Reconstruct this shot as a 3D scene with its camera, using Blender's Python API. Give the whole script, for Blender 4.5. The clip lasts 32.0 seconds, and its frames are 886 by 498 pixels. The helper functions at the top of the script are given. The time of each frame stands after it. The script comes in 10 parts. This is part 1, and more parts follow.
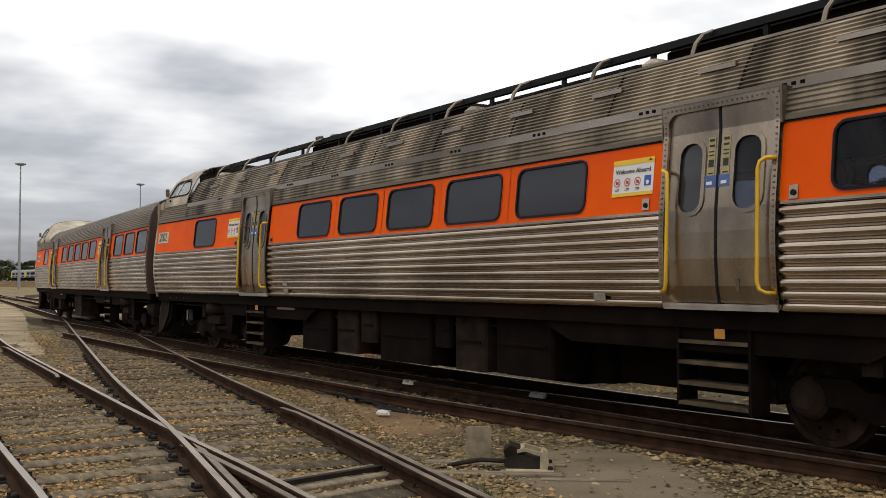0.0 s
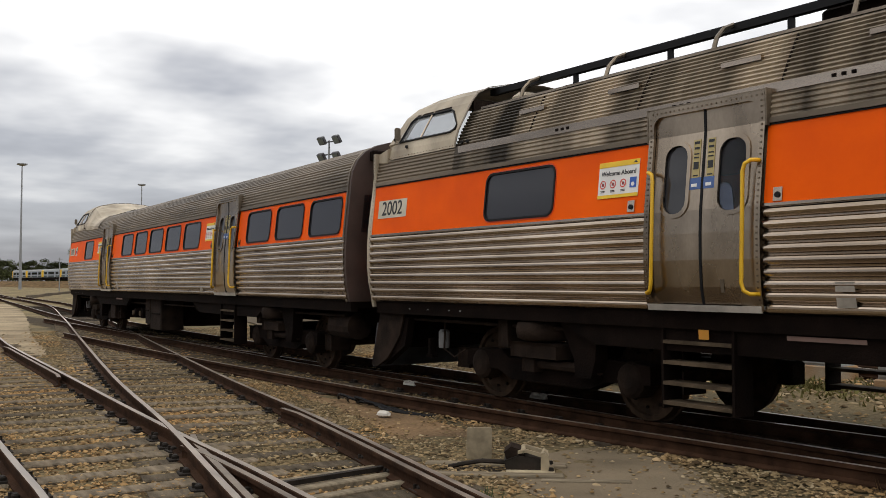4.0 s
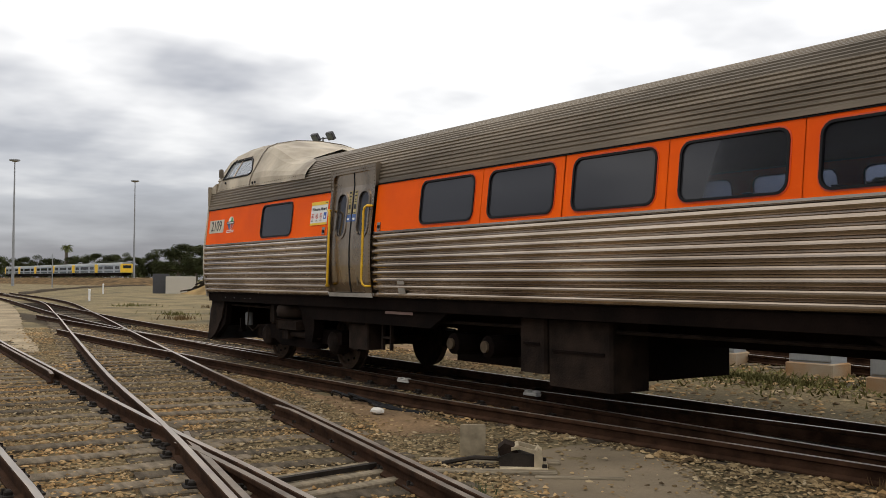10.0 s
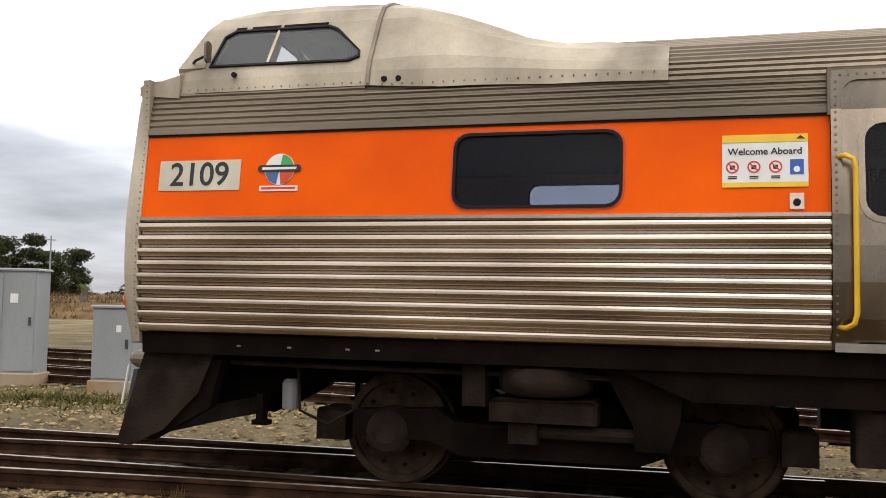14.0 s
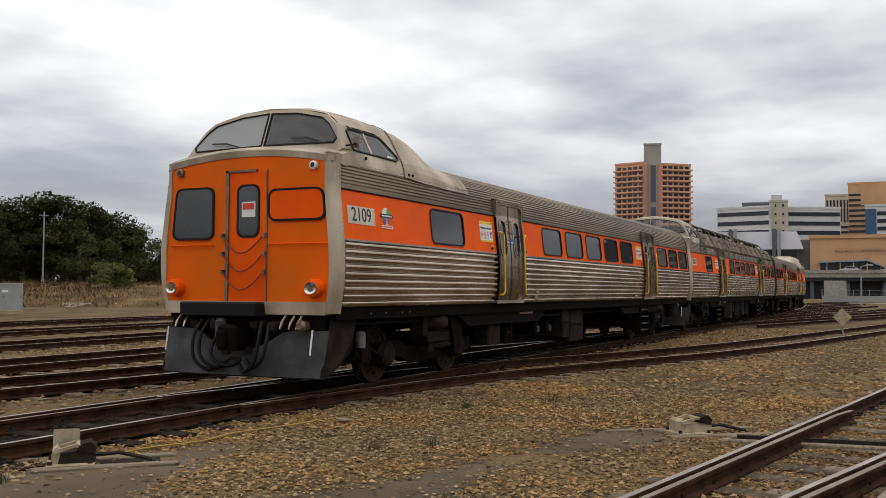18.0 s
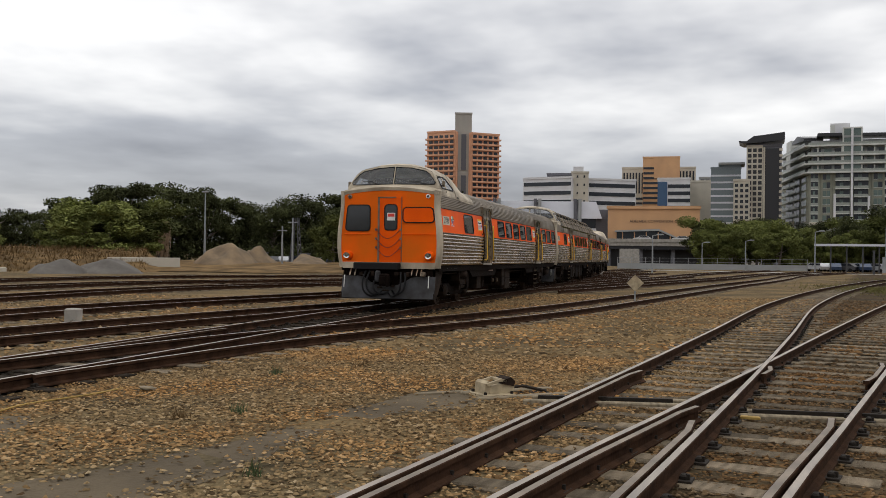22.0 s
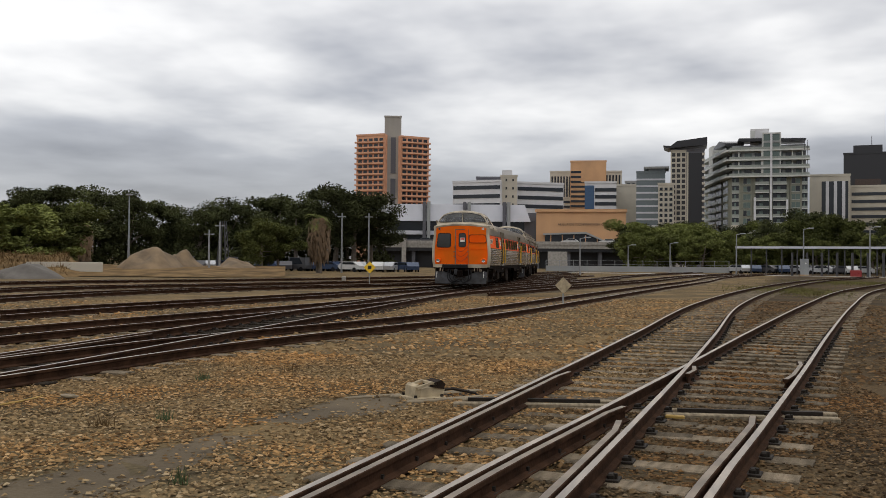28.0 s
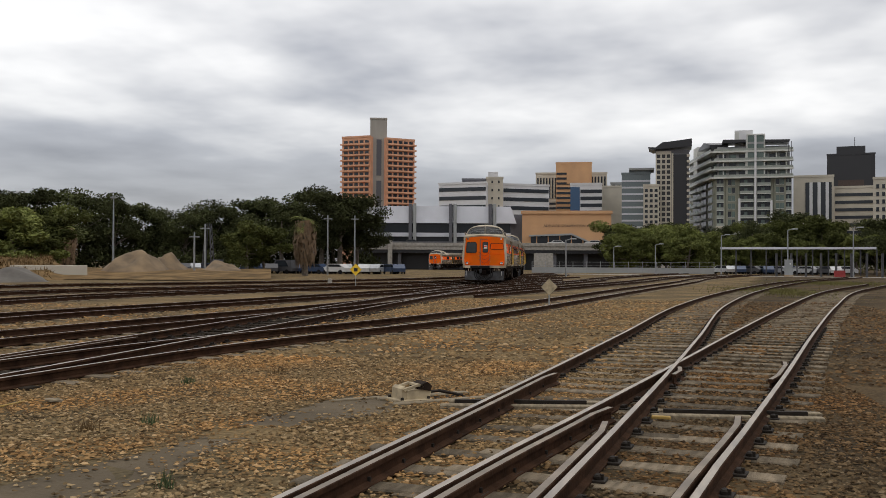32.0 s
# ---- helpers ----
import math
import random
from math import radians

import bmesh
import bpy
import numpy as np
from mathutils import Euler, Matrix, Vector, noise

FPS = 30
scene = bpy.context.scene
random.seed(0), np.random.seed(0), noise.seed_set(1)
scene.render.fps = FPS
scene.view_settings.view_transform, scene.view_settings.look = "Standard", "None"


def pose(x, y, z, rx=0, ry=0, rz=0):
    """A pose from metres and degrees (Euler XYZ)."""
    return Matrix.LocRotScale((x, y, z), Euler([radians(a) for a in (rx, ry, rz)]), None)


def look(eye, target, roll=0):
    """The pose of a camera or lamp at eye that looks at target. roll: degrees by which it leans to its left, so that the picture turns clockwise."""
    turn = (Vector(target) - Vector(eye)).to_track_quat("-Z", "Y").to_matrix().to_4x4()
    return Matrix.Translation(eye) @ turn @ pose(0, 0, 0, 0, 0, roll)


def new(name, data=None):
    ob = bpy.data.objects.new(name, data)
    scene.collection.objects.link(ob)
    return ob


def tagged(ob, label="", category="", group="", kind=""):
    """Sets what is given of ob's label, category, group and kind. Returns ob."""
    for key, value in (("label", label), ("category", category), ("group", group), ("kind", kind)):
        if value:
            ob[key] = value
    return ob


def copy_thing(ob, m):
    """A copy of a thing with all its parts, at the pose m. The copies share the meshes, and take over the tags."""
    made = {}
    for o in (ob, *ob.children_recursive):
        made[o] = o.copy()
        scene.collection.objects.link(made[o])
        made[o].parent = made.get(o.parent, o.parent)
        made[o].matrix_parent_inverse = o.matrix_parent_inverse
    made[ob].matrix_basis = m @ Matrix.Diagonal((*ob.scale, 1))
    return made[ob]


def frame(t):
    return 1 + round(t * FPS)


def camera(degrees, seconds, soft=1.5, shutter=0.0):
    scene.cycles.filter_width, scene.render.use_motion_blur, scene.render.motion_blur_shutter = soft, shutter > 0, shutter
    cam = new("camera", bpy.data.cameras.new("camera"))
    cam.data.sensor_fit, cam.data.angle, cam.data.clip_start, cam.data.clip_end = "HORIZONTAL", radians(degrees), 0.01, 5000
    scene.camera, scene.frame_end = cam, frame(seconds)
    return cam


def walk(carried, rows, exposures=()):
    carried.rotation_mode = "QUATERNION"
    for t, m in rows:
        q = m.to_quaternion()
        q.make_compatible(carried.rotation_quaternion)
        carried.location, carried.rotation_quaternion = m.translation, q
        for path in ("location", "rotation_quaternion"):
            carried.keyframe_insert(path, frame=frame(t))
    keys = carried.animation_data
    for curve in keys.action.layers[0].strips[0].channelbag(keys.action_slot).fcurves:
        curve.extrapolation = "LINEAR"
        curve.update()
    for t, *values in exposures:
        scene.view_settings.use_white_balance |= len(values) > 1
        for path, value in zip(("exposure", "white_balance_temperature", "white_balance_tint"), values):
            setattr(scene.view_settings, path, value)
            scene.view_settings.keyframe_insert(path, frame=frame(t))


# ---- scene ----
# The camera stands by the track and only turns: seconds, yaw, pitch, roll
TURNS = [
    (0, 56.00, 2.00, -0.03), (0.5, 56.01, 2.01, -0.07), (1, 55.98, 2.11, -0.06), (1.5, 55.90, 1.96, -0.15), (2, 56.08, 2.03, -0.11),
    (2.5, 56.11, 2.01, -0.14), (3, 56.09, 1.92, -0.22), (3.5, 56.08, 2.08, -0.19), (4, 56.06, 2.05, -0.13), (4.5, 56.12, 2.16, -0.18),
    (6.5, 56.40, 2.53, -0.20), (7, 56.20, 2.53, -0.23), (7.5, 56.41, 2.41, -0.30), (8, 56.37, 2.24, -0.14), (8.5, 56.21, 2.06, -0.16),
    (9, 56.33, 1.91, -0.12), (9.5, 56.19, 1.82, -0.10), (10, 55.69, 1.87, -0.21), (10.5, 54.53, 1.89, -0.39), (11, 52.57, 2.00, -0.53),
    (11.5, 50.44, 2.29, -0.92), (12, 46.97, 3.03, -0.73), (12.5, 41.75, 3.24, -1.21), (13, 34.86, 3.31, -1.18), (13.5, 26.04, 3.07, -1.05),
    (14, 15.81, 3.45, -1.13), (14.5, 5.83, 3.76, -0.32), (16.5, -43.07, 2.21, -0.93), (17, -51.82, 2.07, -0.90), (17.5, -57.59, 2.97, -0.59),
    (18, -63.90, 2.43, -0.28), (18.5, -67.85, 1.82, -0.31), (19, -70.51, 1.22, -0.71), (19.5, -71.85, 1.08, -0.93), (20, -71.92, 0.93, -1.01),
    (20.5, -72.48, 0.90, -1.04), (21, -73.59, 0.68, -0.85), (21.5, -74.82, 0.55, -0.88), (22, -75.15, 0.46, -0.73), (22.5, -76.05, 0.56, -1.09),
    (23, -76.58, 0.52, -0.86), (23.5, -76.41, 0.31, -0.69), (24, -77.04, 0.39, -0.55), (24.5, -78.12, 0.42, -0.59), (25, -78.64, 0.33, -0.61),
    (25.5, -79.14, 0.41, -0.70), (27.5, -79.61, 0.74, -0.68), (28, -79.35, 0.70, -0.52), (28.5, -79.39, 0.66, -0.45), (29, -79.29, 0.61, -0.39),
    (29.5, -79.29, 0.54, -0.50), (30, -79.77, 0.72, -0.53), (30.5, -79.90, 0.75, -0.40), (31, -80.13, 0.77, -0.35), (31.5, -80.10, 0.70, -0.34),
    (32, -80.18, 0.82, -0.31),
]
EYE = (0.0, 0.0, 1.48)          # the rail tops lie at z = 0
cam = camera(49.7, 32.0, soft=0.75)
walk(cam, [(t, pose(*EYE, 90 + p, r, y)) for t, y, p, r in TURNS],
     exposures=[(0.0, 0.0), (13.1, 0.0), (13.6, 0.35), (14.0, 0.58), (14.5, 0.6), (15.5, 0.7), (16.5, 0.72), (17.0, 0.62), (17.5, 0.28), (18.0, -0.06), (18.6, -0.10), (20.0, -0.08), (32.0, -0.08)])

# World: a bright overcast sky with broken cloud
world = bpy.data.worlds.new("overcast_sky")
scene.world = world
world.use_nodes = True
wt = world.node_tree
wt.nodes.clear()


def wnode(kind, **values):
    n = wt.nodes.new(kind)
    for k, v in values.items():
        n.inputs[k].default_value = v
    return n


def wmath(op, a, b=None):
    n = wt.nodes.new("ShaderNodeMath")
    n.operation = op
    for i, v in enumerate((a, b)):
        if v is None:
            continue
        if isinstance(v, (int, float)):
            n.inputs[i].default_value = v
        else:
            wt.links.new(v, n.inputs[i])
    return n.outputs[0]


coord = wt.nodes.new("ShaderNodeTexCoord")
sep = wt.nodes.new("ShaderNodeSeparateXYZ")
wt.links.new(coord.outputs["Generated"], sep.inputs[0])
up = wmath("ADD", wmath("MAXIMUM", sep.outputs[2], 0.0), 0.13)
flat = wt.nodes.new("ShaderNodeCombineXYZ")
wt.links.new(wmath("DIVIDE", sep.outputs[0], up), flat.inputs[0])
wt.links.new(wmath("DIVIDE", sep.outputs[1], up), flat.inputs[1])
big = wnode("ShaderNodeTexNoise", Scale=0.42, Detail=4.0, Roughness=0.5, Distortion=0.3)
small = wnode("ShaderNodeTexNoise", Scale=1.5, Detail=4.0, Roughness=0.5)
for n in (big, small):
    wt.links.new(flat.outputs[0], n.inputs["Vector"])
lift = wmath("MAXIMUM", sep.outputs[2], 0.0)
broken = wmath("ADD", wmath("MULTIPLY", wmath("SUBTRACT", big.outputs["Fac"], 0.5), 0.98), wmath("MULTIPLY", wmath("SUBTRACT", small.outputs["Fac"], 0.5), 0.50))
# the cloud is more broken and darker towards low x
west = wmath("MAXIMUM", wmath("MULTIPLY", sep.outputs[0], -1.0), 0.0)
broken = wmath("MULTIPLY", broken, wmath("ADD", wmath("MULTIPLY", west, 0.32), 1.0))
# an even grey bank low down, broken cloud higher up
mass = wmath("ADD", wmath("MULTIPLY", broken, wmath("MINIMUM", wmath("ADD", wmath("MULTIPLY", lift, 3.0), 0.30), 1.0)), 0.455)
# the cloud is thicker on the low-y side
mass = wmath("ADD", mass, wmath("MULTIPLY", wmath("SUBTRACT", sep.outputs[1], 0.42), 0.11))
mass = wmath("SUBTRACT", mass, wmath("MULTIPLY", west, 0.042))
# the cloud brightens overhead
mass = wmath("ADD", mass, wmath("MINIMUM", wmath("MULTIPLY", wmath("MAXIMUM", sep.outputs[2], 0.0), 1.04), 0.44))
ramp = wt.nodes.new("ShaderNodeValToRGB")
ramp.color_ramp.elements[0].position, ramp.color_ramp.elements[0].color = 0.40, (0.24, 0.24, 0.27, 1)
ramp.color_ramp.elements[1].position, ramp.color_ramp.elements[1].color = 0.98, (1.22, 1.18, 1.13, 1)
mid = ramp.color_ramp.elements.new(0.55)
mid.color = (0.455, 0.46, 0.492, 1)
light = ramp.color_ramp.elements.new(0.73)
light.color = (1.0, 0.985, 0.97, 1)
wt.links.new(mass, ramp.inputs[0])
sky = wt.nodes.new("ShaderNodeTexSky")
sky.sky_type, sky.sun_disc = "NISHITA", False
sky.sun_elevation, sky.sun_rotation = radians(62), radians(20)
add = wt.nodes.new("ShaderNodeMixRGB")
add.blend_type = "ADD"
add.inputs[0].default_value = 0.015
wt.links.new(ramp.outputs[0], add.inputs[1])
wt.links.new(sky.outputs[0], add.inputs[2])
ground_side = wt.nodes.new("ShaderNodeBackground")
ground_side.inputs["Strength"].default_value = 1.0
wt.links.new(add.outputs[0], ground_side.inputs["Color"])
wout = wt.nodes.new("ShaderNodeOutputWorld")
wt.links.new(ground_side.outputs[0], wout.inputs[0])

sun = new("sun", bpy.data.lights.new("sun", "SUN"))
sun.data.energy, sun.data.angle, sun.data.color = 0.45, radians(25), (1.0, 0.94, 0.86)
sun.matrix_world = look((0, 0, 50), (-7, 22, 0))

# ---- materials ----
def material(name, color, rough=0.6, metal=0.0, var=0.25, scale=6.0, bump=0.0, bump_scale=40.0, stretch=(1, 1, 1),
             tint=None, spec=0.5, per_object=0.0, fine=0.12):
    """A node material: base colour varied at two scales, roughness variation and fine relief."""
    m = bpy.data.materials.new(name)
    m.use_nodes = True
    nt = m.node_tree
    b = nt.nodes["Principled BSDF"]
    tc = nt.nodes.new("ShaderNodeTexCoord")
    mp = nt.nodes.new("ShaderNodeMapping")
    mp.inputs["Scale"].default_value = stretch
    nt.links.new(tc.outputs["Object"], mp.inputs[0])
    n1 = nt.nodes.new("ShaderNodeTexNoise")
    n1.inputs["Scale"].default_value, n1.inputs["Detail"].default_value = scale, 5.0
    n2 = nt.nodes.new("ShaderNodeTexNoise")
    n2.inputs["Scale"].default_value, n2.inputs["Detail"].default_value = bump_scale, 3.0
    for n in (n1, n2):
        nt.links.new(mp.outputs[0], n.inputs["Vector"])
    r = nt.nodes.new("ShaderNodeValToRGB")
    lo = tint if tint else tuple(c * (1 - var) for c in color)
    hi = tuple(min(1.0, c * (1 + var)) for c in color)
    r.color_ramp.elements[0].position, r.color_ramp.elements[0].color = 0.32, (*lo, 1)
    r.color_ramp.elements[1].position, r.color_ramp.elements[1].color = 0.68, (*hi, 1)
    nt.links.new(n1.outputs["Fac"], r.inputs[0])
    mx = nt.nodes.new("ShaderNodeMixRGB")
    mx.blend_type = "OVERLAY"
    mx.inputs[0].default_value = fine
    nt.links.new(r.outputs[0], mx.inputs[1])
    nt.links.new(n2.outputs["Fac"], mx.inputs[2])
    col = mx.outputs[0]
    if per_object:
        oi = nt.nodes.new("ShaderNodeObjectInfo")
        hs = nt.nodes.new("ShaderNodeHueSaturation")
        mr = nt.nodes.new("ShaderNodeMapRange")
        mr.inputs["To Min"].default_value, mr.inputs["To Max"].default_value = 1 - per_object, 1 + per_object
        nt.links.new(oi.outputs["Random"], mr.inputs[0])
        nt.links.new(mr.outputs[0], hs.inputs["Value"])
        nt.links.new(col, hs.inputs["Color"])
        col = hs.outputs[0]
    nt.links.new(col, b.inputs["Base Color"])
    mr = nt.nodes.new("ShaderNodeMapRange")
    mr.inputs["To Min"].default_value, mr.inputs["To Max"].default_value = max(0.03, rough - 0.1), min(1.0, rough + 0.1)
    nt.links.new(n1.outputs["Fac"], mr.inputs[0])
    nt.links.new(mr.outputs[0], b.inputs["Roughness"])
    b.inputs["Metallic"].default_value = metal
    b.inputs["Specular IOR Level"].default_value = spec
    if bump:
        bp = nt.nodes.new("ShaderNodeBump")
        bp.inputs["Strength"].default_value = bump
        bp.inputs["Distance"].default_value = 0.02
        nt.links.new(n2.outputs["Fac"], bp.inputs["Height"])
        nt.links.new(bp.outputs[0], b.inputs["Normal"])
    return m


def plain(name, color, rough=0.5, metal=0.0, spec=0.5):
    return material(name, color, rough, metal, var=0.1, scale=3.0, fine=0.05, spec=spec)


def glass(name, tint, clear, rough=0.02, film=0.10):
    """Tinted pane: part clear, part glossy."""
    m = bpy.data.materials.new(name)
    m.use_nodes = True
    nt = m.node_tree
    nt.nodes.remove(nt.nodes["Principled BSDF"])
    out = nt.nodes["Material Output"]
    t = nt.nodes.new("ShaderNodeBsdfTransparent")
    t.inputs[0].default_value = (*clear, 1)
    g = nt.nodes.new("ShaderNodeBsdfPrincipled")
    g.inputs["Base Color"].default_value = (*tint, 1)
    g.inputs["Roughness"].default_value = rough
    fr = nt.nodes.new("ShaderNodeFresnel")
    fr.inputs[0].default_value = 1.5
    mr = nt.nodes.new("ShaderNodeMapRange")
    mr.inputs["To Min"].default_value, mr.inputs["To Max"].default_value = film, 1.0
    nt.links.new(fr.outputs[0], mr.inputs[0])
    mix = nt.nodes.new("ShaderNodeMixShader")
    nt.links.new(mr.outputs[0], mix.inputs[0])
    nt.links.new(t.outputs[0], mix.inputs[1])
    nt.links.new(g.outputs[0], mix.inputs[2])
    nt.links.new(mix.outputs[0], out.inputs[0])
    return m


STEEL = material("stainless_steel", (0.53, 0.445, 0.36), 0.23, 1.0, var=0.15, scale=1.1, stretch=(0.5, 1, 1.5), bump_scale=60, tint=(0.30, 0.238, 0.180))
ROOF_STEEL = material("grimy_roof_steel", (0.20, 0.163, 0.12), 0.45, 0.7, var=0.4, scale=1.2, stretch=(0.35, 1, 2))
SOOT_STEEL = material("sooty_roof_steel", (0.38, 0.315, 0.235), 0.5, 0.6, tint=(0.035, 0.028, 0.020), scale=0.8, stretch=(2.2, 0.4, 0.4))
DOOR_STEEL = material("brushed_door_steel", (0.36, 0.295, 0.225), 0.27, 1.0, tint=(0.20, 0.158, 0.118), scale=1.6, stretch=(1.2, 1, 0.55))
ORANGE = material("orange_paint", (0.92, 0.105, 0.0), 0.5, 0.0, tint=(0.80, 0.088, 0.002), scale=0.9, fine=0.08, spec=0.10)
ORANGE_FACE = material("weathered_orange_paint", (0.93, 0.105, 0.0), 0.5, 0.0, tint=(0.72, 0.135, 0.006), scale=0.8, fine=0.06, spec=0.10)
ORANGE_DARK = plain("orange_lining", (0.62, 0.06, 0.005), 0.5)
CREAM = material("cream_fibreglass", (0.48, 0.415, 0.315), 0.6, 0.0, tint=(0.22, 0.178, 0.125), scale=1.3, stretch=(1, 1, 0.5))
# grime taken near black, so the colour also carries the shade under the floor
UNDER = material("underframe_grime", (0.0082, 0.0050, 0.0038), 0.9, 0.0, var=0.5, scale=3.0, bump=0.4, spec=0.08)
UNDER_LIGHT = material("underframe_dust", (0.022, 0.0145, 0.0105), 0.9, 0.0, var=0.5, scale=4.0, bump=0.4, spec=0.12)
STEP_DUST = material("dusty_step_tread", (0.085, 0.062, 0.040), 0.85, 0.0, var=0.4, scale=5.0, spec=0.15)
DOOR_AMBER = plain("amber_label", (0.55, 0.25, 0.03), 0.5)
WHEEL = material("rusty_wheel", (0.042, 0.026, 0.016), 0.85, 0.0, var=0.5, scale=8.0, bump=0.3, spec=0.15)
PLOUGH = material("grey_plough_paint", (0.055, 0.056, 0.062), 0.65, 0.0, tint=(0.022, 0.020, 0.018), scale=2.5, bump=0.2, spec=0.25)
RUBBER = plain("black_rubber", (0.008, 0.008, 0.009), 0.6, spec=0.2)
YELLOW = plain("yellow_handrail", (0.80, 0.47, 0.02), 0.4)
CLAMP_WHITE = plain("dusty_white_paint", (0.62, 0.59, 0.53), 0.7)
WHITE = plain("white_sign", (0.78, 0.77, 0.74), 0.5)
BLACK = plain("black_letters", (0.015, 0.015, 0.017), 0.5)
BLUE = plain("blue_sign", (0.03, 0.10, 0.42), 0.5)
RED = plain("red_print", (0.65, 0.05, 0.03), 0.5)
SIGN_YELLOW = plain("sign_yellow", (0.85, 0.55, 0.03), 0.5)
SIGN_GREEN = plain("sign_green", (0.05, 0.35, 0.10), 0.5)
PANE = glass("tinted_window", (0.03, 0.03, 0.034), (0.72, 0.75, 0.81), film=0.14)
# pale film colour stands in for sky reflected in the cab glass
CLEAR = glass("dusty_windscreen", (0.30, 0.31, 0.32), (0.84, 0.86, 0.88), film=0.30)
LAMP_GLASS = plain("lamp_lens", (0.62, 0.60, 0.55), 0.10, 0.9)
CHAIN = plain("red_chain_cover", (0.20, 0.025, 0.012), 0.6)
INTERIOR = plain("interior_lining", (0.30, 0.29, 0.27), 0.7)
SEAT = material("seat_fabric", (0.05, 0.055, 0.075), 0.9, var=0.3, scale=20)
BROWN = material("brown_end_paint", (0.055, 0.035, 0.028), 0.6, var=0.3, scale=2)
RAIL = material("rusty_rail", (0.040, 0.021, 0.0125), 0.9, 0.0, var=0.45, scale=5, bump=0.3, spec=0.05)
RAIL_TOP = material("worn_rail_top", (0.32, 0.275, 0.23), 0.40, 0.65, var=0.3, scale=3, stretch=(0.3, 3, 1))
SLEEPER = material("weathered_timber", (0.152, 0.123, 0.087), 0.9, var=0.45, scale=2.0, stretch=(6, 1, 6), bump=0.8, bump_scale=30, per_object=0.4, spec=0.08)
IRON = material("dark_iron", (0.022, 0.017, 0.013), 0.75, 0.0, var=0.4, scale=6, bump=0.3, spec=0.2)
CONCRETE = material("concrete", (0.32, 0.30, 0.27), 0.9, var=0.2, scale=2, bump=0.4)


def sandy(nt, col):
    """Paler, sandier ballast at the low-x end of the yard, in ragged drifts."""
    tc = nt.nodes.new("ShaderNodeTexCoord")
    sp = nt.nodes.new("ShaderNodeSeparateXYZ")
    nt.links.new(tc.outputs["Object"], sp.inputs[0])
    n = nt.nodes.new("ShaderNodeTexNoise")
    n.inputs["Scale"].default_value, n.inputs["Detail"].default_value = 0.6, 5
    nt.links.new(tc.outputs["Object"], n.inputs["Vector"])
    a = nt.nodes.new("ShaderNodeMath")
    a.operation = "MULTIPLY_ADD"
    a.inputs[1].default_value = 9.0
    nt.links.new(n.outputs["Fac"], a.inputs[0])
    nt.links.new(sp.outputs[0], a.inputs[2])
    mr = nt.nodes.new("ShaderNodeMapRange")
    mr.inputs["From Min"].default_value, mr.inputs["From Max"].default_value = 7.5, 14.0
    mr.inputs["To Min"].default_value, mr.inputs["To Max"].default_value = 1.0, 0.0
    nt.links.new(a.outputs[0], mr.inputs[0])
    mx = nt.nodes.new("ShaderNodeMixRGB")
    mx.blend_type = "MULTIPLY"
    mx.inputs[2].default_value = (1.15, 1.27, 1.40, 1)
    nt.links.new(mr.outputs[0], mx.inputs[0])
    nt.links.new(col, mx.inputs[1])
    # paler, dustier ground farther out
    far = nt.nodes.new("ShaderNodeMapRange")
    far.inputs["From Min"].default_value, far.inputs["From Max"].default_value = -22.0, -42.0
    nt.links.new(a.outputs[0], far.inputs[0])
    dust = nt.nodes.new("ShaderNodeMixRGB")
    dust.blend_type = "MULTIPLY"
    dust.inputs[2].default_value = (1.40, 1.42, 1.42, 1)
    nt.links.new(far.outputs[0], dust.inputs[0])
    nt.links.new(mx.outputs[0], dust.inputs[1])
    mx = dust
    # darker, dirtier ballast in and round the sidings at the high-x end
    edge = nt.nodes.new("ShaderNodeVectorMath")
    edge.operation = "DOT_PRODUCT"
    edge.inputs[1].default_value = (0.165, 1.0, 0.0)
    nt.links.new(tc.outputs["Object"], edge.inputs[0])
    rag = nt.nodes.new("ShaderNodeMath")
    rag.operation = "MULTIPLY_ADD"
    rag.inputs[1].default_value = 2.2
    nt.links.new(n.outputs["Fac"], rag.inputs[0])
    nt.links.new(edge.outputs["Value"], rag.inputs[2])
    dirt = nt.nodes.new("ShaderNodeMapRange")
    dirt.inputs["From Min"].default_value, dirt.inputs["From Max"].default_value = 2.7, 3.7
    dirt.inputs["To Min"].default_value, dirt.inputs["To Max"].default_value = 1.0, 0.0
    nt.links.new(rag.outputs[0], dirt.inputs[0])
    onset = nt.nodes.new("ShaderNodeMapRange")
    onset.inputs["From Min"].default_value, onset.inputs["From Max"].default_value = -1.0, 4.0
    nt.links.new(sp.outputs[0], onset.inputs[0])
    both = nt.nodes.new("ShaderNodeMath")
    both.operation = "MULTIPLY"
    nt.links.new(dirt.outputs[0], both.inputs[0])
    nt.links.new(onset.outputs[0], both.inputs[1])
    grime = nt.nodes.new("ShaderNodeMixRGB")
    grime.blend_type = "MULTIPLY"
    grime.inputs[2].default_value = (0.48, 0.47, 0.49, 1)
    nt.links.new(both.outputs[0], grime.inputs[0])
    nt.links.new(mx.outputs[0], grime.inputs[1])
    return grime.outputs[0]


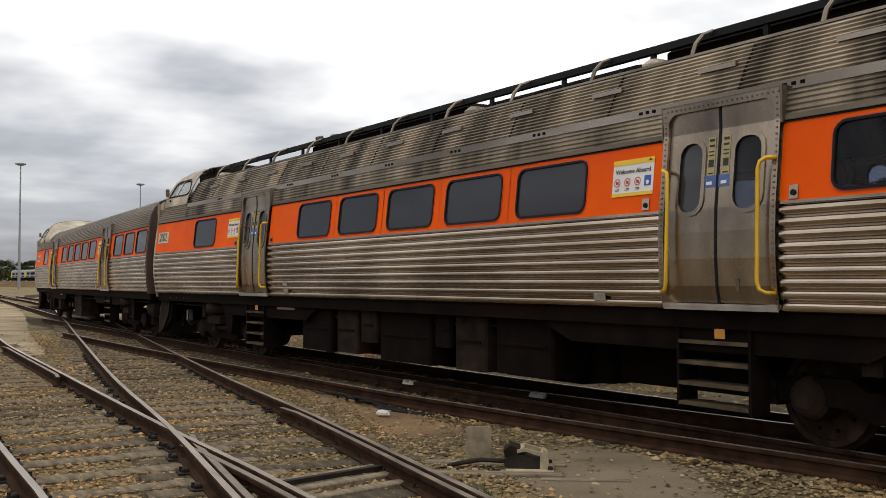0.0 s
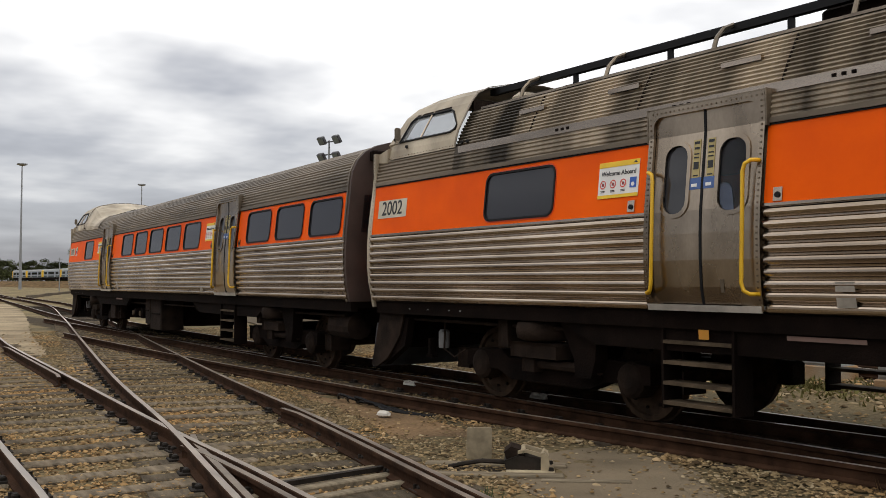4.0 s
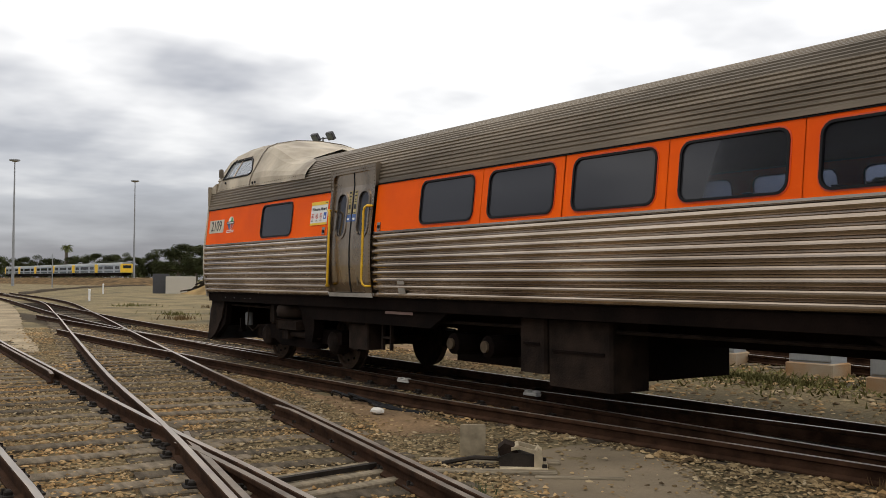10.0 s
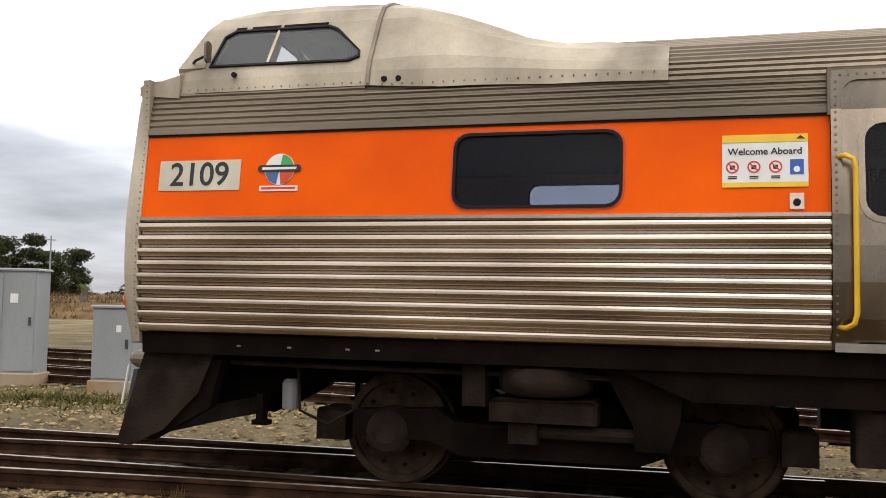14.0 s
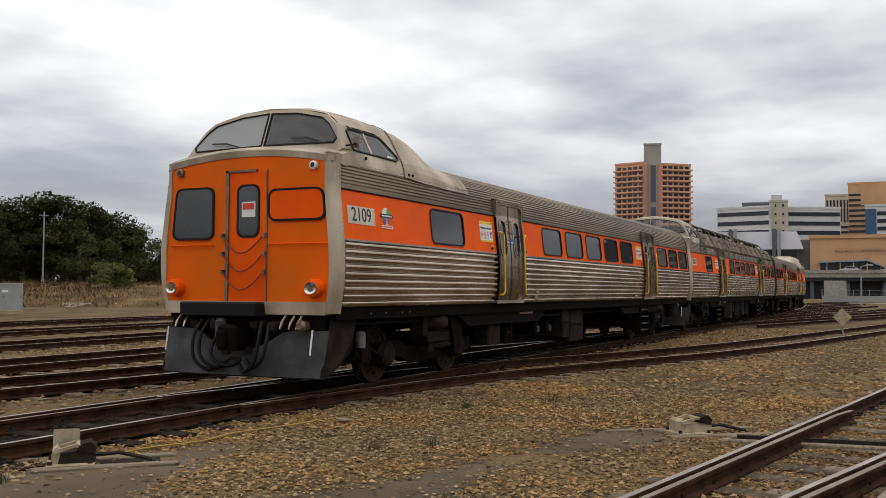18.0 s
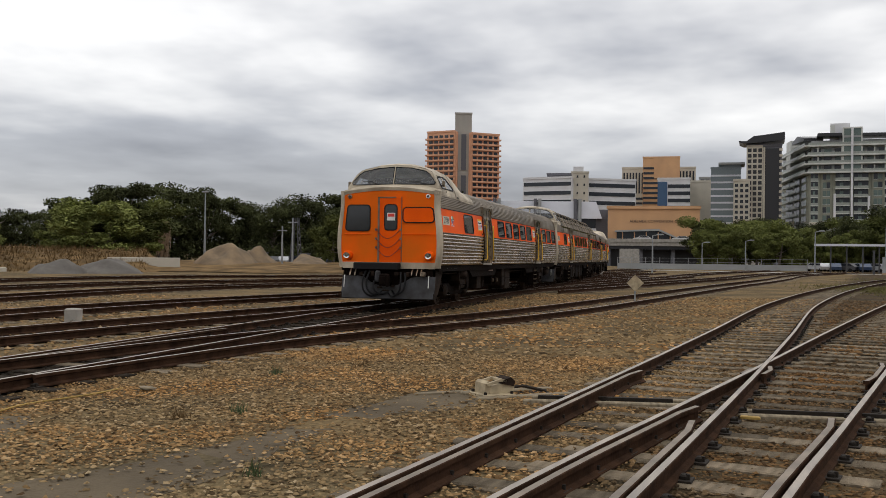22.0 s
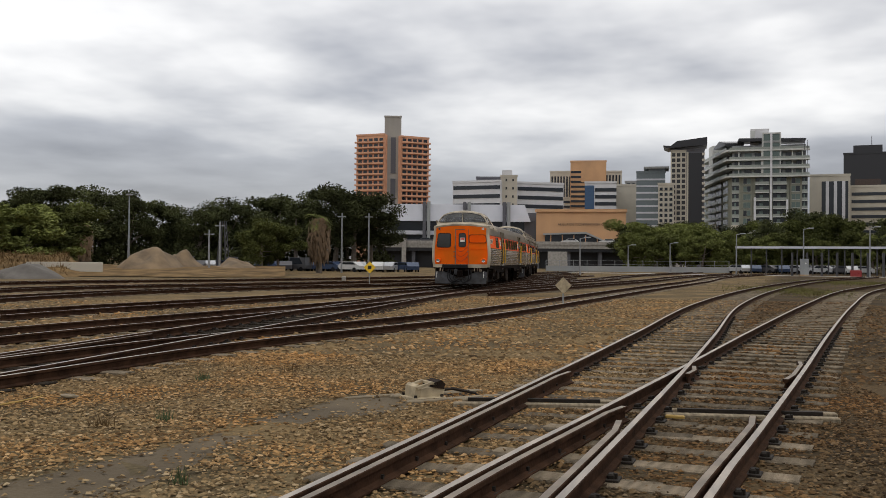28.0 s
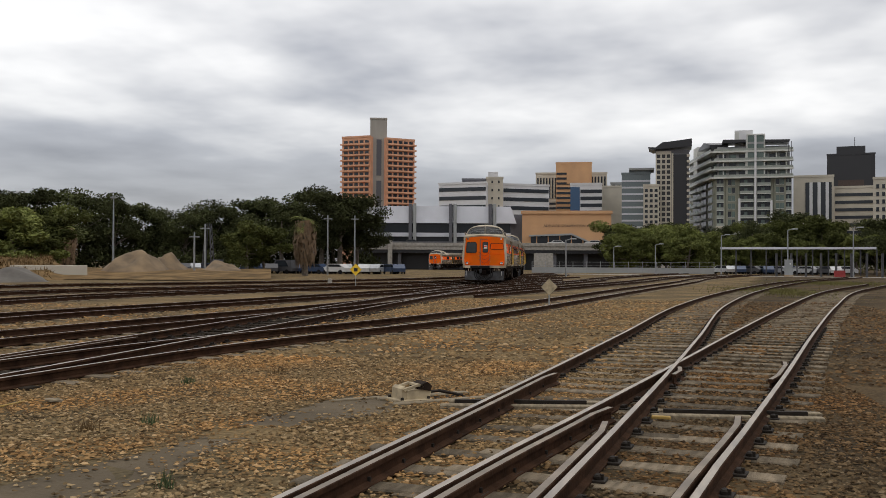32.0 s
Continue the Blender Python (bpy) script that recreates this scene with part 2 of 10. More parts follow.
def stone_material():
    """Gravel whose pieces differ one from another."""
    m = bpy.data.materials.new("ballast_stone")
    m.use_nodes = True
    nt = m.node_tree
    b = nt.nodes["Principled BSDF"]
    g = nt.nodes.new("ShaderNodeNewGeometry")
    r = nt.nodes.new("ShaderNodeValToRGB")
    stops = [(0.0, (0.055, 0.039, 0.025)), (0.3, (0.150, 0.107, 0.062)), (0.6, (0.222, 0.160, 0.093)), (0.85, (0.290, 0.211, 0.122)), (1.0, (0.375, 0.298, 0.205))]
    r.color_ramp.elements[0].color = (*stops[0][1], 1)
    r.color_ramp.elements[1].color = (*stops[-1][1], 1)
    for p, c in stops[1:-1]:
        r.color_ramp.elements.new(p).color = (*c, 1)
    nt.links.new(g.outputs["Random Per Island"], r.inputs[0])
    # rusty and grey patches of the yard
    n = nt.nodes.new("ShaderNodeTexNoise")
    n.inputs["Scale"].default_value, n.inputs["Detail"].default_value = 0.45, 4
    tc = nt.nodes.new("ShaderNodeTexCoord")
    nt.links.new(tc.outputs["Object"], n.inputs["Vector"])
    r2 = nt.nodes.new("ShaderNodeValToRGB")
    r2.color_ramp.elements[0].position, r2.color_ramp.elements[0].color = 0.46, (0.91, 0.84, 0.71, 1)
    r2.color_ramp.elements[1].position, r2.color_ramp.elements[1].color = 0.70, (1.44, 1.05, 0.65, 1)
    nt.links.new(n.outputs["Fac"], r2.inputs[0])
    mx = nt.nodes.new("ShaderNodeMixRGB")
    mx.blend_type = "MULTIPLY"
    mx.inputs[0].default_value = 1.0
    nt.links.new(r.outputs[0], mx.inputs[1])
    nt.links.new(r2.outputs[0], mx.inputs[2])
    nt.links.new(sandy(nt, mx.outputs[0]), b.inputs["Base Color"])
    b.inputs["Roughness"].default_value = 0.95
    b.inputs["Specular IOR Level"].default_value = 0.08
    return m


STONE = stone_material()
DUSTY_STONE = material("dusty_dark_ballast", (0.075, 0.057, 0.040), 0.9, var=0.6, scale=9, spec=0.1)
# near black for oil, and for the shade under the cars
OIL_STONE = material("oily_ballast", (0.022, 0.017, 0.012), 0.9, var=0.6, scale=9, spec=0.12)


# ---- mesh building ----
class Shape:
    """Collects vertices and faces for one mesh."""

    def __init__(self):
        self.v, self.f = [], []

    def add(self, verts, faces):
        k = len(self.v)
        self.v.extend(tuple(p) for p in verts)
        self.f.extend(tuple(i + k for i in f) for f in faces)
        return self

    def box(self, x0, x1, y0, y1, z0, z1, c=0.0):
        """A box; c bevels its upright and top edges."""
        if c <= 0:
            vs = [(x, y, z) for z in (z0, z1) for x, y in ((x0, y0), (x1, y0), (x1, y1), (x0, y1))]
            return self.add(vs, [(3, 2, 1, 0), (4, 5, 6, 7), (0, 1, 5, 4), (1, 2, 6, 5), (2, 3, 7, 6), (3, 0, 4, 7)])
        ring = lambda e: [(x0 + c + e, y0 + e), (x1 - c - e, y0 + e), (x1 - e, y0 + c + e), (x1 - e, y1 - c - e),
                          (x1 - c - e, y1 - e), (x0 + c + e, y1 - e), (x0 + e, y1 - c - e), (x0 + e, y0 + c + e)]
        vs = [(*p, z0) for p in ring(0)] + [(*p, z1 - c) for p in ring(0)] + [(*p, z1) for p in ring(c)]
        fs = [tuple(range(7, -1, -1)), tuple(range(16, 24))]
        for a in (0, 8):
            fs += [(a + i, a + (i + 1) % 8, a + 8 + (i + 1) % 8, a + 8 + i) for i in range(8)]
        return self.add(vs, fs)

    def prism(self, outline, axis, a, b):
        """An outline of (u, w) pushed along x, y or z from a to b."""
        n = len(outline)
        put = {"x": lambda u, w, s: (s, u, w), "y": lambda u, w, s: (u, s, w), "z": lambda u, w, s: (u, w, s)}[axis]
        vs = [put(u, w, a) for u, w in outline] + [put(u, w, b) for u, w in outline]
        fs = [tuple(range(n)), tuple(range(2 * n - 1, n - 1, -1))] + [(i, n + i, n + (i + 1) % n, (i + 1) % n) for i in range(n)]
        return self.add(vs, fs)

    def tube(self, path, r, n=8, caps=True):
        """A round bar along a path of points; r is one radius or one a point."""
        path = [Vector(p) for p in path]
        rs = r if isinstance(r, (list, tuple)) else [r] * len(path)
        vs, fs = [], []
        side = None
        for i, p in enumerate(path):
            d = (path[min(i + 1, len(path) - 1)] - path[max(i - 1, 0)]).normalized()
            if side is None:
                side = d.orthogonal().normalized()
            side = (side - d * side.dot(d)).normalized()
            other = d.cross(side)
            vs += [p + (side * math.cos(2 * math.pi * k / n) + other * math.sin(2 * math.pi * k / n)) * rs[i] for k in range(n)]
        for i in range(len(path) - 1):
            fs += [(i * n + k, i * n + (k + 1) % n, (i + 1) * n + (k + 1) % n, (i + 1) * n + k) for k in range(n)]
        if caps:
            fs += [tuple(range(n - 1, -1, -1)), tuple(range(len(vs) - n, len(vs)))]
        return self.add(vs, fs)

    def loft(self, sections, closed=False, caps=False):
        n = len(sections[0])
        vs = [p for s in sections for p in s]
        fs = []
        for i in range(len(sections) - 1):
            for k in range(n if closed else n - 1):
                fs.append((i * n + k, i * n + (k + 1) % n, (i + 1) * n + (k + 1) % n, (i + 1) * n + k))
        if caps:
            fs += [tuple(range(n - 1, -1, -1)), tuple(range(len(vs) - n, len(vs)))]
        return self.add(vs, fs)

    def lathe(self, centre, axis, prof, n=24):
        """Rings of (distance along axis, radius) round an axis 'x', 'y' or 'z'."""
        secs = []
        for d, r in prof:
            ring = []
            for k in range(n):
                a = 2 * math.pi * k / n
                u, w = r * math.cos(a), r * math.sin(a)
                off = {"x": (d, u, w), "y": (u, d, w), "z": (u, w, d)}[axis]
                ring.append(tuple(c + o for c, o in zip(centre, off)))
            secs.append(ring)
        return self.loft(secs, closed=True, caps=True)

    def mesh(self, name, mats, pick=None, smooth=False):
        me = bpy.data.meshes.new(name)
        me.from_pydata(self.v, [], self.f)
        for m in (mats if isinstance(mats, (list, tuple)) else [mats]):
            me.materials.append(m)
        if pick:
            for p in me.polygons:
                p.material_index = pick(p)
        if smooth:
            me.polygons.foreach_set("use_smooth", [True] * len(me.polygons))
        me.validate()
        return me


def part(name, shape, mat, parent=None, label="", at=None, smooth=False, pick=None):
    """Links a shape as one mesh object under a thing or a part."""
    ob = new(name, shape if isinstance(shape, bpy.types.Mesh) else shape.mesh(name, mat, pick, smooth))
    if parent:
        ob.parent = parent
    if at is not None:
        ob.matrix_basis = at
    if label:
        ob["label"] = label
    return ob


def thing(name, label, category, m=None, group="", kind=""):
    ob = new(name)
    ob.empty_display_size = 0.2
    if m is not None:
        ob.matrix_basis = m
    return tagged(ob, label, category, group, kind)


def rounded(x0, x1, z0, z1, r, n=4):
    """Outline of a rectangle with round corners, counter-clockwise."""
    pts = []
    for cx, cz, a0 in ((x1 - r, z1 - r, 0), (x0 + r, z1 - r, 90), (x0 + r, z0 + r, 180), (x1 - r, z0 + r, 270)):
        for k in range(n + 1):
            a = radians(a0 + 90 * k / n)
            pts.append((cx + r * math.cos(a), cz + r * math.sin(a)))
    return pts


def holed(s, box, hole, y0, y1):
    """A slab between y0 and y1 over box=(x0, x1, z0, z1) with a hole of the outline given."""
    n = len(hole)
    x0, x1, z0, z1 = box
    q = n // 4
    outer = []
    for i, p in enumerate(hole):
        k, j = divmod(i, q)
        cx, cz = ((x1, z1), (x0, z1), (x0, z0), (x1, z0))[k]
        if j == q // 2:
            outer.append((cx, cz))
        elif (j < q // 2) == (k % 2 == 0):
            outer.append((cx, p[1]))
        else:
            outer.append((p[0], cz))
    vs = [(*[p[0], y, p[1]],) for y in (y0, y1) for p in hole] + [(p[0], y, p[1]) for y in (y0, y1) for p in outer]
    fs = []
    for i in range(n):
        j = (i + 1) % n
        fs += [(2 * n + i, 2 * n + j, j, i), (n + i, n + j, 3 * n + j, 3 * n + i), (i, j, n + j, n + i)]
    s.add(vs, fs)


# ---- ground and tracks ----
GROUND_Z = -0.19


def smooth_line(pts, step):
    """A smooth curve (Catmull-Rom) through plan points, at even steps."""
    P = [Vector((*p, 0)) if len(p) == 2 else Vector(p) for p in pts]
    P = [2 * P[0] - P[1]] + P + [2 * P[-1] - P[-2]]
    out = []
    for i in range(1, len(P) - 2):
        a, b, c, d = P[i - 1:i + 3]
        k = max(1, int((c - b).length / step))
        for j in range(k):
            t = j / k
            t0, t1 = 0.0, (b - a).length ** 0.5
            t2 = t1 + (c - b).length ** 0.5
            t3 = t2 + (d - c).length ** 0.5
            u = t1 + t * (t2 - t1)
            a1 = a * ((t1 - u) / (t1 - t0)) + b * ((u - t0) / (t1 - t0))
            a2 = b * ((t2 - u) / (t2 - t1)) + c * ((u - t1) / (t2 - t1))
            a3 = c * ((t3 - u) / (t3 - t2)) + d * ((u - t2) / (t3 - t2))
            b1 = a1 * ((t2 - u) / (t2 - t0)) + a2 * ((u - t0) / (t2 - t0))
            b2 = a2 * ((t3 - u) / (t3 - t1)) + a3 * ((u - t1) / (t3 - t1))
            out.append(b1 * ((t2 - u) / (t2 - t1)) + b2 * ((u - t1) / (t2 - t1)))
    out.append(P[-2])
    return out


def shifted(line, d):
    """The curve moved d metres to its left."""
    out = []
    for i, p in enumerate(line):
        t = (line[min(i + 1, len(line) - 1)] - line[max(i - 1, 0)]).normalized()
        out.append(p + Vector((-t.y, t.x, 0)) * d)
    return out


RAIL_OUTLINE = [(-0.065, -0.155), (0.065, -0.155), (0.065, -0.14), (0.012, -0.12), (0.010, -0.05), (0.036, -0.037), (0.036, -0.006),
                (0.028, 0.0), (-0.028, 0.0), (-0.036, -0.006), (-0.036, -0.037), (-0.010, -0.05), (-0.012, -0.12), (-0.065, -0.14)]


def rail_mesh(line, name="rail"):
    s = Shape()
    secs = []
    for i, p in enumerate(line):
        t = (line[min(i + 1, len(line) - 1)] - line[max(i - 1, 0)]).normalized()
        n = Vector((-t.y, t.x, 0))
        secs.append([p + n * u + Vector((0, 0, w)) for u, w in RAIL_OUTLINE])
    s.loft(secs, closed=True, caps=True)
    return s.mesh(name, [RAIL, RAIL_TOP], pick=lambda f: 1 if f.normal.z > 0.9 and f.center.z > p.z - 0.01 else 0)


def sleeper_shape(half):
    s = Shape()
    r = random.Random(5)
    ends = []
    for k in range(7):
        x = -half + 2 * half * k / 6
        w, h = 0.122 + r.uniform(-0.01, 0.01), -0.152 + r.uniform(-0.008, 0.0)
        ends.append([(x, -w, -0.30), (x, w, -0.30), (x, w, h - 0.012), (x, w - 0.02, h), (x, -w + 0.02, h), (x, -w, h - 0.012)])
    s.loft(ends, closed=True, caps=True)
    return s


SLEEPER_MESHES = {h: sleeper_shape(h).mesh("sleeper", SLEEPER) for h in (1.25, 1.45, 1.75)}


OILY = material("oil_soaked_timber", (0.030, 0.023, 0.016), 0.9, var=0.5, scale=2.0, stretch=(6, 1, 6), bump=0.8, bump_scale=30, spec=0.1)
OILY_MESH = sleeper_shape(1.25).mesh("sleeper", OILY)
DUSTY_TIMBER = material("dusty_dark_timber", (0.075, 0.058, 0.041), 0.9, var=0.5, scale=2.0, stretch=(6, 1, 6), bump=0.8, bump_scale=30, spec=0.1)
OILY_SHORT = sleeper_shape(0.93).mesh("sleeper", DUSTY_TIMBER)


def chair_shape():
    """Tie plate with two clips that holds a rail."""
    s = Shape()
    s.box(-0.09, 0.09, -0.16, 0.16, -0.158, -0.14, 0.004)
    for y in (-0.095, 0.095):
        s.box(-0.05, 0.05, y - 0.03, y + 0.03, -0.142, -0.105, 0.012)
        s.tube([(-0.02, y * 1.35, -0.145), (-0.02, y * 1.35, -0.10)], 0.016, 6)
    return s


CHAIR = chair_shape().mesh("tie_plate", IRON)


BED = material("oily_track_bed", (0.030, 0.022, 0.015), 0.95, tint=(0.010, 0.008, 0.006), scale=1.2, bump=1.0, bump_scale=14, fine=0.6, spec=0.08)
DUSTY_BED = material("dusty_track_bed", (0.085, 0.064, 0.042), 0.95, tint=(0.040, 0.031, 0.021), scale=1.2, bump=1.0, bump_scale=14, fine=0.6, spec=0.08)
SLEEPER_SPOTS = []


def track(name, label, pts, sleepers=None, half=1.25, step=1.2, rails=(0.8, -0.8), near=None, bed=None, oily=False, bed_mat=None, drop=0.0, from_x=None):
    """A track: two rails on a centre line, sleepers between two x; those between near are single pieces with tie plates."""
    line = smooth_line(pts, step)
    top = thing(name, label, "railway track", kind="structure")
    for d in rails:
        part("rail", rail_mesh([p for p in shifted(line, d) if from_x is None or p.x > from_x[d]]), None, top, at=pose(0, 0, -drop))
    if bed:
        sp = [p for p in smooth_line(pts, 1.5) if bed[0] < p.x < bed[1]]
        st = Shape().loft([[p + Vector((0, 0, GROUND_Z - 0.05)), p + Vector((0, 0, GROUND_Z + 0.022)), q + Vector((0, 0, GROUND_Z + 0.022)), q + Vector((0, 0, GROUND_Z - 0.05))]
                           for p, q in zip(shifted(sp, 0.82), shifted(sp, -0.82))])
        part("track_bed", st, bed_mat or BED, top, "dark oily ballast between the rails")
    if sleepers:
        fine = smooth_line(pts, 0.1)
        dist, last = 0.0, fine[0]
        rnd = random.Random(len(name) * 7 + len(pts))
        bulk = Shape()
        src, short = sleeper_shape(half), sleeper_shape(0.93)
        for i, p in enumerate(fine):
            dist += (p - last).length
            last = p
            if dist < 0.68 or not (sleepers[0] < p.x < sleepers[1]):
                continue
            dist = 0.0
            SLEEPER_SPOTS.append((p.x, p.y, fine[min(i + 1, len(fine) - 1)].x - p.x, fine[min(i + 1, len(fine) - 1)].y - p.y, half))
            t = (fine[min(i + 1, len(fine) - 1)] - fine[max(i - 1, 0)]).normalized()
            ang = math.degrees(math.atan2(t.y, t.x)) + 90 + rnd.uniform(-1.5, 1.5)
            m = pose(p.x + rnd.uniform(-0.04, 0.04), p.y + rnd.uniform(-0.05, 0.05), rnd.uniform(-0.012, 0.004), 0, rnd.uniform(-0.4, 0.4), ang)
            if near and near[0] < p.x < near[1]:
                sl = part("sleeper", (OILY_SHORT if p.x < 2 else OILY_MESH) if oily else SLEEPER_MESHES[half], None, top, at=m)
                for d in rails:
                    n = Vector((-t.y, t.x, 0))
                    part("tie_plate", CHAIR, None, top, at=pose(p.x + n.x * d, p.y + n.y * d, 0, 0, 0, ang - 90))
            else:
                use = short if oily and p.x < 2 else src
                bulk.add([m @ Vector(v) for v in use.v], use.f)
        if bulk.v:
            tagged(part("sleepers", bulk, DUSTY_TIMBER if bed_mat else OILY if oily else SLEEPER, top), kind="stuff")
    return top


# centre lines in plan; x runs the way the railcars go, y across the yard
def main_y(x):
    """Where the main track runs: straight past the camera, bending gently at both ends."""
    if x > 52:
        return 8.57 + 0.00075 * (x - 52) ** 2
    d = -x - 8
    if d > 38:
        return 10.57 + 0.11 * (d - 38)
    u = min(1.0, max(0.0, (x + 10) / 9))
    return 8.46 + 0.11 * u * u * (3 - 2 * u) + (0.00146 * d * d if d > 0 else 0.0)


MAIN = [(x, main_y(x)) for x in (-160, -110, -70, -46, -38, -31, -25, -20, -14, -10, -7, -4, -1, 4, 10, 30, 50, 75, 100, 130, 170)]
LINE_P = [(-110, 18.5), (-69, 14.7), (-42.8, 10.15), (-26.5, 7.05), (-14.3, 4.76), (-9.7, 4.0), (-5.3, 3.16), (0, 2.2), (5.74, 1.24),
          (13, 0.07), (20.4, -1.05), (35.5, -3.3), (59, -8.2), (92, -17.4), (125, -30)]
LINE_Q = [(-28.2, 3.72), (-25, 3.4), (-17, 2.85), (-9.9, 2.38), (-6, 2.17), (0, 1.5), (6, 0.35), (9, -0.4), (13.8, -1.6), (22, -3.6),
          (36.8, -7.35), (57, -12.9), (80, -21)]
LINE_R = [(1, 8.45), (-4.5, 8.08), (-7.2, 7.80), (-10.5, 7.50), (-14, 7.38), (-18.5, 7.29), (-27, 7.30), (-35, 7.42), (-42, 7.62)]
LINE_U = [(10, 8.5), (16, 7.6), (24.5, 5.0), (29, 3.9), (42.1, 1.5), (58.6, -1.5), (82.5, -6.2), (107.4, -10.3), (150, -22)]
LINE_W = [(-20, 18.2), (-10, 16.5), (6.5, 13.2), (17.8, 12.0), (24, 10.9), (33, 9.2), (42, 8.5), (60, 6.5), (90, 1)]
LINE_X = [(-20, 20.6), (-10, 18.5), (8, 16.3), (24, 16.2), (34, 14.2), (53, 10.4), (66, 8.8), (90, 5)]
LINE_T = [(44, 6.9), (60, 3.3), (82.5, -1.9), (107.4, -6.2), (150, -17)]
LINE_V = [(62, 8.5), (75, 4.0), (106, -0.2), (129, -4.5), (160, -12)]
FAR = [[(-20, 24), (11, 21.5), (37, 22.5), (48, 19.5), (62, 13), (80, 9.5), (110, 4)],
       [(-20, 29), (15, 27.8), (44, 28), (55, 23), (75, 14.7), (100, 10), (130, 6)],
       [(-20, 36), (20, 34.5), (54, 35), (66, 27.6), (91, 17.7), (120, 12), (150, 9)]]
track("track_main", "dark ballasted main track with worn bright rail heads", MAIN, (-70, 80), near=(-14, 30), oily=True)
track("track_near", "siding track on weathered timber sleepers beside the camera", LINE_P, (-50, 70), near=(-22, 30))
track("track_yard", "second siding track leaving a timber turnout", LINE_Q, (-27.6, 60), near=(-16, 26), drop=0.004)
track("track_r", "rusty track joining the main track at a turnout", LINE_R, (-30, -3), bed=(-27, -12), oily=True, bed_mat=DUSTY_BED, drop=0.003, from_x={0.8: -30.6, -0.8: -42})
track("track_u", "rusty yard track diverging from the main track", LINE_U, (12, 120), bed=(20, 150), drop=0.003)
track("track_w", "rusty yard track converging on the main track", LINE_W, (-20, 90), bed=(-20, 40), drop=0.005)
track("track_x", "rusty yard track beyond the main track", LINE_X, (-20, 80), bed=(-20, 60), drop=0.006)
track("track_v", "yard track curving away towards the station", LINE_V, (62, 160), bed=(74, 160))
track("track_t", "rusty yard track between the diverging tracks", LINE_T, (46, 150), bed=(50, 150))
for line in FAR:
    track("track_far", "rusty rails of a far yard track", line, (-20, 110), bed=(-20, 60), drop=0.004)


CHECK_TOP = material("dull_check_rail_top", (0.20, 0.165, 0.13), 0.6, 0.4, var=0.35, scale=3)


def guard(pts_line, d, x0, x1, drop, flare=0.05):
    """A check rail or switch blade beside a running rail between two x, bent away at its ends."""
    line = [p for p in shifted(smooth_line(pts_line, 0.5), d) if x0 < p.x < x1]
    t = (line[-1] - line[0]).normalized()
    n = Vector((-t.y, t.x, 0)) * (flare if d < 0 else -flare)
    line[0], line[-1] = line[0] + n, line[-1] + n
    me = rail_mesh(line, "check_rail")
    me.materials[1] = CHECK_TOP
    ob = part("check_rail", me, None, at=pose(0, 0, -drop))
    return tagged(ob, "worn steel check rail beside a running rail", "rail", group="check rails and switch blades", kind="structure")


for k, (pl, d, x0, x1) in enumerate(((LINE_P, 0.70, -11, -1.5), (LINE_P, 0.69, 2.0, 13.6), (LINE_Q, 0.69, 2.0, 10.3), (LINE_Q, 0.70, -24.5, -15.5), (LINE_P, -0.69, 1.0, 9.3),
                      (LINE_Q, -0.69, 1.0, 10.0), (LINE_Q, 0.70, -9.0, -2.0), (LINE_P, -0.70, -9.5, -2.0), (LINE_Q, -0.70, 12.8, 15.6), (LINE_P, -0.92, 13.0, 14.6),
                      (LINE_Q, 0.92, 12.9, 14.4), (MAIN, -0.70, 7, 17), (MAIN, 0.69, 6, 18), (LINE_R, 0.70, -24, -12))):
    guard(pl, d, x0, x1, 0.006 + 0.0015 * k)

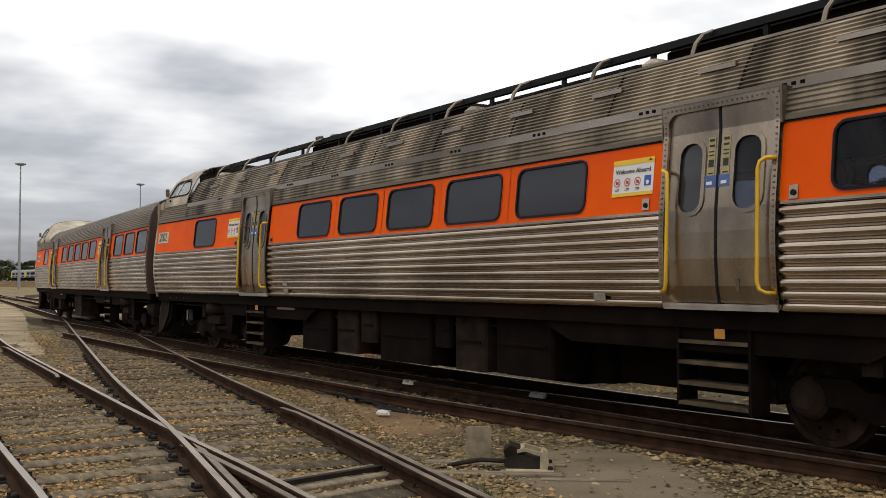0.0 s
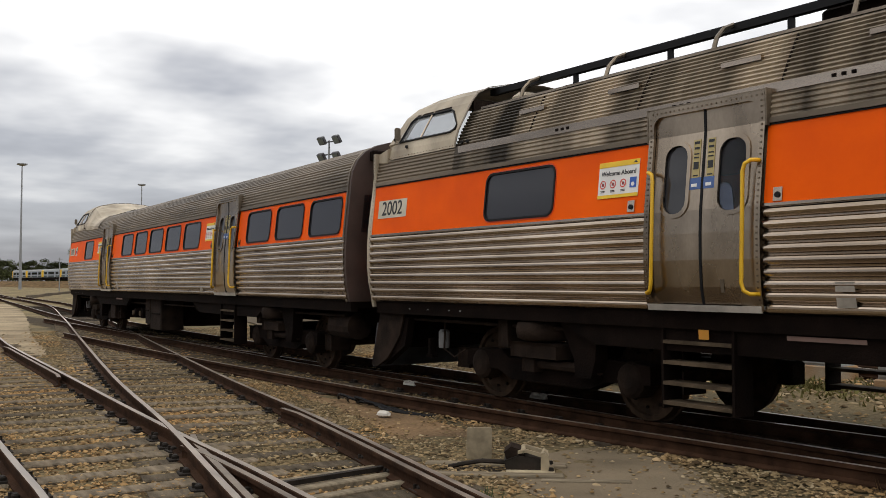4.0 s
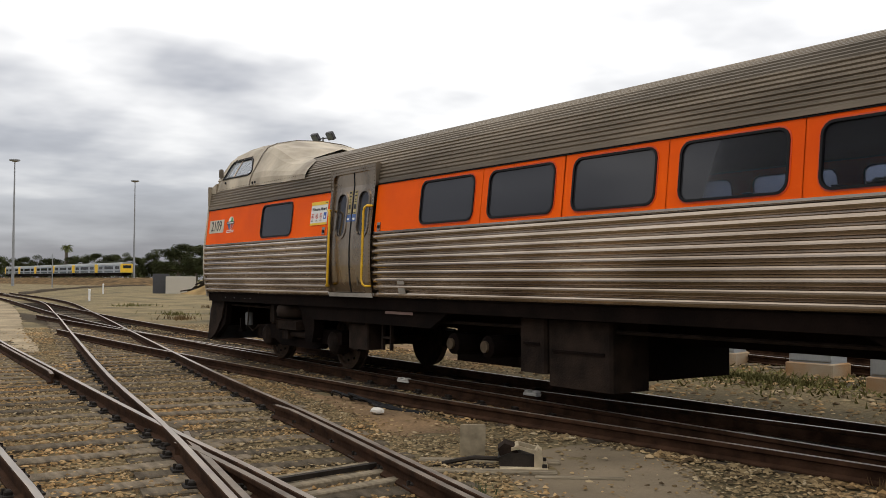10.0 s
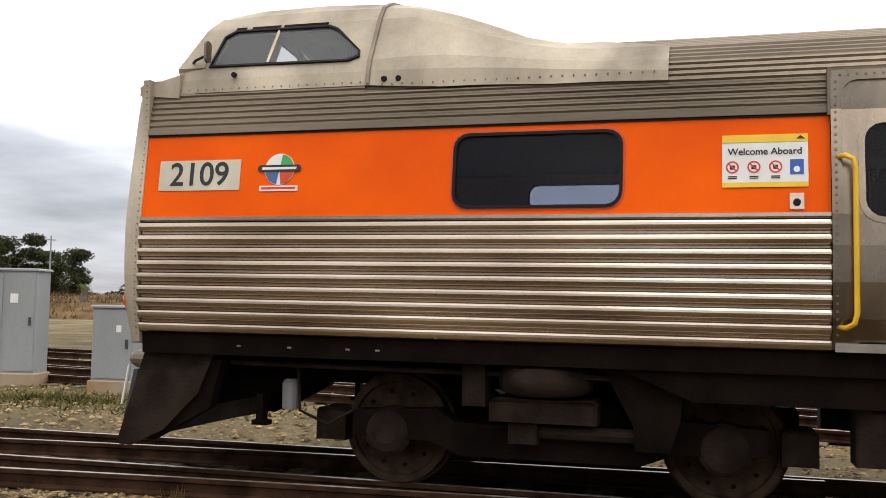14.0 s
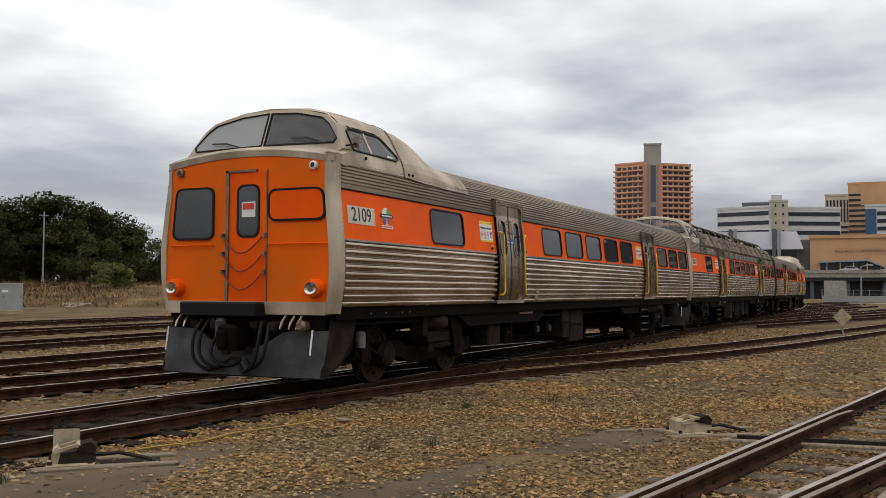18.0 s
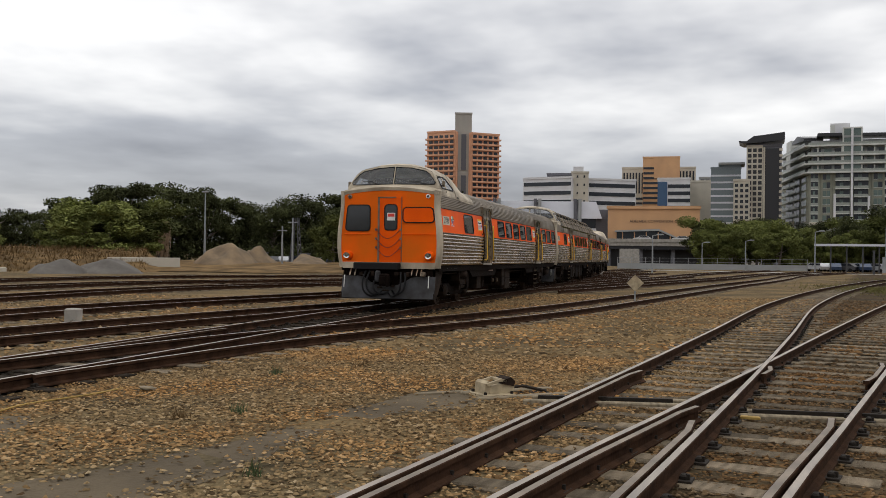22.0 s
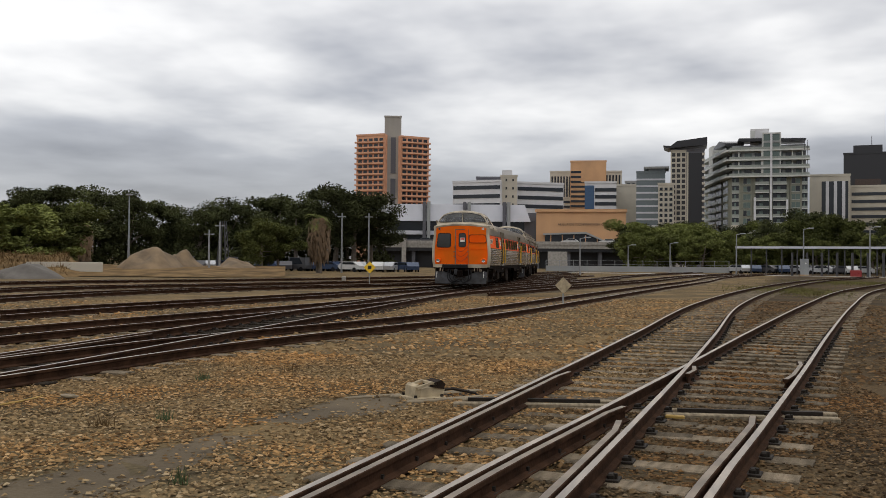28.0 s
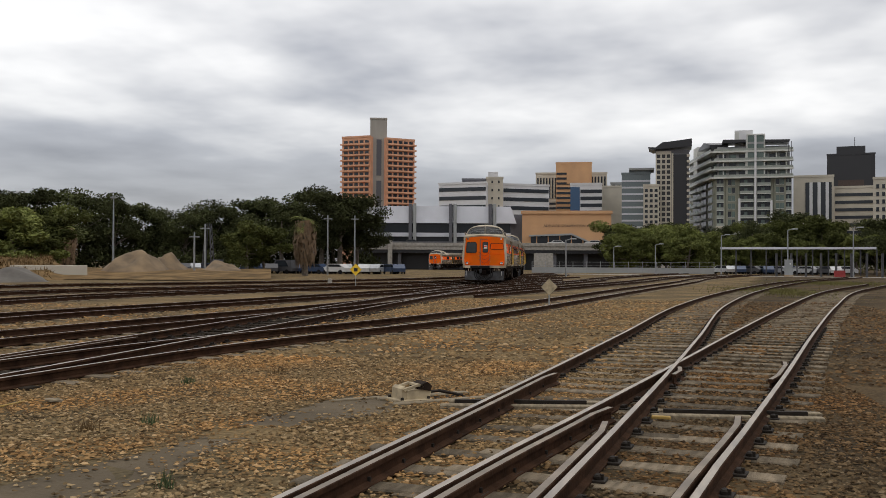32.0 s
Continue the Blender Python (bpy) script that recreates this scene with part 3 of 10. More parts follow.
def ground_material():
    """Gravelly earth: rusty and grey patches, coarse grain, and a main track bed dark with oil and painted shade."""
    m = material("gravel_ground", (0.150, 0.104, 0.051), 0.95, tint=(0.066, 0.051, 0.029), scale=0.4, bump=1.0, bump_scale=16, fine=0.8, spec=0.06)
    nt = m.node_tree
    b = nt.nodes["Principled BSDF"]
    col = b.inputs["Base Color"].links[0].from_socket
    tc = nt.nodes["Texture Coordinate"]
    sp = nt.nodes.new("ShaderNodeSeparateXYZ")
    nt.links.new(tc.outputs["Object"], sp.inputs[0])

    def calc(op, a, c=None):
        n = nt.nodes.new("ShaderNodeMath")
        n.operation = op
        for i, v in enumerate((a, c)):
            if isinstance(v, (int, float)):
                n.inputs[i].default_value = v
            elif v is not None:
                nt.links.new(v, n.inputs[i])
        return n.outputs[0]

    w = nt.nodes.new("ShaderNodeTexNoise")
    w.inputs["Scale"].default_value = 1.1
    nt.links.new(tc.outputs["Object"], w.inputs["Vector"])
    away = calc("ABSOLUTE", calc("SUBTRACT", sp.outputs[1], 8.5))
    mr = nt.nodes.new("ShaderNodeMapRange")
    mr.inputs["From Min"].default_value, mr.inputs["From Max"].default_value = 0.74, 1.02
    mr.inputs["To Min"].default_value, mr.inputs["To Max"].default_value = 0.93, 0.0
    nt.links.new(calc("ADD", away, calc("MULTIPLY", calc("SUBTRACT", w.outputs["Fac"], 0.5), 0.8)), mr.inputs[0])
    mx = nt.nodes.new("ShaderNodeMixRGB")
    oil = nt.nodes.new("ShaderNodeMapRange")
    oil.inputs["From Min"].default_value, oil.inputs["From Max"].default_value = -2.0, -14.0
    nt.links.new(sp.outputs[0], oil.inputs[0])
    # the near-black end also paints in shade below the passing cars
    bed = nt.nodes.new("ShaderNodeMixRGB")
    bed.inputs[1].default_value, bed.inputs[2].default_value = (0.010, 0.008, 0.006, 1), (0.055, 0.042, 0.029, 1)
    nt.links.new(oil.outputs[0], bed.inputs[0])
    nt.links.new(bed.outputs[0], mx.inputs[2])
    nt.links.new(mr.outputs[0], mx.inputs[0])
    nt.links.new(sandy(nt, col), mx.inputs[1])
    nt.links.new(mx.outputs[0], b.inputs["Base Color"])
    return m


GROUND = ground_material()


def build_ground():
    xs = np.concatenate([-np.geomspace(4000, 42, 26), np.arange(-40, 60, 0.35), np.geomspace(61, 4000, 28)])
    ys = np.concatenate([-np.geomspace(4000, 12, 22), np.arange(-11, 32, 0.35), np.geomspace(33, 4000, 26)])
    X, Y = np.meshgrid(xs, ys, indexing="ij")
    Z = np.zeros_like(X)
    near = (abs(X) < 70) & (abs(Y) < 40)
    for i, j in zip(*np.nonzero(near)):
        Z[i, j] = 0.016 * noise.noise((X[i, j] * 0.45, Y[i, j] * 0.45, 0)) + 0.010 * noise.noise((X[i, j] * 2.3, Y[i, j] * 2.3, 3))
    V = np.stack([X, Y, Z + GROUND_Z], -1).reshape(-1, 3)
    n = len(ys)
    I = (np.arange(len(xs) - 1)[:, None] * n + np.arange(n - 1)[None]).reshape(-1)
    F = np.stack([I, I + n, I + n + 1, I + 1], -1)
    me = bpy.data.meshes.new("ground")
    me.from_pydata(V.tolist(), [], F.tolist())
    me.materials.append(GROUND)
    me.polygons.foreach_set("use_smooth", [True] * len(me.polygons))
    tagged(new("ground", me), "gravel and dry earth of a railway yard", "ground", kind="structure")


build_ground()

# ---- railcars ----
# Local axes: x from the cab face at 0 to the far end, y across, z from the rail top.
HALF = 1.5
DOORS = [(5.57, 6.93), (16.53, 17.88)]
WINDOWS = [(2.89, 4.13)] + [(8.15 + 1.515 * k, 9.325 + 1.515 * k) for k in range(5)] + [(18.40 + 1.49 * k, 19.58 + 1.49 * k) for k in range(3)]
SILL_Z, WAIST, BAND_TOP, BODY_Z = 1.29, 2.165, 2.90, 1.22
SPANS = [(0.17, DOORS[0][0]), (DOORS[0][1], DOORS[1][0]), (DOORS[1][1], 22.78)]


def ribs(z0, z1, n, depth, y):
    """Side profile with n rolled ribs: a flat below, a round nose above."""
    pts = []
    h = (z1 - z0) / n
    for k in range(n):
        b = z0 + k * h
        for f, d in ((0.02, 0.0), (0.06, 0.35), (0.16, 0.70), (0.30, 0.92), (0.46, 1.0), (0.62, 0.92), (0.76, 0.70), (0.86, 0.35), (0.90, 0.0), (0.99, 0.0)):
            pts.append((y + depth * d, b + f * h))
    return pts


def swept(profile, x0, x1, sgn, back=0.03):
    """A profile of (y, z) pushed along the car on one side, closed behind."""
    pr = [(sgn * y, z) for y, z in profile]
    pr += [(sgn * (profile[-1][0] - back), profile[-1][1]), (sgn * (profile[0][0] - back), profile[0][1])]
    return Shape().prism(pr, "x", x0, x1)


ROOF_HALF = [(1.5, 2.90), (1.488, 3.0), (1.455, 3.16), (1.375, 3.33), (1.24, 3.47), (1.03, 3.58), (0.76, 3.655), (0.42, 3.70), (0.0, 3.715)]
TALL_LOW = [(1.5, 2.90), (1.488, 3.0), (1.46, 3.13)]
TALL_HIGH = [(1.43, 3.25), (1.34, 3.44), (1.19, 3.70)]


def fluted(curve, pitch, depth):
    """A curve with fine flutes along it."""
    c = [Vector((y, z)) for y, z in curve]
    dense = []
    for a, b in zip(c, c[1:]):
        dense += [a.lerp(b, k / 12) for k in range(12)]
    dense.append(c[-1])
    out, acc = [], 0.0
    for i, p in enumerate(dense):
        if i:
            acc += (p - dense[i - 1]).length
        t = (dense[min(i + 1, len(dense) - 1)] - dense[max(i - 1, 0)]).normalized()
        n = Vector((t.y, -t.x))
        out.append((acc, p, n))
    res, s = [], 0.0
    total = out[-1][0]
    j = 0
    while s <= total:
        while j < len(out) - 2 and out[j + 1][0] < s:
            j += 1
        f = (s - out[j][0]) / max(1e-9, out[j + 1][0] - out[j][0])
        p, n = out[j][1].lerp(out[j + 1][1], f), out[j][2]
        ph = (s / pitch) % 1.0
        d = depth if 0.2 < ph < 0.7 else 0.0
        res.append((p.x + n.x * d, p.y + n.y * d))
        s += pitch / 4
    return res


def text_mesh(body, size, mat, name="lettering", bold=0.0):
    cu = bpy.data.curves.new(name, "FONT")
    cu.body, cu.size, cu.align_x, cu.align_y, cu.extrude = body, size, "CENTER", "CENTER", 0.001
    ob = bpy.data.objects.new(name, cu)
    scene.collection.objects.link(ob)
    bpy.context.view_layer.update()
    me = bpy.data.meshes.new_from_object(ob.evaluated_get(bpy.context.evaluated_depsgraph_get()))
    bpy.data.objects.remove(ob)
    if bold:
        co = [v.co.copy() for v in me.vertices]
        fs = [tuple(p.vertices) for p in me.polygons]
        n, vs, ff = len(co), [], []
        for k, (dx, dy) in enumerate(((-bold, 0), (bold, 0), (0, bold), (0, -bold), (bold * 0.7, bold * 0.7), (-bold * 0.7, bold * 0.7), (0, 0))):
            vs += [(c.x + dx, c.y + dy, c.z + 0.00015 * k) for c in co]
            ff += [tuple(i + n * k for i in f) for f in fs]
        me = bpy.data.meshes.new(name)
        me.from_pydata(vs, [], ff)
    me.materials.clear()
    me.materials.append(mat)
    return me


def side_pose(x, z, sgn, out=0.0):
    """Pose of flat lettering on the car's side."""
    return pose(x, sgn * (HALF + out), z, 90, 0, 0 if sgn < 0 else 180)


def plate(x0, x1, z0, z1, sgn, out, thick=0.004, r=0.0):
    ol = rounded(x0, x1, z0, z1, r) if r else [(x0, z0), (x1, z0), (x1, z1), (x0, z1)]
    a, b = sgn * (HALF + out), sgn * (HALF + out + thick)
    return Shape().prism(ol, "y", a, b)


def car_window(car, x0, x1, sgn, frame_mat=RUBBER):
    w = Shape()
    outer, inner = rounded(x0 - 0.024, x1 + 0.024, 2.226, 2.814, 0.12), rounded(x0, x1, 2.25, 2.79, 0.10)
    n = len(outer)
    y0, y1 = sgn * (HALF - 0.02), sgn * (HALF + 0.016)
    vs = [(p[0], y, p[1]) for y in (y0, y1) for p in outer] + [(p[0], y, p[1]) for y in (y0, y1) for p in inner]
    fs = []
    for i in range(n):
        j = (i + 1) % n
        fs += [(i, j, n + j, n + i), (n + i, n + j, 3 * n + j, 3 * n + i), (2 * n + i, 3 * n + i, 3 * n + j, 2 * n + j)]
    w.add(vs, fs)
    g = part("window_gasket", w, frame_mat, car, "black rubber window gasket")
    pane = part("pane", Shape().prism(rounded(x0 - 0.01, x1 + 0.01, 2.24, 2.80, 0.10), "y", sgn * (HALF - 0.012), sgn * (HALF - 0.004)), PANE, g)
    pane.visible_shadow = False
    lin = Shape()
    outer2 = rounded(x0 - 0.040, x1 + 0.040, 2.21, 2.83, 0.135)
    vs = [(p[0], sgn * (HALF + d), p[1]) for d in (0.002, 0.006) for p in outer2] + [(p[0], sgn * (HALF + d), p[1]) for d in (0.002, 0.006) for p in outer]
    fs = []
    for i in range(n):
        j = (i + 1) % n
        fs += [(i, j, n + j, n + i), (n + i, n + j, 3 * n + j, 3 * n + i)]
    lin.add(vs, fs)
    part("window_lining", lin, ORANGE_DARK, g)


STICKER = plain("faded_yellow_sticker", (0.42, 0.34, 0.15), 0.6)
STICKER_BLUE = plain("faded_blue_sticker", (0.07, 0.13, 0.32), 0.6)


SILL_STEEL = material("bright_sill_steel", (0.50, 0.47, 0.43), 0.4, 0.35, var=0.2, scale=4)


def car_door(car, x0, x1, sgn):
    """Double leaf door in its riveted frame, with handrails and sill."""
    cx = (x0 + x1) / 2
    fr = Shape()
    box, hole = (x0, x1, 1.24, 3.17), rounded(x0 + 0.065, x1 - 0.06, 1.285, 3.10, 0.11)
    holed(fr, box, hole, sgn * (HALF - 0.07), sgn * (HALF + 0.050))
    f = part("door_frame", fr, DOOR_STEEL, car, "riveted stainless door frame")
    riv = Shape()
    for k in range(34):
        z = 1.34 + k * 0.053
        for x in (x0 + 0.03, x1 - 0.03):
            riv.box(x - 0.008, x + 0.008, sgn * (HALF + 0.050), sgn * (HALF + 0.057), z - 0.008, z + 0.008)
    for k in range(24):
        x = x0 + 0.06 + k * 0.0555
        riv.box(x - 0.008, x + 0.008, sgn * (HALF + 0.050), sgn * (HALF + 0.057), 3.128, 3.144)
    tagged(part("frame_rivet", riv, ROOF_STEEL, f), kind="stuff")
    gut = Shape()
    for x in (x0 - 0.02, x1 + 0.005):
        gut.box(x, x + 0.018, sgn * (HALF - 0.05), sgn * (HALF + 0.05), 2.86, 3.19)
    gut.box(x0 - 0.02, x1 + 0.02, sgn * (HALF - 0.06), sgn * (HALF + 0.03), 3.172, 3.19)
    part("rain_gutter", gut, ROOF_STEEL, f)
    for a, b, side in ((x0 + 0.07, cx - 0.012, 1), (cx + 0.012, x1 - 0.06, -1)):
        leaf = Shape()
        wx0, wx1 = (a + 0.135, b - 0.165) if side > 0 else (a + 0.165, b - 0.125)
        win = rounded(wx0, wx1, 2.13, 2.81, 0.13)
        holed(leaf, (a, b, 1.28, 3.115), win, sgn * (HALF - 0.025), sgn * (HALF + 0.016))
        d = part("door_leaf", leaf, DOOR_STEEL, car, "brushed stainless steel sliding door leaf")
        ring = Shape()
        o, i_ = rounded(wx0 - 0.03, wx1 + 0.03, 2.10, 2.84, 0.155), rounded(wx0 + 0.012, wx1 - 0.012, 2.142, 2.798, 0.12)
        n = len(o)
        ya, yb = sgn * (HALF + 0.010), sgn * (HALF + 0.028)
        ring.add([(p[0], y, p[1]) for y in (ya, yb) for p in o] + [(p[0], y, p[1]) for y in (ya, yb) for p in i_],
                 [q for k in range(n) for q in ((k, (k + 1) % n, n + (k + 1) % n, n + k), (n + k, n + (k + 1) % n, 3 * n + (k + 1) % n, 3 * n + k),
                                                (2 * n + k, 3 * n + k, 3 * n + (k + 1) % n, 2 * n + (k + 1) % n))])
        part("window_ring", ring, DOOR_STEEL, d, "steel window surround")
        pn = part("door_pane", Shape().prism(rounded(wx0 - 0.005, wx1 + 0.005, 2.125, 2.815, 0.13), "y", sgn * (HALF - 0.010), sgn * (HALF - 0.002)), PANE, d)
        pn.visible_shadow = False
        e0, e1 = (b - 0.115, b - 0.03) if side > 0 else (a + 0.03, a + 0.115)
        part("warning_sticker", plate(e0, e1, 2.47, 2.83, sgn, 0.0165), STICKER, d, "yellow and black safety sticker")
        bars = Shape()
        for z, h in ((2.79, 0.025), (2.74, 0.02), (2.69, 0.012), (2.655, 0.012), (2.55, 0.07), (2.485, 0.012)):
            bars.add(*(lambda s: (s.v, s.f))(plate(e0 + 0.012, e1 - 0.012, z, z + h, sgn, 0.0215, 0.002)))
        tagged(part("sticker_print", bars, BLACK, d), kind="stuff")
        part("info_sticker", plate(e0 - 0.03, e1 + 0.025, 2.36, 2.47, sgn, 0.017), STICKER_BLUE, d, "blue and white notice sticker")
        part("notice_print", plate(e0, e1 - 0.02, 2.385, 2.415, sgn, 0.0215, 0.002), WHITE, d)
    part("door_seal", Shape().box(cx - 0.014, cx + 0.014, sgn * (HALF - 0.02), sgn * (HALF + 0.022), 1.28, 3.10), RUBBER, car)
    hx = x1 - 0.44
    part("door_pull", Shape().box(hx - 0.02, hx + 0.02, sgn * (HALF + 0.012), sgn * (HALF + 0.025), 1.40, 1.52), ROOF_STEEL, car)
    sl = Shape()
    sl.box(x0 + 0.02, x1 - 0.02, sgn * (HALF - 0.08), sgn * (HALF + 0.065), 1.255, 1.285)
    sl.box(x0 + 0.02, x1 - 0.02, sgn * (HALF + 0.045), sgn * (HALF + 0.062), 1.225, 1.255)
    part("door_sill", sl, SILL_STEEL, car, "bright steel door sill")
    for hx, dx in ((x0 + 0.045, 0.10), (x1 - 0.03, -0.125)):
        y = sgn * (HALF + 0.04)
        yo = sgn * (HALF + 0.115)
        pts = [(hx, y, 2.56), (hx + dx * 0.35, yo, 2.56), (hx + dx * 0.85, yo, 2.535), (hx + dx, yo, 2.47), (hx + dx, yo, 1.49), (hx + dx * 0.85, yo, 1.42),
               (hx + dx * 0.35, yo, 1.39), (hx, y, 1.39)]
        part("handrail", Shape().tube(pts, 0.019, 8), YELLOW, car, "yellow painted grab rail", smooth=True)


def welcome_sign(car, x0, sgn):
    x1, z0, z1 = x0 + 0.575, 2.36, 2.738
    s = part("welcome_sign", plate(x0, x1, z0, z1, sgn, 0.003), WHITE, car, "white and yellow welcome notice")
    for a, b in ((z1 - 0.055, z1), (z0, z0 + 0.035)):
        part("sign_band", plate(x0, x1, a, b, sgn, 0.008, 0.002), SIGN_YELLOW, s)
    part("sign_lettering", text_mesh("Welcome Aboard", 0.068, BLACK, bold=0.0012), None, s, at=side_pose((x0 + x1) / 2, z0 + 0.255, sgn, 0.009))
    tri = [(x1 - 0.08, z1 - 0.035), (x1 - 0.02, z1 - 0.035), (x1 - 0.05, z1 - 0.012)]
    part("sign_mark", Shape().prism(tri, "y", sgn * (HALF + 0.011), sgn * (HALF + 0.013)), BLACK, s)
    for k in range(3):
        cx, cz = (x0 + 0.07 + 0.145 * k if sgn < 0 else x1 - 0.07 - 0.145 * k), z0 + 0.145
        ring = Shape()
        for i in range(16):
            a0, a1 = 2 * math.pi * i / 16, 2 * math.pi * (i + 1) / 16
            y = sgn * (HALF + 0.0095)
            ring.add([(cx + r * math.cos(a), y, cz + r * math.sin(a)) for a in (a0, a1) for r in (0.034, 0.045)], [(0, 1, 3, 2)])
        ring.add([(cx - 0.031, y, cz + 0.024), (cx - 0.024, y, cz + 0.031), (cx + 0.031, y, cz - 0.024), (cx + 0.024, y, cz - 0.031)], [(0, 1, 2, 3)])
        part("ban_ring", ring, RED, s)
        g = Shape().box(cx - 0.017, cx + 0.017, sgn * (HALF + 0.008), sgn * (HALF + 0.0088), cz - 0.016, cz + 0.014)
        part("pictogram", g, BLACK, s)
    cx = x1 - 0.075 if sgn < 0 else x0 + 0.075
    part("access_sign", plate(cx - 0.045, cx + 0.045, z0 + 0.09, z0 + 0.195, sgn, 0.0085, 0.002), BLUE, s)
    part("access_symbol", Shape().lathe((cx, sgn * (HALF + 0.0115), z0 + 0.125), "y", [(-0.001, 0.022), (0.001, 0.022)], 12), WHITE, s)
    fine = Shape()
    for k in range(3):
        xx = x0 + 0.04 + 0.145 * k if sgn < 0 else x1 - 0.1 - 0.145 * k
        for zz in (0.075, 0.062):
            fine.add(*(lambda q: (q.v, q.f))(plate(xx, xx + 0.06, z0 + zz, z0 + zz + 0.006, sgn, 0.0085, 0.002)))
    tagged(part("small_print", fine, UNDER_LIGHT, s), kind="stuff")
    b = part("door_button", plate(x1 - 0.125, x1 - 0.03, 2.20, 2.315, sgn, 0.003, 0.01), STEEL, car, "steel door button plate")
    part("button", Shape().lathe((x1 - 0.077, sgn * (HALF + 0.016), 2.25), "y", [(-0.008, 0.026), (0.008, 0.026), (0.012, 0.018)] if sgn > 0 else [(0.008, 0.026), (-0.008, 0.026), (-0.012, 0.018)], 10), RUBBER, b)


def wheelset(car, x):
    """An axle with two wheels, one turning part of the car."""
    ax = new("wheelset")
    ax.parent = car
    ax.location = (x, 0, 0.455)
    ax["label"] = "rusty steel wheelset"
    part("axle", Shape().tube([(0, -0.74, 0), (0, 0.74, 0)], 0.075, 10), WHEEL, ax)
    for s in (-1, 1):
        w = Shape().lathe((0, s * 0.80, 0), "y", [(-s * 0.085, 0.25), (-s * 0.08, 0.485), (-s * 0.05, 0.485), (-s * 0.045, 0.458), (s * 0.055, 0.452), (s * 0.058, 0.395), (s * 0.02, 0.385),
                                                 (s * 0.012, 0.2), (s * 0.035, 0.17), (s * 0.05, 0.12)], 28)
        part("wheel", w, WHEEL, ax, smooth=False)
        bol = Shape()
        for k in range(10):
            a = 2 * math.pi * k / 10
            bol.lathe((0.31 * math.cos(a), s * 0.825, 0.31 * math.sin(a)), "y", [(-0.012, 0.02), (0.012, 0.016)], 6)
        tagged(part("wheel_bolt", bol, UNDER, ax), kind="stuff")
    return ax


def bogie(car, x, flip=1):
    """Bogie frame under the car: side beams, air springs, brake gear; axle centres 2.64 m apart."""
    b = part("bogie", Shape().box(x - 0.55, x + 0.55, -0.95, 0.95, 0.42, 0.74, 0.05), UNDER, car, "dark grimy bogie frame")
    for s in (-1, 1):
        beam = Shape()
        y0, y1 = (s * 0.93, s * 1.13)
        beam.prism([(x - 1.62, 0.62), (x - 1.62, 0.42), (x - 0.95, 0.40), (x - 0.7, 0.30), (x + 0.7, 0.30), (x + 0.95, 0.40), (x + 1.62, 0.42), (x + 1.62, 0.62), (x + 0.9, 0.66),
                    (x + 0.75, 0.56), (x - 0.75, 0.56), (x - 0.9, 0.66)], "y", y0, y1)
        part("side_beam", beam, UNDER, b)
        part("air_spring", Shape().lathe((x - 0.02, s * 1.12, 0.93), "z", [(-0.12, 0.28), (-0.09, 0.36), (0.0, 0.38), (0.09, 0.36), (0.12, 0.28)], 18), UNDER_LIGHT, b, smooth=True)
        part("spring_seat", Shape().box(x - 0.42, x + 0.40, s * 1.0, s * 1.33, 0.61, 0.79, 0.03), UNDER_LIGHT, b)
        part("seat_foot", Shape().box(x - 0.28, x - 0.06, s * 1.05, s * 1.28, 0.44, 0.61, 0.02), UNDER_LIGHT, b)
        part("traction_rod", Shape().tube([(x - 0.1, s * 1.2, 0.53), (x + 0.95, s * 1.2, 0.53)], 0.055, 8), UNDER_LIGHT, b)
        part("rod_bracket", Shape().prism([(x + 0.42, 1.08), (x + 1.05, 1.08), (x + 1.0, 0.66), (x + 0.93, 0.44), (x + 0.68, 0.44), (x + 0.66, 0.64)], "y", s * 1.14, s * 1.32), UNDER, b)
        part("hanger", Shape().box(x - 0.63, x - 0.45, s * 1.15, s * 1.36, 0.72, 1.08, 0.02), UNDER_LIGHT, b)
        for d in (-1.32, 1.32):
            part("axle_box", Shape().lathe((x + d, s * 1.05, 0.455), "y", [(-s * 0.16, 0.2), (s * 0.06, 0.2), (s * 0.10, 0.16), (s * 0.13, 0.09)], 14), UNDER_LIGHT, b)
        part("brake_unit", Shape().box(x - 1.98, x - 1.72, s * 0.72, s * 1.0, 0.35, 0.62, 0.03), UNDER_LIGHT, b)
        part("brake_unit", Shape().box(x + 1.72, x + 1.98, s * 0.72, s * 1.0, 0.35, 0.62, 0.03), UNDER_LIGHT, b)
    return b


def dome_section(x, pts):
    """Across the car from one edge to the other, from half a section."""
    right = [(x, -y, z) for y, z in pts]
    left = [(x, y, z) for y, z in reversed(pts[:-1])]
    return right + left


GREY_MARK = plain("grey_stencil", (0.22, 0.22, 0.22), 0.7)


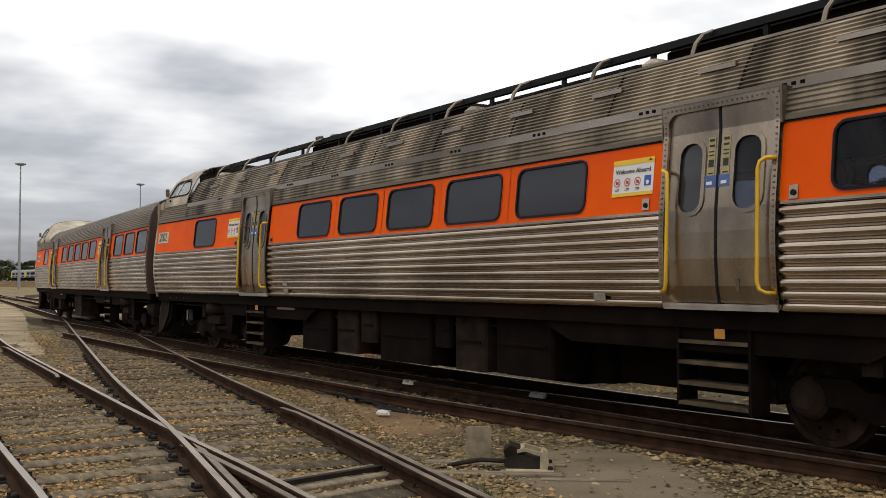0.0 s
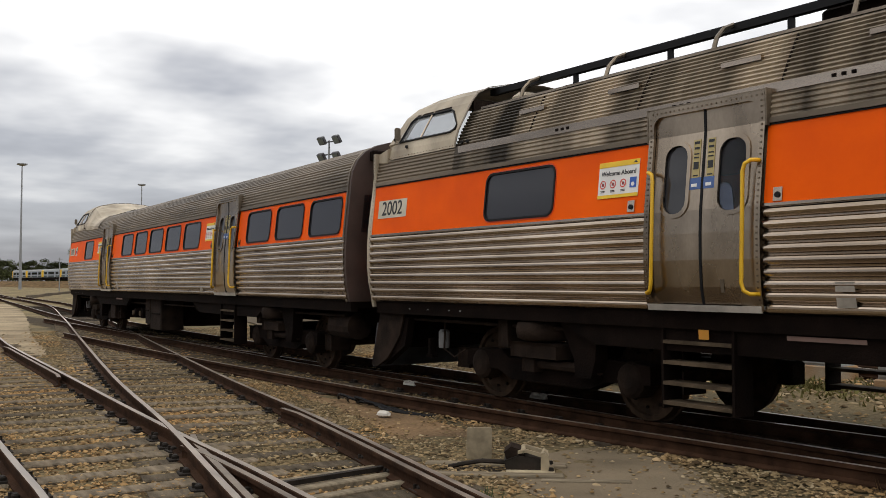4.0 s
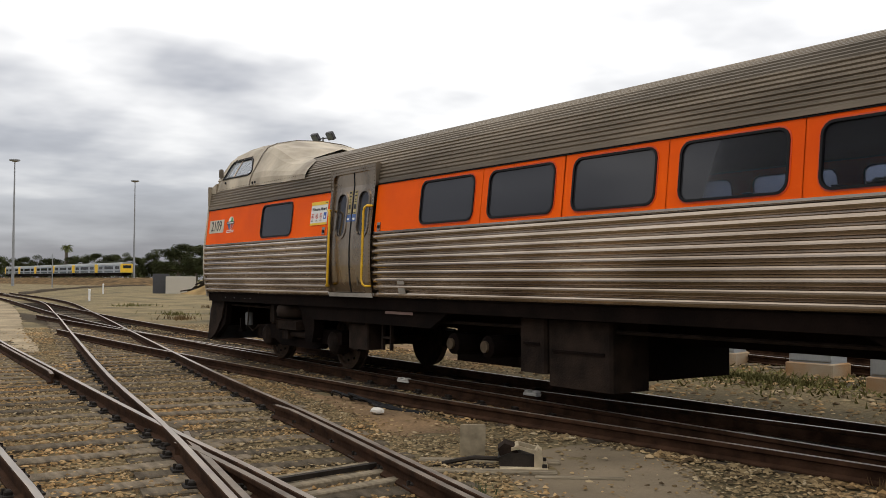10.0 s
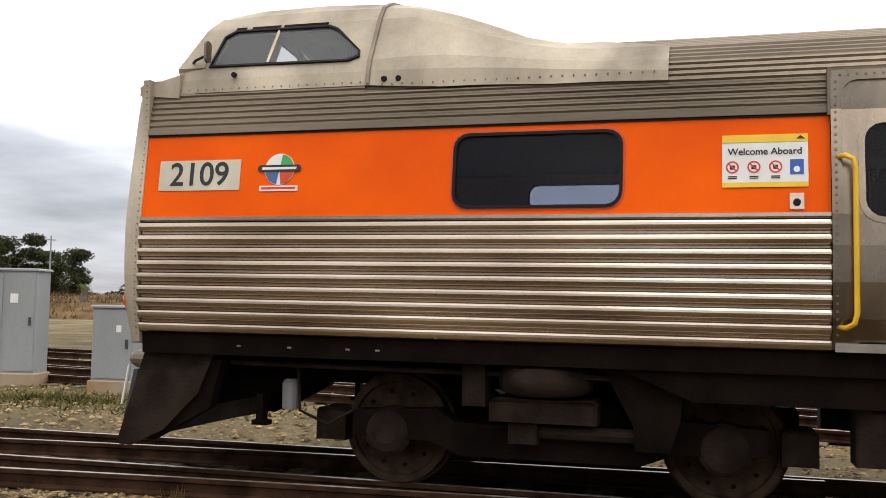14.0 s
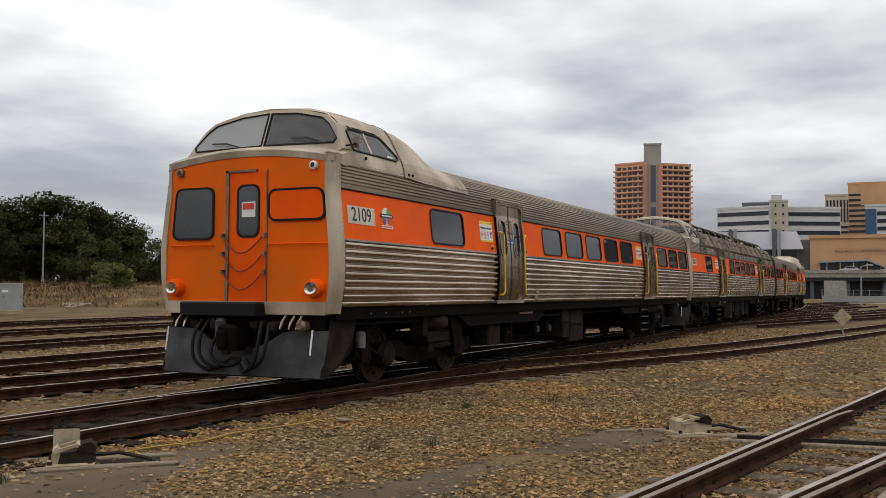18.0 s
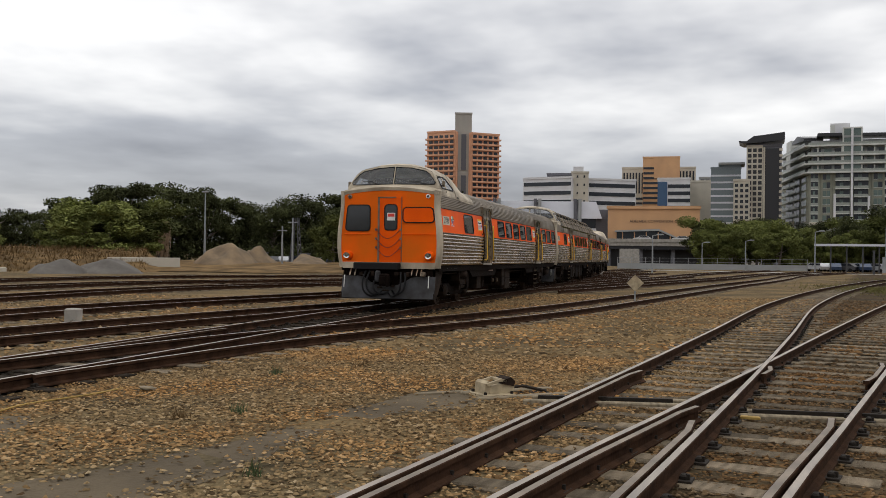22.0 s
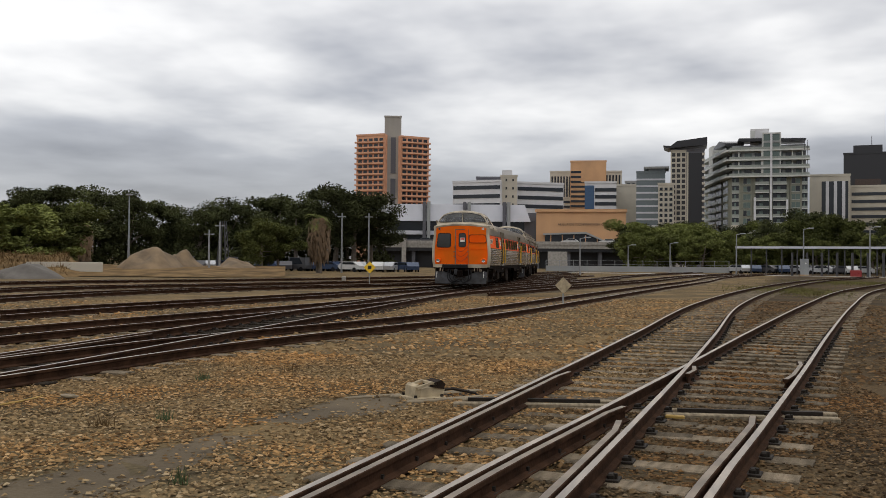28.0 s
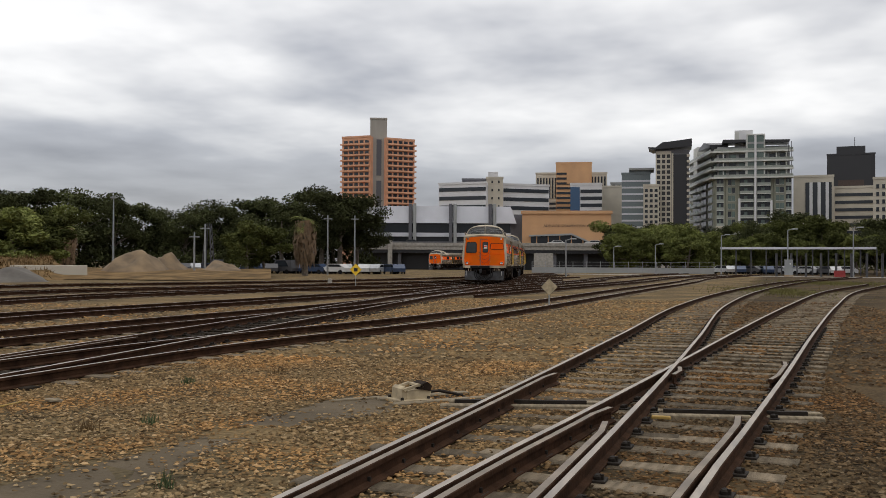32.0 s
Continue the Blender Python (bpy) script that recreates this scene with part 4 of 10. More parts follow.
def cab_end(car, number, full_dome):
    fr = Shape()
    # side cheeks of the moulded frame
    for s in (-1, 1):
        cheek_rows = []
        for k in range(13):
            z = 1.14 + 2.22 * k / 12
            e = abs((z - 2.2) / 1.1)
            o, f = 1.512 - 0.055 * e ** 5, 0.02 * e
            c = 0.05 + 0.05 * e ** 4
            cheek_rows.append([(0.17, s * 1.36, z), (0.17, s * 1.512, z), (0.10, s * (1.512 - 0.01 * e), z), (0.045 + f, s * (o - c * 0.25), z), (0.01 + f, s * (o - c * 0.7), z), (-0.012 + f, s * (o - c * 1.3), z),
                               (-0.015 + f, s * 1.36, z)])
        fr.loft(cheek_rows, closed=True, caps=True)
    fr.prism([(0.0, 1.12), (0.17, 1.12), (0.17, 1.30), (-0.02, 1.30)], "y", -1.37, 1.37)
    top = []
    for k in range(13):
        y = -1.37 + 2.74 * k / 12
        zc = 3.33 + 0.13 * (1 - (y / 1.37) ** 2)
        top.append([(0.0, y, zc - 0.09), (-0.02, y, zc + 0.0), (0.05, y, zc + 0.05), (0.24, y, zc + 0.05), (0.24, y, zc - 0.09)])
    fr.loft(top, closed=True, caps=True)
    # shelf below the windscreen
    sh = []
    for k in range(13):
        y = -1.46 + 2.92 * k / 12
        e = max(0.0, 1 - abs(y / 1.46) ** 4)
        sh.append([(0.04, y, 3.24 + 0.10 * e), (0.06, y, 3.31 + 0.13 * e), (0.42, y, 3.40 + 0.17 * e), (0.42, y, 3.2)])
    fr.loft(sh, closed=True, caps=True)
    frame_ob = part("cab_frame", fr, CREAM, car, "cream moulded cab frame, riveted and stained")
    riv = Shape()
    for k in range(40):
        z = 1.2 + k * 0.054
        for s in (-1, 1):
            riv.box(0.138, 0.149, s * 1.512, s * 1.517, z, z + 0.011)
    tagged(part("frame_rivet", riv, ROOF_STEEL, frame_ob), kind="stuff")
    arch = [(1.37 - 2.74 * k / 12, 3.28 + 0.13 * (1 - (1 - k / 6) ** 2)) for k in range(13)]
    face = Shape().prism([(-1.37, 1.29), (1.37, 1.29)] + arch, "x", 0.015, 0.06)
    fc = part("cab_face", face, ORANGE_FACE, car, "flat orange end face")
    # corridor door
    dr = Shape()
    for y0, y1, d in ((0.27, 0.32, 0.025), (-0.40, -0.385, 0.006)):
        dr.box(-d, 0.015, y0, y1, 1.3, 3.18, 0)
    dr.box(-0.025, 0.015, -0.22, 0.32, 3.15, 3.18)
    part("end_door_frame", dr, ROOF_STEEL, fc, "dark steel end door frame")
    part("end_door", Shape().box(0.0, 0.014, -0.375, 0.30, 1.3, 3.15), ORANGE, fc)

    def face_window(y0, y1, z0, z1, r, infill, name):
        o, i_ = rounded(y0 - 0.03, y1 + 0.03, z0 - 0.03, z1 + 0.03, r + 0.02), rounded(y0, y1, z0, z1, r)
        n = len(o)
        s = Shape()
        xa, xb = 0.014, -0.014
        s.add([(x, p[0], p[1]) for x in (xa, xb) for p in o] + [(x, p[0], p[1]) for x in (xa, xb) for p in i_],
              [q for k in range(n) for q in ((k, (k + 1) % n, n + (k + 1) % n, n + k), (n + k, n + (k + 1) % n, 3 * n + (k + 1) % n, 3 * n + k),
                                             (2 * n + k, 3 * n + k, 3 * n + (k + 1) % n, 2 * n + (k + 1) % n))])
        g = part(name, s, RUBBER, fc)
        part("end_pane", Shape().prism(i_, "x", -0.009, -0.003), infill, g)

    dark = plain("dark_end_glass", (0.03, 0.032, 0.034), 0.05, spec=1.0)
    face_window(0.58, 1.24, 2.22, 2.93, 0.09, dark, "end_window")
    face_window(-0.24, 0.10, 2.24, 2.94, 0.09, dark, "door_window")
    face_window(-1.32, -0.45, 2.46, 2.86, 0.1, ORANGE, "blanked_window")
    part("door_notice", Shape().box(-0.014, -0.010, -0.2, 0.04, 2.5, 2.72), WHITE, fc, "white and red notice")
    part("notice_print", Shape().box(-0.018, -0.0145, -0.18, 0.02, 2.61, 2.70), RED, fc)
    for y0, y1 in ((0.55, 1.26), (-1.36, -0.42)):
        part("grab_bar", Shape().tube([(0.015, y0, 2.10), (-0.03, y0 + 0.02, 2.11), (-0.03, y1 - 0.02, 2.11), (0.015, y1, 2.10)], 0.012, 6), ORANGE, fc)
    for k, z in enumerate((2.12, 1.86, 1.60)):
        pts = [(-0.03 - 0.05 * math.sin(math.pi * i / 8), 0.36 - 0.72 * i / 8, z + 0.12 - 0.26 * math.sin(math.pi * i / 8)) for i in range(9)]
        part("safety_chain", Shape().tube(pts, 0.011, 6), CHAIN, fc, "dark red sagging safety chain")
        for y in (0.37, -0.37):
            part("chain_eye", Shape().box(-0.05, 0.015, y - 0.02, y + 0.02, z + 0.09, z + 0.15), ROOF_STEEL, fc)
    for y in (1.18, -1.18):
        hl = part("headlight", Shape().lathe((-0.02, y, 1.49), "x", [(0.05, 0.135), (-0.02, 0.13), (-0.09, 0.115), (-0.10, 0.09)], 18), ORANGE, fc, "round headlight in an orange housing")
        part("lens", Shape().lathe((-0.128, y, 1.49), "x", [(0.02, 0.088), (-0.012, 0.084), (0.0, 0.05)], 16), LAMP_GLASS, hl)
        mk = part("marker_lamp", Shape().lathe((-0.02, y * 1.0, 3.19), "x", [(0.04, 0.062), (-0.01, 0.062), (-0.022, 0.045)], 16), WHITE if y < 0 else ROOF_STEEL, fc, "round marker lamp")
        part("marker_lens", Shape().lathe((-0.045, y, 3.19), "x", [(0.03, 0.040), (0.0, 0.034)], 12), BLACK, mk)
    # coupler head, hoses and plough
    buf = Shape().box(-0.22, 0.05, -0.38, 0.98, 1.10, 1.29, 0.02)
    part("buffer_beam", buf, RUBBER, car, "black rubber buffer beam")
    cp = Shape().box(-0.30, 0.3, -0.10, 0.10, 0.70, 0.92, 0.03)
    cp.box(-0.42, -0.28, -0.16, 0.14, 0.62, 0.98, 0.04).box(-0.46, -0.40, -0.05, 0.12, 0.68, 0.90, 0.02)
    # black backing box stands in for the shade behind the coupler
    part("coupler_mount", Shape().box(0.10, 0.40, -1.30, 1.30, 0.55, 1.12, 0.02), UNDER, car)
    part("coupler_valve", Shape().lathe((-0.18, 0.24, 0.90), "z", [(-0.16, 0.06), (-0.1, 0.09), (0.12, 0.09), (0.16, 0.05)], 12), PLOUGH, car)
    for y, z, w, h in ((-0.30, 0.98, 0.12, 0.1), (0.42, 0.98, 0.1, 0.14), (-0.62, 0.96, 0.08, 0.12), (0.75, 0.97, 0.12, 0.1), (-0.2, 0.62, 0.1, 0.06), (0.2, 0.58, 0.14, 0.05), (0.02, 0.50, 0.2, 0.04)):
        part("coupler_fitting", Shape().box(-0.16, 0.10, y - w / 2, y + w / 2, z - h / 2, z + h / 2, 0.01), UNDER_LIGHT, car)
    part("coupler", cp, UNDER, car, "automatic coupler head")
    for y, z0, drop in ((0.5, 1.05, 0.68), (0.62, 1.05, 0.72), (-0.42, 1.02, 0.7), (-0.55, 1.0, 0.62), (0.3, 0.9, 0.5)):
        sg = 1 if y > 0 else -1
        pts = [(-0.12, y, z0), (-0.26, y + 0.05 * sg, z0 - 0.25), (-0.30, y, z0 - drop * 0.8), (-0.24, y - 0.22 * sg, z0 - drop), (-0.1, y - 0.4 * sg, z0 - drop * 0.8)]
        part("brake_hose", Shape().tube([p for p in smooth_line(pts, 0.06)], 0.028, 6), RUBBER, car)
    for y in (-0.75, -0.9, -1.02, 1.1, 0.95):
        part("brake_tap", Shape().tube([(-0.02, y, 1.1), (-0.12, y, 1.0), (-0.16, y, 0.92)], [0.018, 0.024, 0.014], 7), DOOR_STEEL, car)
    part("jumper_socket", Shape().lathe((-0.08, -1.08, 0.97), "x", [(0.08, 0.07), (-0.05, 0.08), (-0.1, 0.05)], 12), ROOF_STEEL, car)
    for y in (-1.25, 1.28):
        part("guide_rod", Shape().tube([(-0.10, y, 0.92), (-0.16, y, 0.58)], 0.013, 6), WHITE, car)
    pl = Shape()
    n = 16
    rows = []
    for k in range(n + 1):
        y = -1.40 + 2.8 * k / n
        e = abs(y / 1.40)
        notch = max(0.0, 1 - (y / 0.75) ** 2)
        fx = 0.06 - 0.10 * (1 - e ** 3)
        tz = 0.90 - 0.30 * notch
        rows.append([(fx - 0.14 + 0.20 * (tz - 0.27), y, tz), (fx - 0.14, y, 0.27), (fx - 0.11, y, 0.25), (fx - 0.10 + 0.20 * (tz - 0.27), y, tz)])
    pl.loft(rows, closed=True, caps=True)
    plough = part("plough", pl, PLOUGH, car, "scraped grey obstacle deflector")
    for s in (-1, 1):
        part("plough_side", Shape().prism([(0.15, 1.06), (0.80, 1.06), (0.66, 0.72), (0.34, 0.40), (0.04, 0.26), (-0.10, 0.27)], "y", s * 1.37, s * 1.40), UNDER_LIGHT, plough)
        part("plough_brace", Shape().prism([(0.75, 1.0), (0.85, 1.0), (0.75, 0.6), (0.2, 0.30), (0.1, 0.35), (0.6, 0.66)], "y", s * 1.25, s * 1.36), UNDER, plough)

    # dome over the cab: sections along the car, open where the side windows are
    low = [(1.455, 3.24), (1.432, 3.36), (1.40, 3.46), (1.18, 3.86)]
    secs = [dome_section(0.62, low + [(1.08, 3.97), (0.92, 4.045), (0.5, 4.135), (0.0, 4.17)]),
            dome_section(0.9, low + [(1.07, 3.99), (0.9, 4.09), (0.5, 4.19), (0.0, 4.225)]),
            dome_section(1.5, low + [(1.07, 4.0), (0.9, 4.10), (0.5, 4.205), (0.0, 4.235)]),
            dome_section(2.12, low + [(1.08, 3.985), (0.9, 4.075), (0.5, 4.165), (0.0, 4.195)])]
    if full_dome:
        secs += [dome_section(2.40, [(1.465, 3.22), (1.445, 3.36), (1.41, 3.47), (1.19, 3.86), (1.10, 3.96), (0.9, 4.03), (0.5, 4.09), (0.0, 4.115)]),
                 dome_section(2.75, [(1.47, 3.20), (1.45, 3.35), (1.41, 3.47), (1.23, 3.76), (1.14, 3.87), (0.9, 3.93), (0.5, 3.98), (0.0, 4.0)]),
                 dome_section(3.05, [(1.47, 3.20), (1.45, 3.34), (1.405, 3.44), (1.26, 3.65), (1.16, 3.76), (0.85, 3.83), (0.5, 3.91), (0.0, 3.94)]),
                 dome_section(3.35, [(1.47, 3.19), (1.45, 3.32), (1.40, 3.41), (1.27, 3.56), (1.16, 3.64), (0.8, 3.72), (0.45, 3.79), (0.0, 3.82)]),
                 dome_section(3.62, [(1.475, 3.18), (1.45, 3.30), (1.395, 3.38), (1.265, 3.51), (1.13, 3.58), (0.78, 3.68), (0.43, 3.74), (0.0, 3.76)]),
                 dome_section(3.95, [(1.475, 3.18), (1.45, 3.28), (1.39, 3.36), (1.255, 3.49), (1.05, 3.60), (0.77, 3.68), (0.42, 3.735), (0.0, 3.75)]),
                 dome_section(4.47, [(1.475, 3.17), (1.455, 3.25), (1.395, 3.345), (1.255, 3.49), (1.04, 3.60), (0.77, 3.673), (0.42, 3.718), (0.0, 3.732)])]
    dm = Shape()
    for i in range(len(secs) - 1):
        for k in range(14):
            inner = min(k, 13 - k)
            end = 99 if i < 6 else 12 - i
            # the tail narrows to a strip along each side of the roof
            if inner == end:
                a, b = (k, k + 1) if k < 7 else (k + 1, k)
                dm.add([secs[i][a], secs[i][b], secs[i + 1][a]], [(0, 1, 2)])
            elif inner < end and not (i < 3 and k in (2, 11)):
                dm.add([secs[i][k], secs[i][k + 1], secs[i + 1][k + 1], secs[i + 1][k]], [(0, 1, 2, 3)])

    def scr(y, z, out=0.0):
        return (0.62 - (4.13 - z) * 0.38 - out, y, z + out * 0.3)

    def cheek(x, z, s, out=0.0):
        return (x, s * (1.40 - 0.55 * (z - 3.46) + out), z + out * 0.4)

    edge = [(0.0, 3.46), (1.37, 3.44), (1.40, 3.47), (1.18, 3.86), (1.02, 4.0), (0.5, 4.135), (0.0, 4.17)]
    screen = [(0.03, 3.585), (1.23, 3.56), (1.27, 3.63), (1.08, 3.86), (0.95, 3.955), (0.5, 4.055), (0.03, 4.085)]
    side = [(0.68, 3.475), (1.92, 3.465), (2.01, 3.50), (2.0, 3.56), (1.76, 3.775), (1.68, 3.81), (0.82, 3.815), (0.73, 3.76)]
    rim = [(0.62, 3.46), (1.92, 3.46), (2.12, 3.46), (2.12, 3.56), (2.12, 3.86), (1.68, 3.86), (0.82, 3.86), (0.62, 3.86)]
    for s in (-1, 1):
        n = len(edge)
        dm.add([scr(s * y, z) for y, z in edge] + [scr(s * y, z) for y, z in screen] + [(0.62, s * y, z) for y, z in edge] + [scr(s * y, z, -0.05) for y, z in screen],
               [q for i in range(n) for q in ((i, (i + 1) % n, n + (i + 1) % n, n + i), (n + i, n + (i + 1) % n, 3 * n + (i + 1) % n, 3 * n + i))]
               + [(i, i + 1, 2 * n + i + 1, 2 * n + i) for i in range(1, n - 1)])
        n = len(side)
        dm.add([cheek(x, z, s) for x, z in rim] + [cheek(x, z, s) for x, z in side] + [cheek(x, z, s, -0.05) for x, z in side],
               [q for i in range(n) for q in ((i, (i + 1) % n, n + (i + 1) % n, n + i), (n + i, n + (i + 1) % n, 2 * n + (i + 1) % n, 2 * n + i))])
        dm.add([(0.62, s * 1.455, 3.24), (0.62, s * 1.432, 3.36), (0.62, s * 1.40, 3.46), (0.37, s * 1.37, 3.45), (0.37, s * 1.40, 3.36), (0.37, s * 1.43, 3.24)], [(0, 1, 4, 5), (1, 2, 3, 4)])
    dm.add([(0.37, -1.43, 3.24), (0.37, -1.40, 3.36), (0.37, -1.37, 3.46), (0.37, 1.37, 3.46), (0.37, 1.40, 3.36), (0.37, 1.43, 3.24)], [(0, 1, 4, 5), (1, 2, 3, 4)])
    dome = part("cab_dome", dm, CREAM, car, "raised cream driver's cab, weather stained")
    seam = Shape()
    seam.loft([[(2.10, y * 1.006, z + 0.004) for x, y, z in secs[3]], [(2.10, y * 1.010, z + 0.012) for x, y, z in secs[3]],
               [(2.135, y * 1.010, z + 0.012) for x, y, z in secs[3]], [(2.135, y * 1.006, z + 0.002) for x, y, z in secs[3]]])
    part("dome_seam", seam, ROOF_STEEL, dome, "dark riveted seam")
    studs = Shape()
    for k in range(24):
        x = 0.28 + 0.077 * k
        for s in (-1, 1):
            studs.box(x, x + 0.010, min(s * 1.452, s * 1.459), max(s * 1.452, s * 1.459), 3.262, 3.272)
    if full_dome:
        for k in range(26):
            x = 2.24 + 0.085 * k
            for s in (-1, 1):
                studs.box(x, x + 0.010, min(s * 1.462, s * 1.472), max(s * 1.462, s * 1.472), 3.235, 3.245)
    tagged(part("dome_rivet", studs, ROOF_STEEL, dome), kind="stuff")

    def gasket(pts, put, w, name):
        """A rubber ring round an opening, w wide."""
        n = len(pts)
        c = (sum(p[0] for p in pts) / n, sum(p[1] for p in pts) / n)

        def grown(d):
            res = []
            for p in pts:
                v = Vector((p[0] - c[0], p[1] - c[1]))
                res.append((p[0] + v.x / abs(v.x or 1) * d * min(1, abs(v.x) * 3), p[1] + v.y / abs(v.y or 1) * d * min(1, abs(v.y) * 6)))
            return res
        o, i_ = grown(w), grown(-w * 0.4)
        vs = [put(*p, 0.0) for p in o] + [put(*p, 0.02) for p in o] + [put(*p, 0.02) for p in i_] + [put(*p, -0.02) for p in i_]
        fs = []
        for i in range(n):
            j = (i + 1) % n
            fs += [(i, j, n + j, n + i), (n + i, n + j, 2 * n + j, 2 * n + i), (2 * n + i, 2 * n + j, 3 * n + j, 3 * n + i)]
        return part(name, Shape().add(vs, fs), RUBBER, dome)

    for s in (-1, 1):
        gk = gasket([(s * y, z) for y, z in screen], scr, 0.010, "windscreen_gasket")
        pn = part("windscreen", Shape().add([scr(s * y, z, 0.002) for y, z in screen], [tuple(range(len(screen)))]), CLEAR, gk, "pale tinted windscreen")
        pn.visible_shadow = False
        wy = s * 0.72 - 0.2
        part("wiper", Shape().tube([scr(wy - 0.10, 3.58, 0.03), scr(wy + 0.14, 3.64, 0.05), scr(wy + 0.42, 3.66, 0.03)], [0.008, 0.014, 0.010], 5), BLACK, dome)
        gk2 = gasket(side, lambda x, z, out: cheek(x, z, s, out), 0.012, "side_gasket")
        pn = part("side_glass", Shape().add([cheek(x, z, s, 0.002) for x, z in side], [tuple(range(len(side)))]), CLEAR, gk2, "tinted cab side window")
        pn.visible_shadow = False
        part("window_bar", Shape().tube([cheek(1.20, 3.48, s, 0.006), cheek(1.22, 3.81, s, 0.006)], 0.014, 6), STEEL, gk2)
        mir = part("mirror", Shape().prism(rounded(min(s * 1.40, s * 1.49), max(s * 1.40, s * 1.49), 3.50, 3.68, 0.03), "x", 0.66, 0.68), ROOF_STEEL, dome, "folding side mirror")
        part("mirror_arm", Shape().tube([(0.50, s * 1.38, 3.52), (0.54, s * 1.42, 3.53), (0.66, s * 1.45, 3.56)], 0.012, 6), RUBBER, mir)
        for k in range(3):
            part("vent_cap", Shape().lathe((2.26 + 0.12 * k if k < 2 else 0.93, s * 1.458, 3.285 if k < 2 else 3.38), "y", [(-0.01, 0.026), (0.012, 0.022)] if s > 0 else [(0.01, 0.026), (-0.012, 0.022)], 8), RUBBER, dome)
        # operator lettering reduced to bars
        for x0, x1 in ((0.80, 0.90), (0.95, 1.22), (1.25, 1.66)):
            part("name_bar", Shape().add([cheek(x, z, s, 0.006) for x, z in ((x0, 3.838), (x1, 3.838), (x1, 3.862), (x0, 3.862))], [(0, 1, 2, 3)]), UNDER_LIGHT, dome)
    part("cab_back", Shape().box(2.06, 2.10, -1.15, 1.15, 3.23, 3.9), UNDER_LIGHT, dome)
    part("desk", Shape().box(0.5, 0.85, -1.2, 1.2, 3.23, 3.52, 0.04), UNDER_LIGHT, dome)
    part("driver_seat", Shape().box(1.35, 1.75, -0.9, -0.45, 3.23, 3.45, 0.05).box(1.68, 1.80, -0.9, -0.45, 3.4, 3.78, 0.04), SEAT, dome)
    part("cab_floor", Shape().box(0.3, 2.1, -1.40, 1.40, 3.18, 3.23), INTERIOR, dome)


PLATE_CREAM = plain("aged_cream_plate", (0.60, 0.55, 0.44), 0.6)


FLAP_STEEL = material("pale_flap_steel", (0.40, 0.365, 0.315), 0.5, 0.4, var=0.2, scale=6)


STRIP_PALE = plain("faded_red_strip", (0.22, 0.14, 0.115), 0.6)


def number_plate(car, number, sgn):
    x0, x1 = 0.31, 1.06
    p = part("number_plate", plate(x0, x1, 2.40, 2.655, sgn, 0.003), PLATE_CREAM, car, "cream plate with black numbers")
    if not number:
        return
    part("number_lettering", text_mesh(number, 0.275, BLACK, bold=0.003), None, p, at=side_pose((x0 + x1) / 2, 2.527, sgn, 0.009))


def route_badge(car, sgn):
    cx, cz = 1.41, 2.565
    y = sgn * (HALF + 0.004)
    b = part("route_badge", Shape().lathe((cx, y, cz), "y", [(-0.003, 0.13), (0.003, 0.13)], 24), WHITE, car, "round coloured operator badge")
    for k, m in enumerate((SIGN_GREEN, WHITE, STICKER_BLUE, ORANGE_DARK)):
        w = Shape()
        pts = [(cx, cz)] + [(cx + 0.125 * math.cos(radians(90 * k + 8 + a)), cz + 0.125 * math.sin(radians(90 * k + 8 + a))) for a in range(0, 80, 12)]
        w.prism(pts, "y", sgn * (HALF + 0.008), sgn * (HALF + 0.010))
        part("badge_wedge", w, m, b)
    part("badge_bar", Shape().prism(rounded(cx - 0.19, cx + 0.19, cz - 0.022, cz + 0.035, 0.025), "y", sgn * (HALF + 0.011), sgn * (HALF + 0.013)), BLACK, b)
    part("badge_lettering", Shape().box(cx - 0.15, cx + 0.15, sgn * (HALF + 0.0132), sgn * (HALF + 0.0142), cz - 0.003, cz + 0.017), WHITE, b)
    part("ticket_strip", plate(cx - 0.17, cx + 0.17, 2.385, 2.43, sgn, 0.004), WHITE, b)
    part("ticket_lettering", plate(cx - 0.15, cx + 0.15, 2.40, 2.418, sgn, 0.0085, 0.001), RED, b)


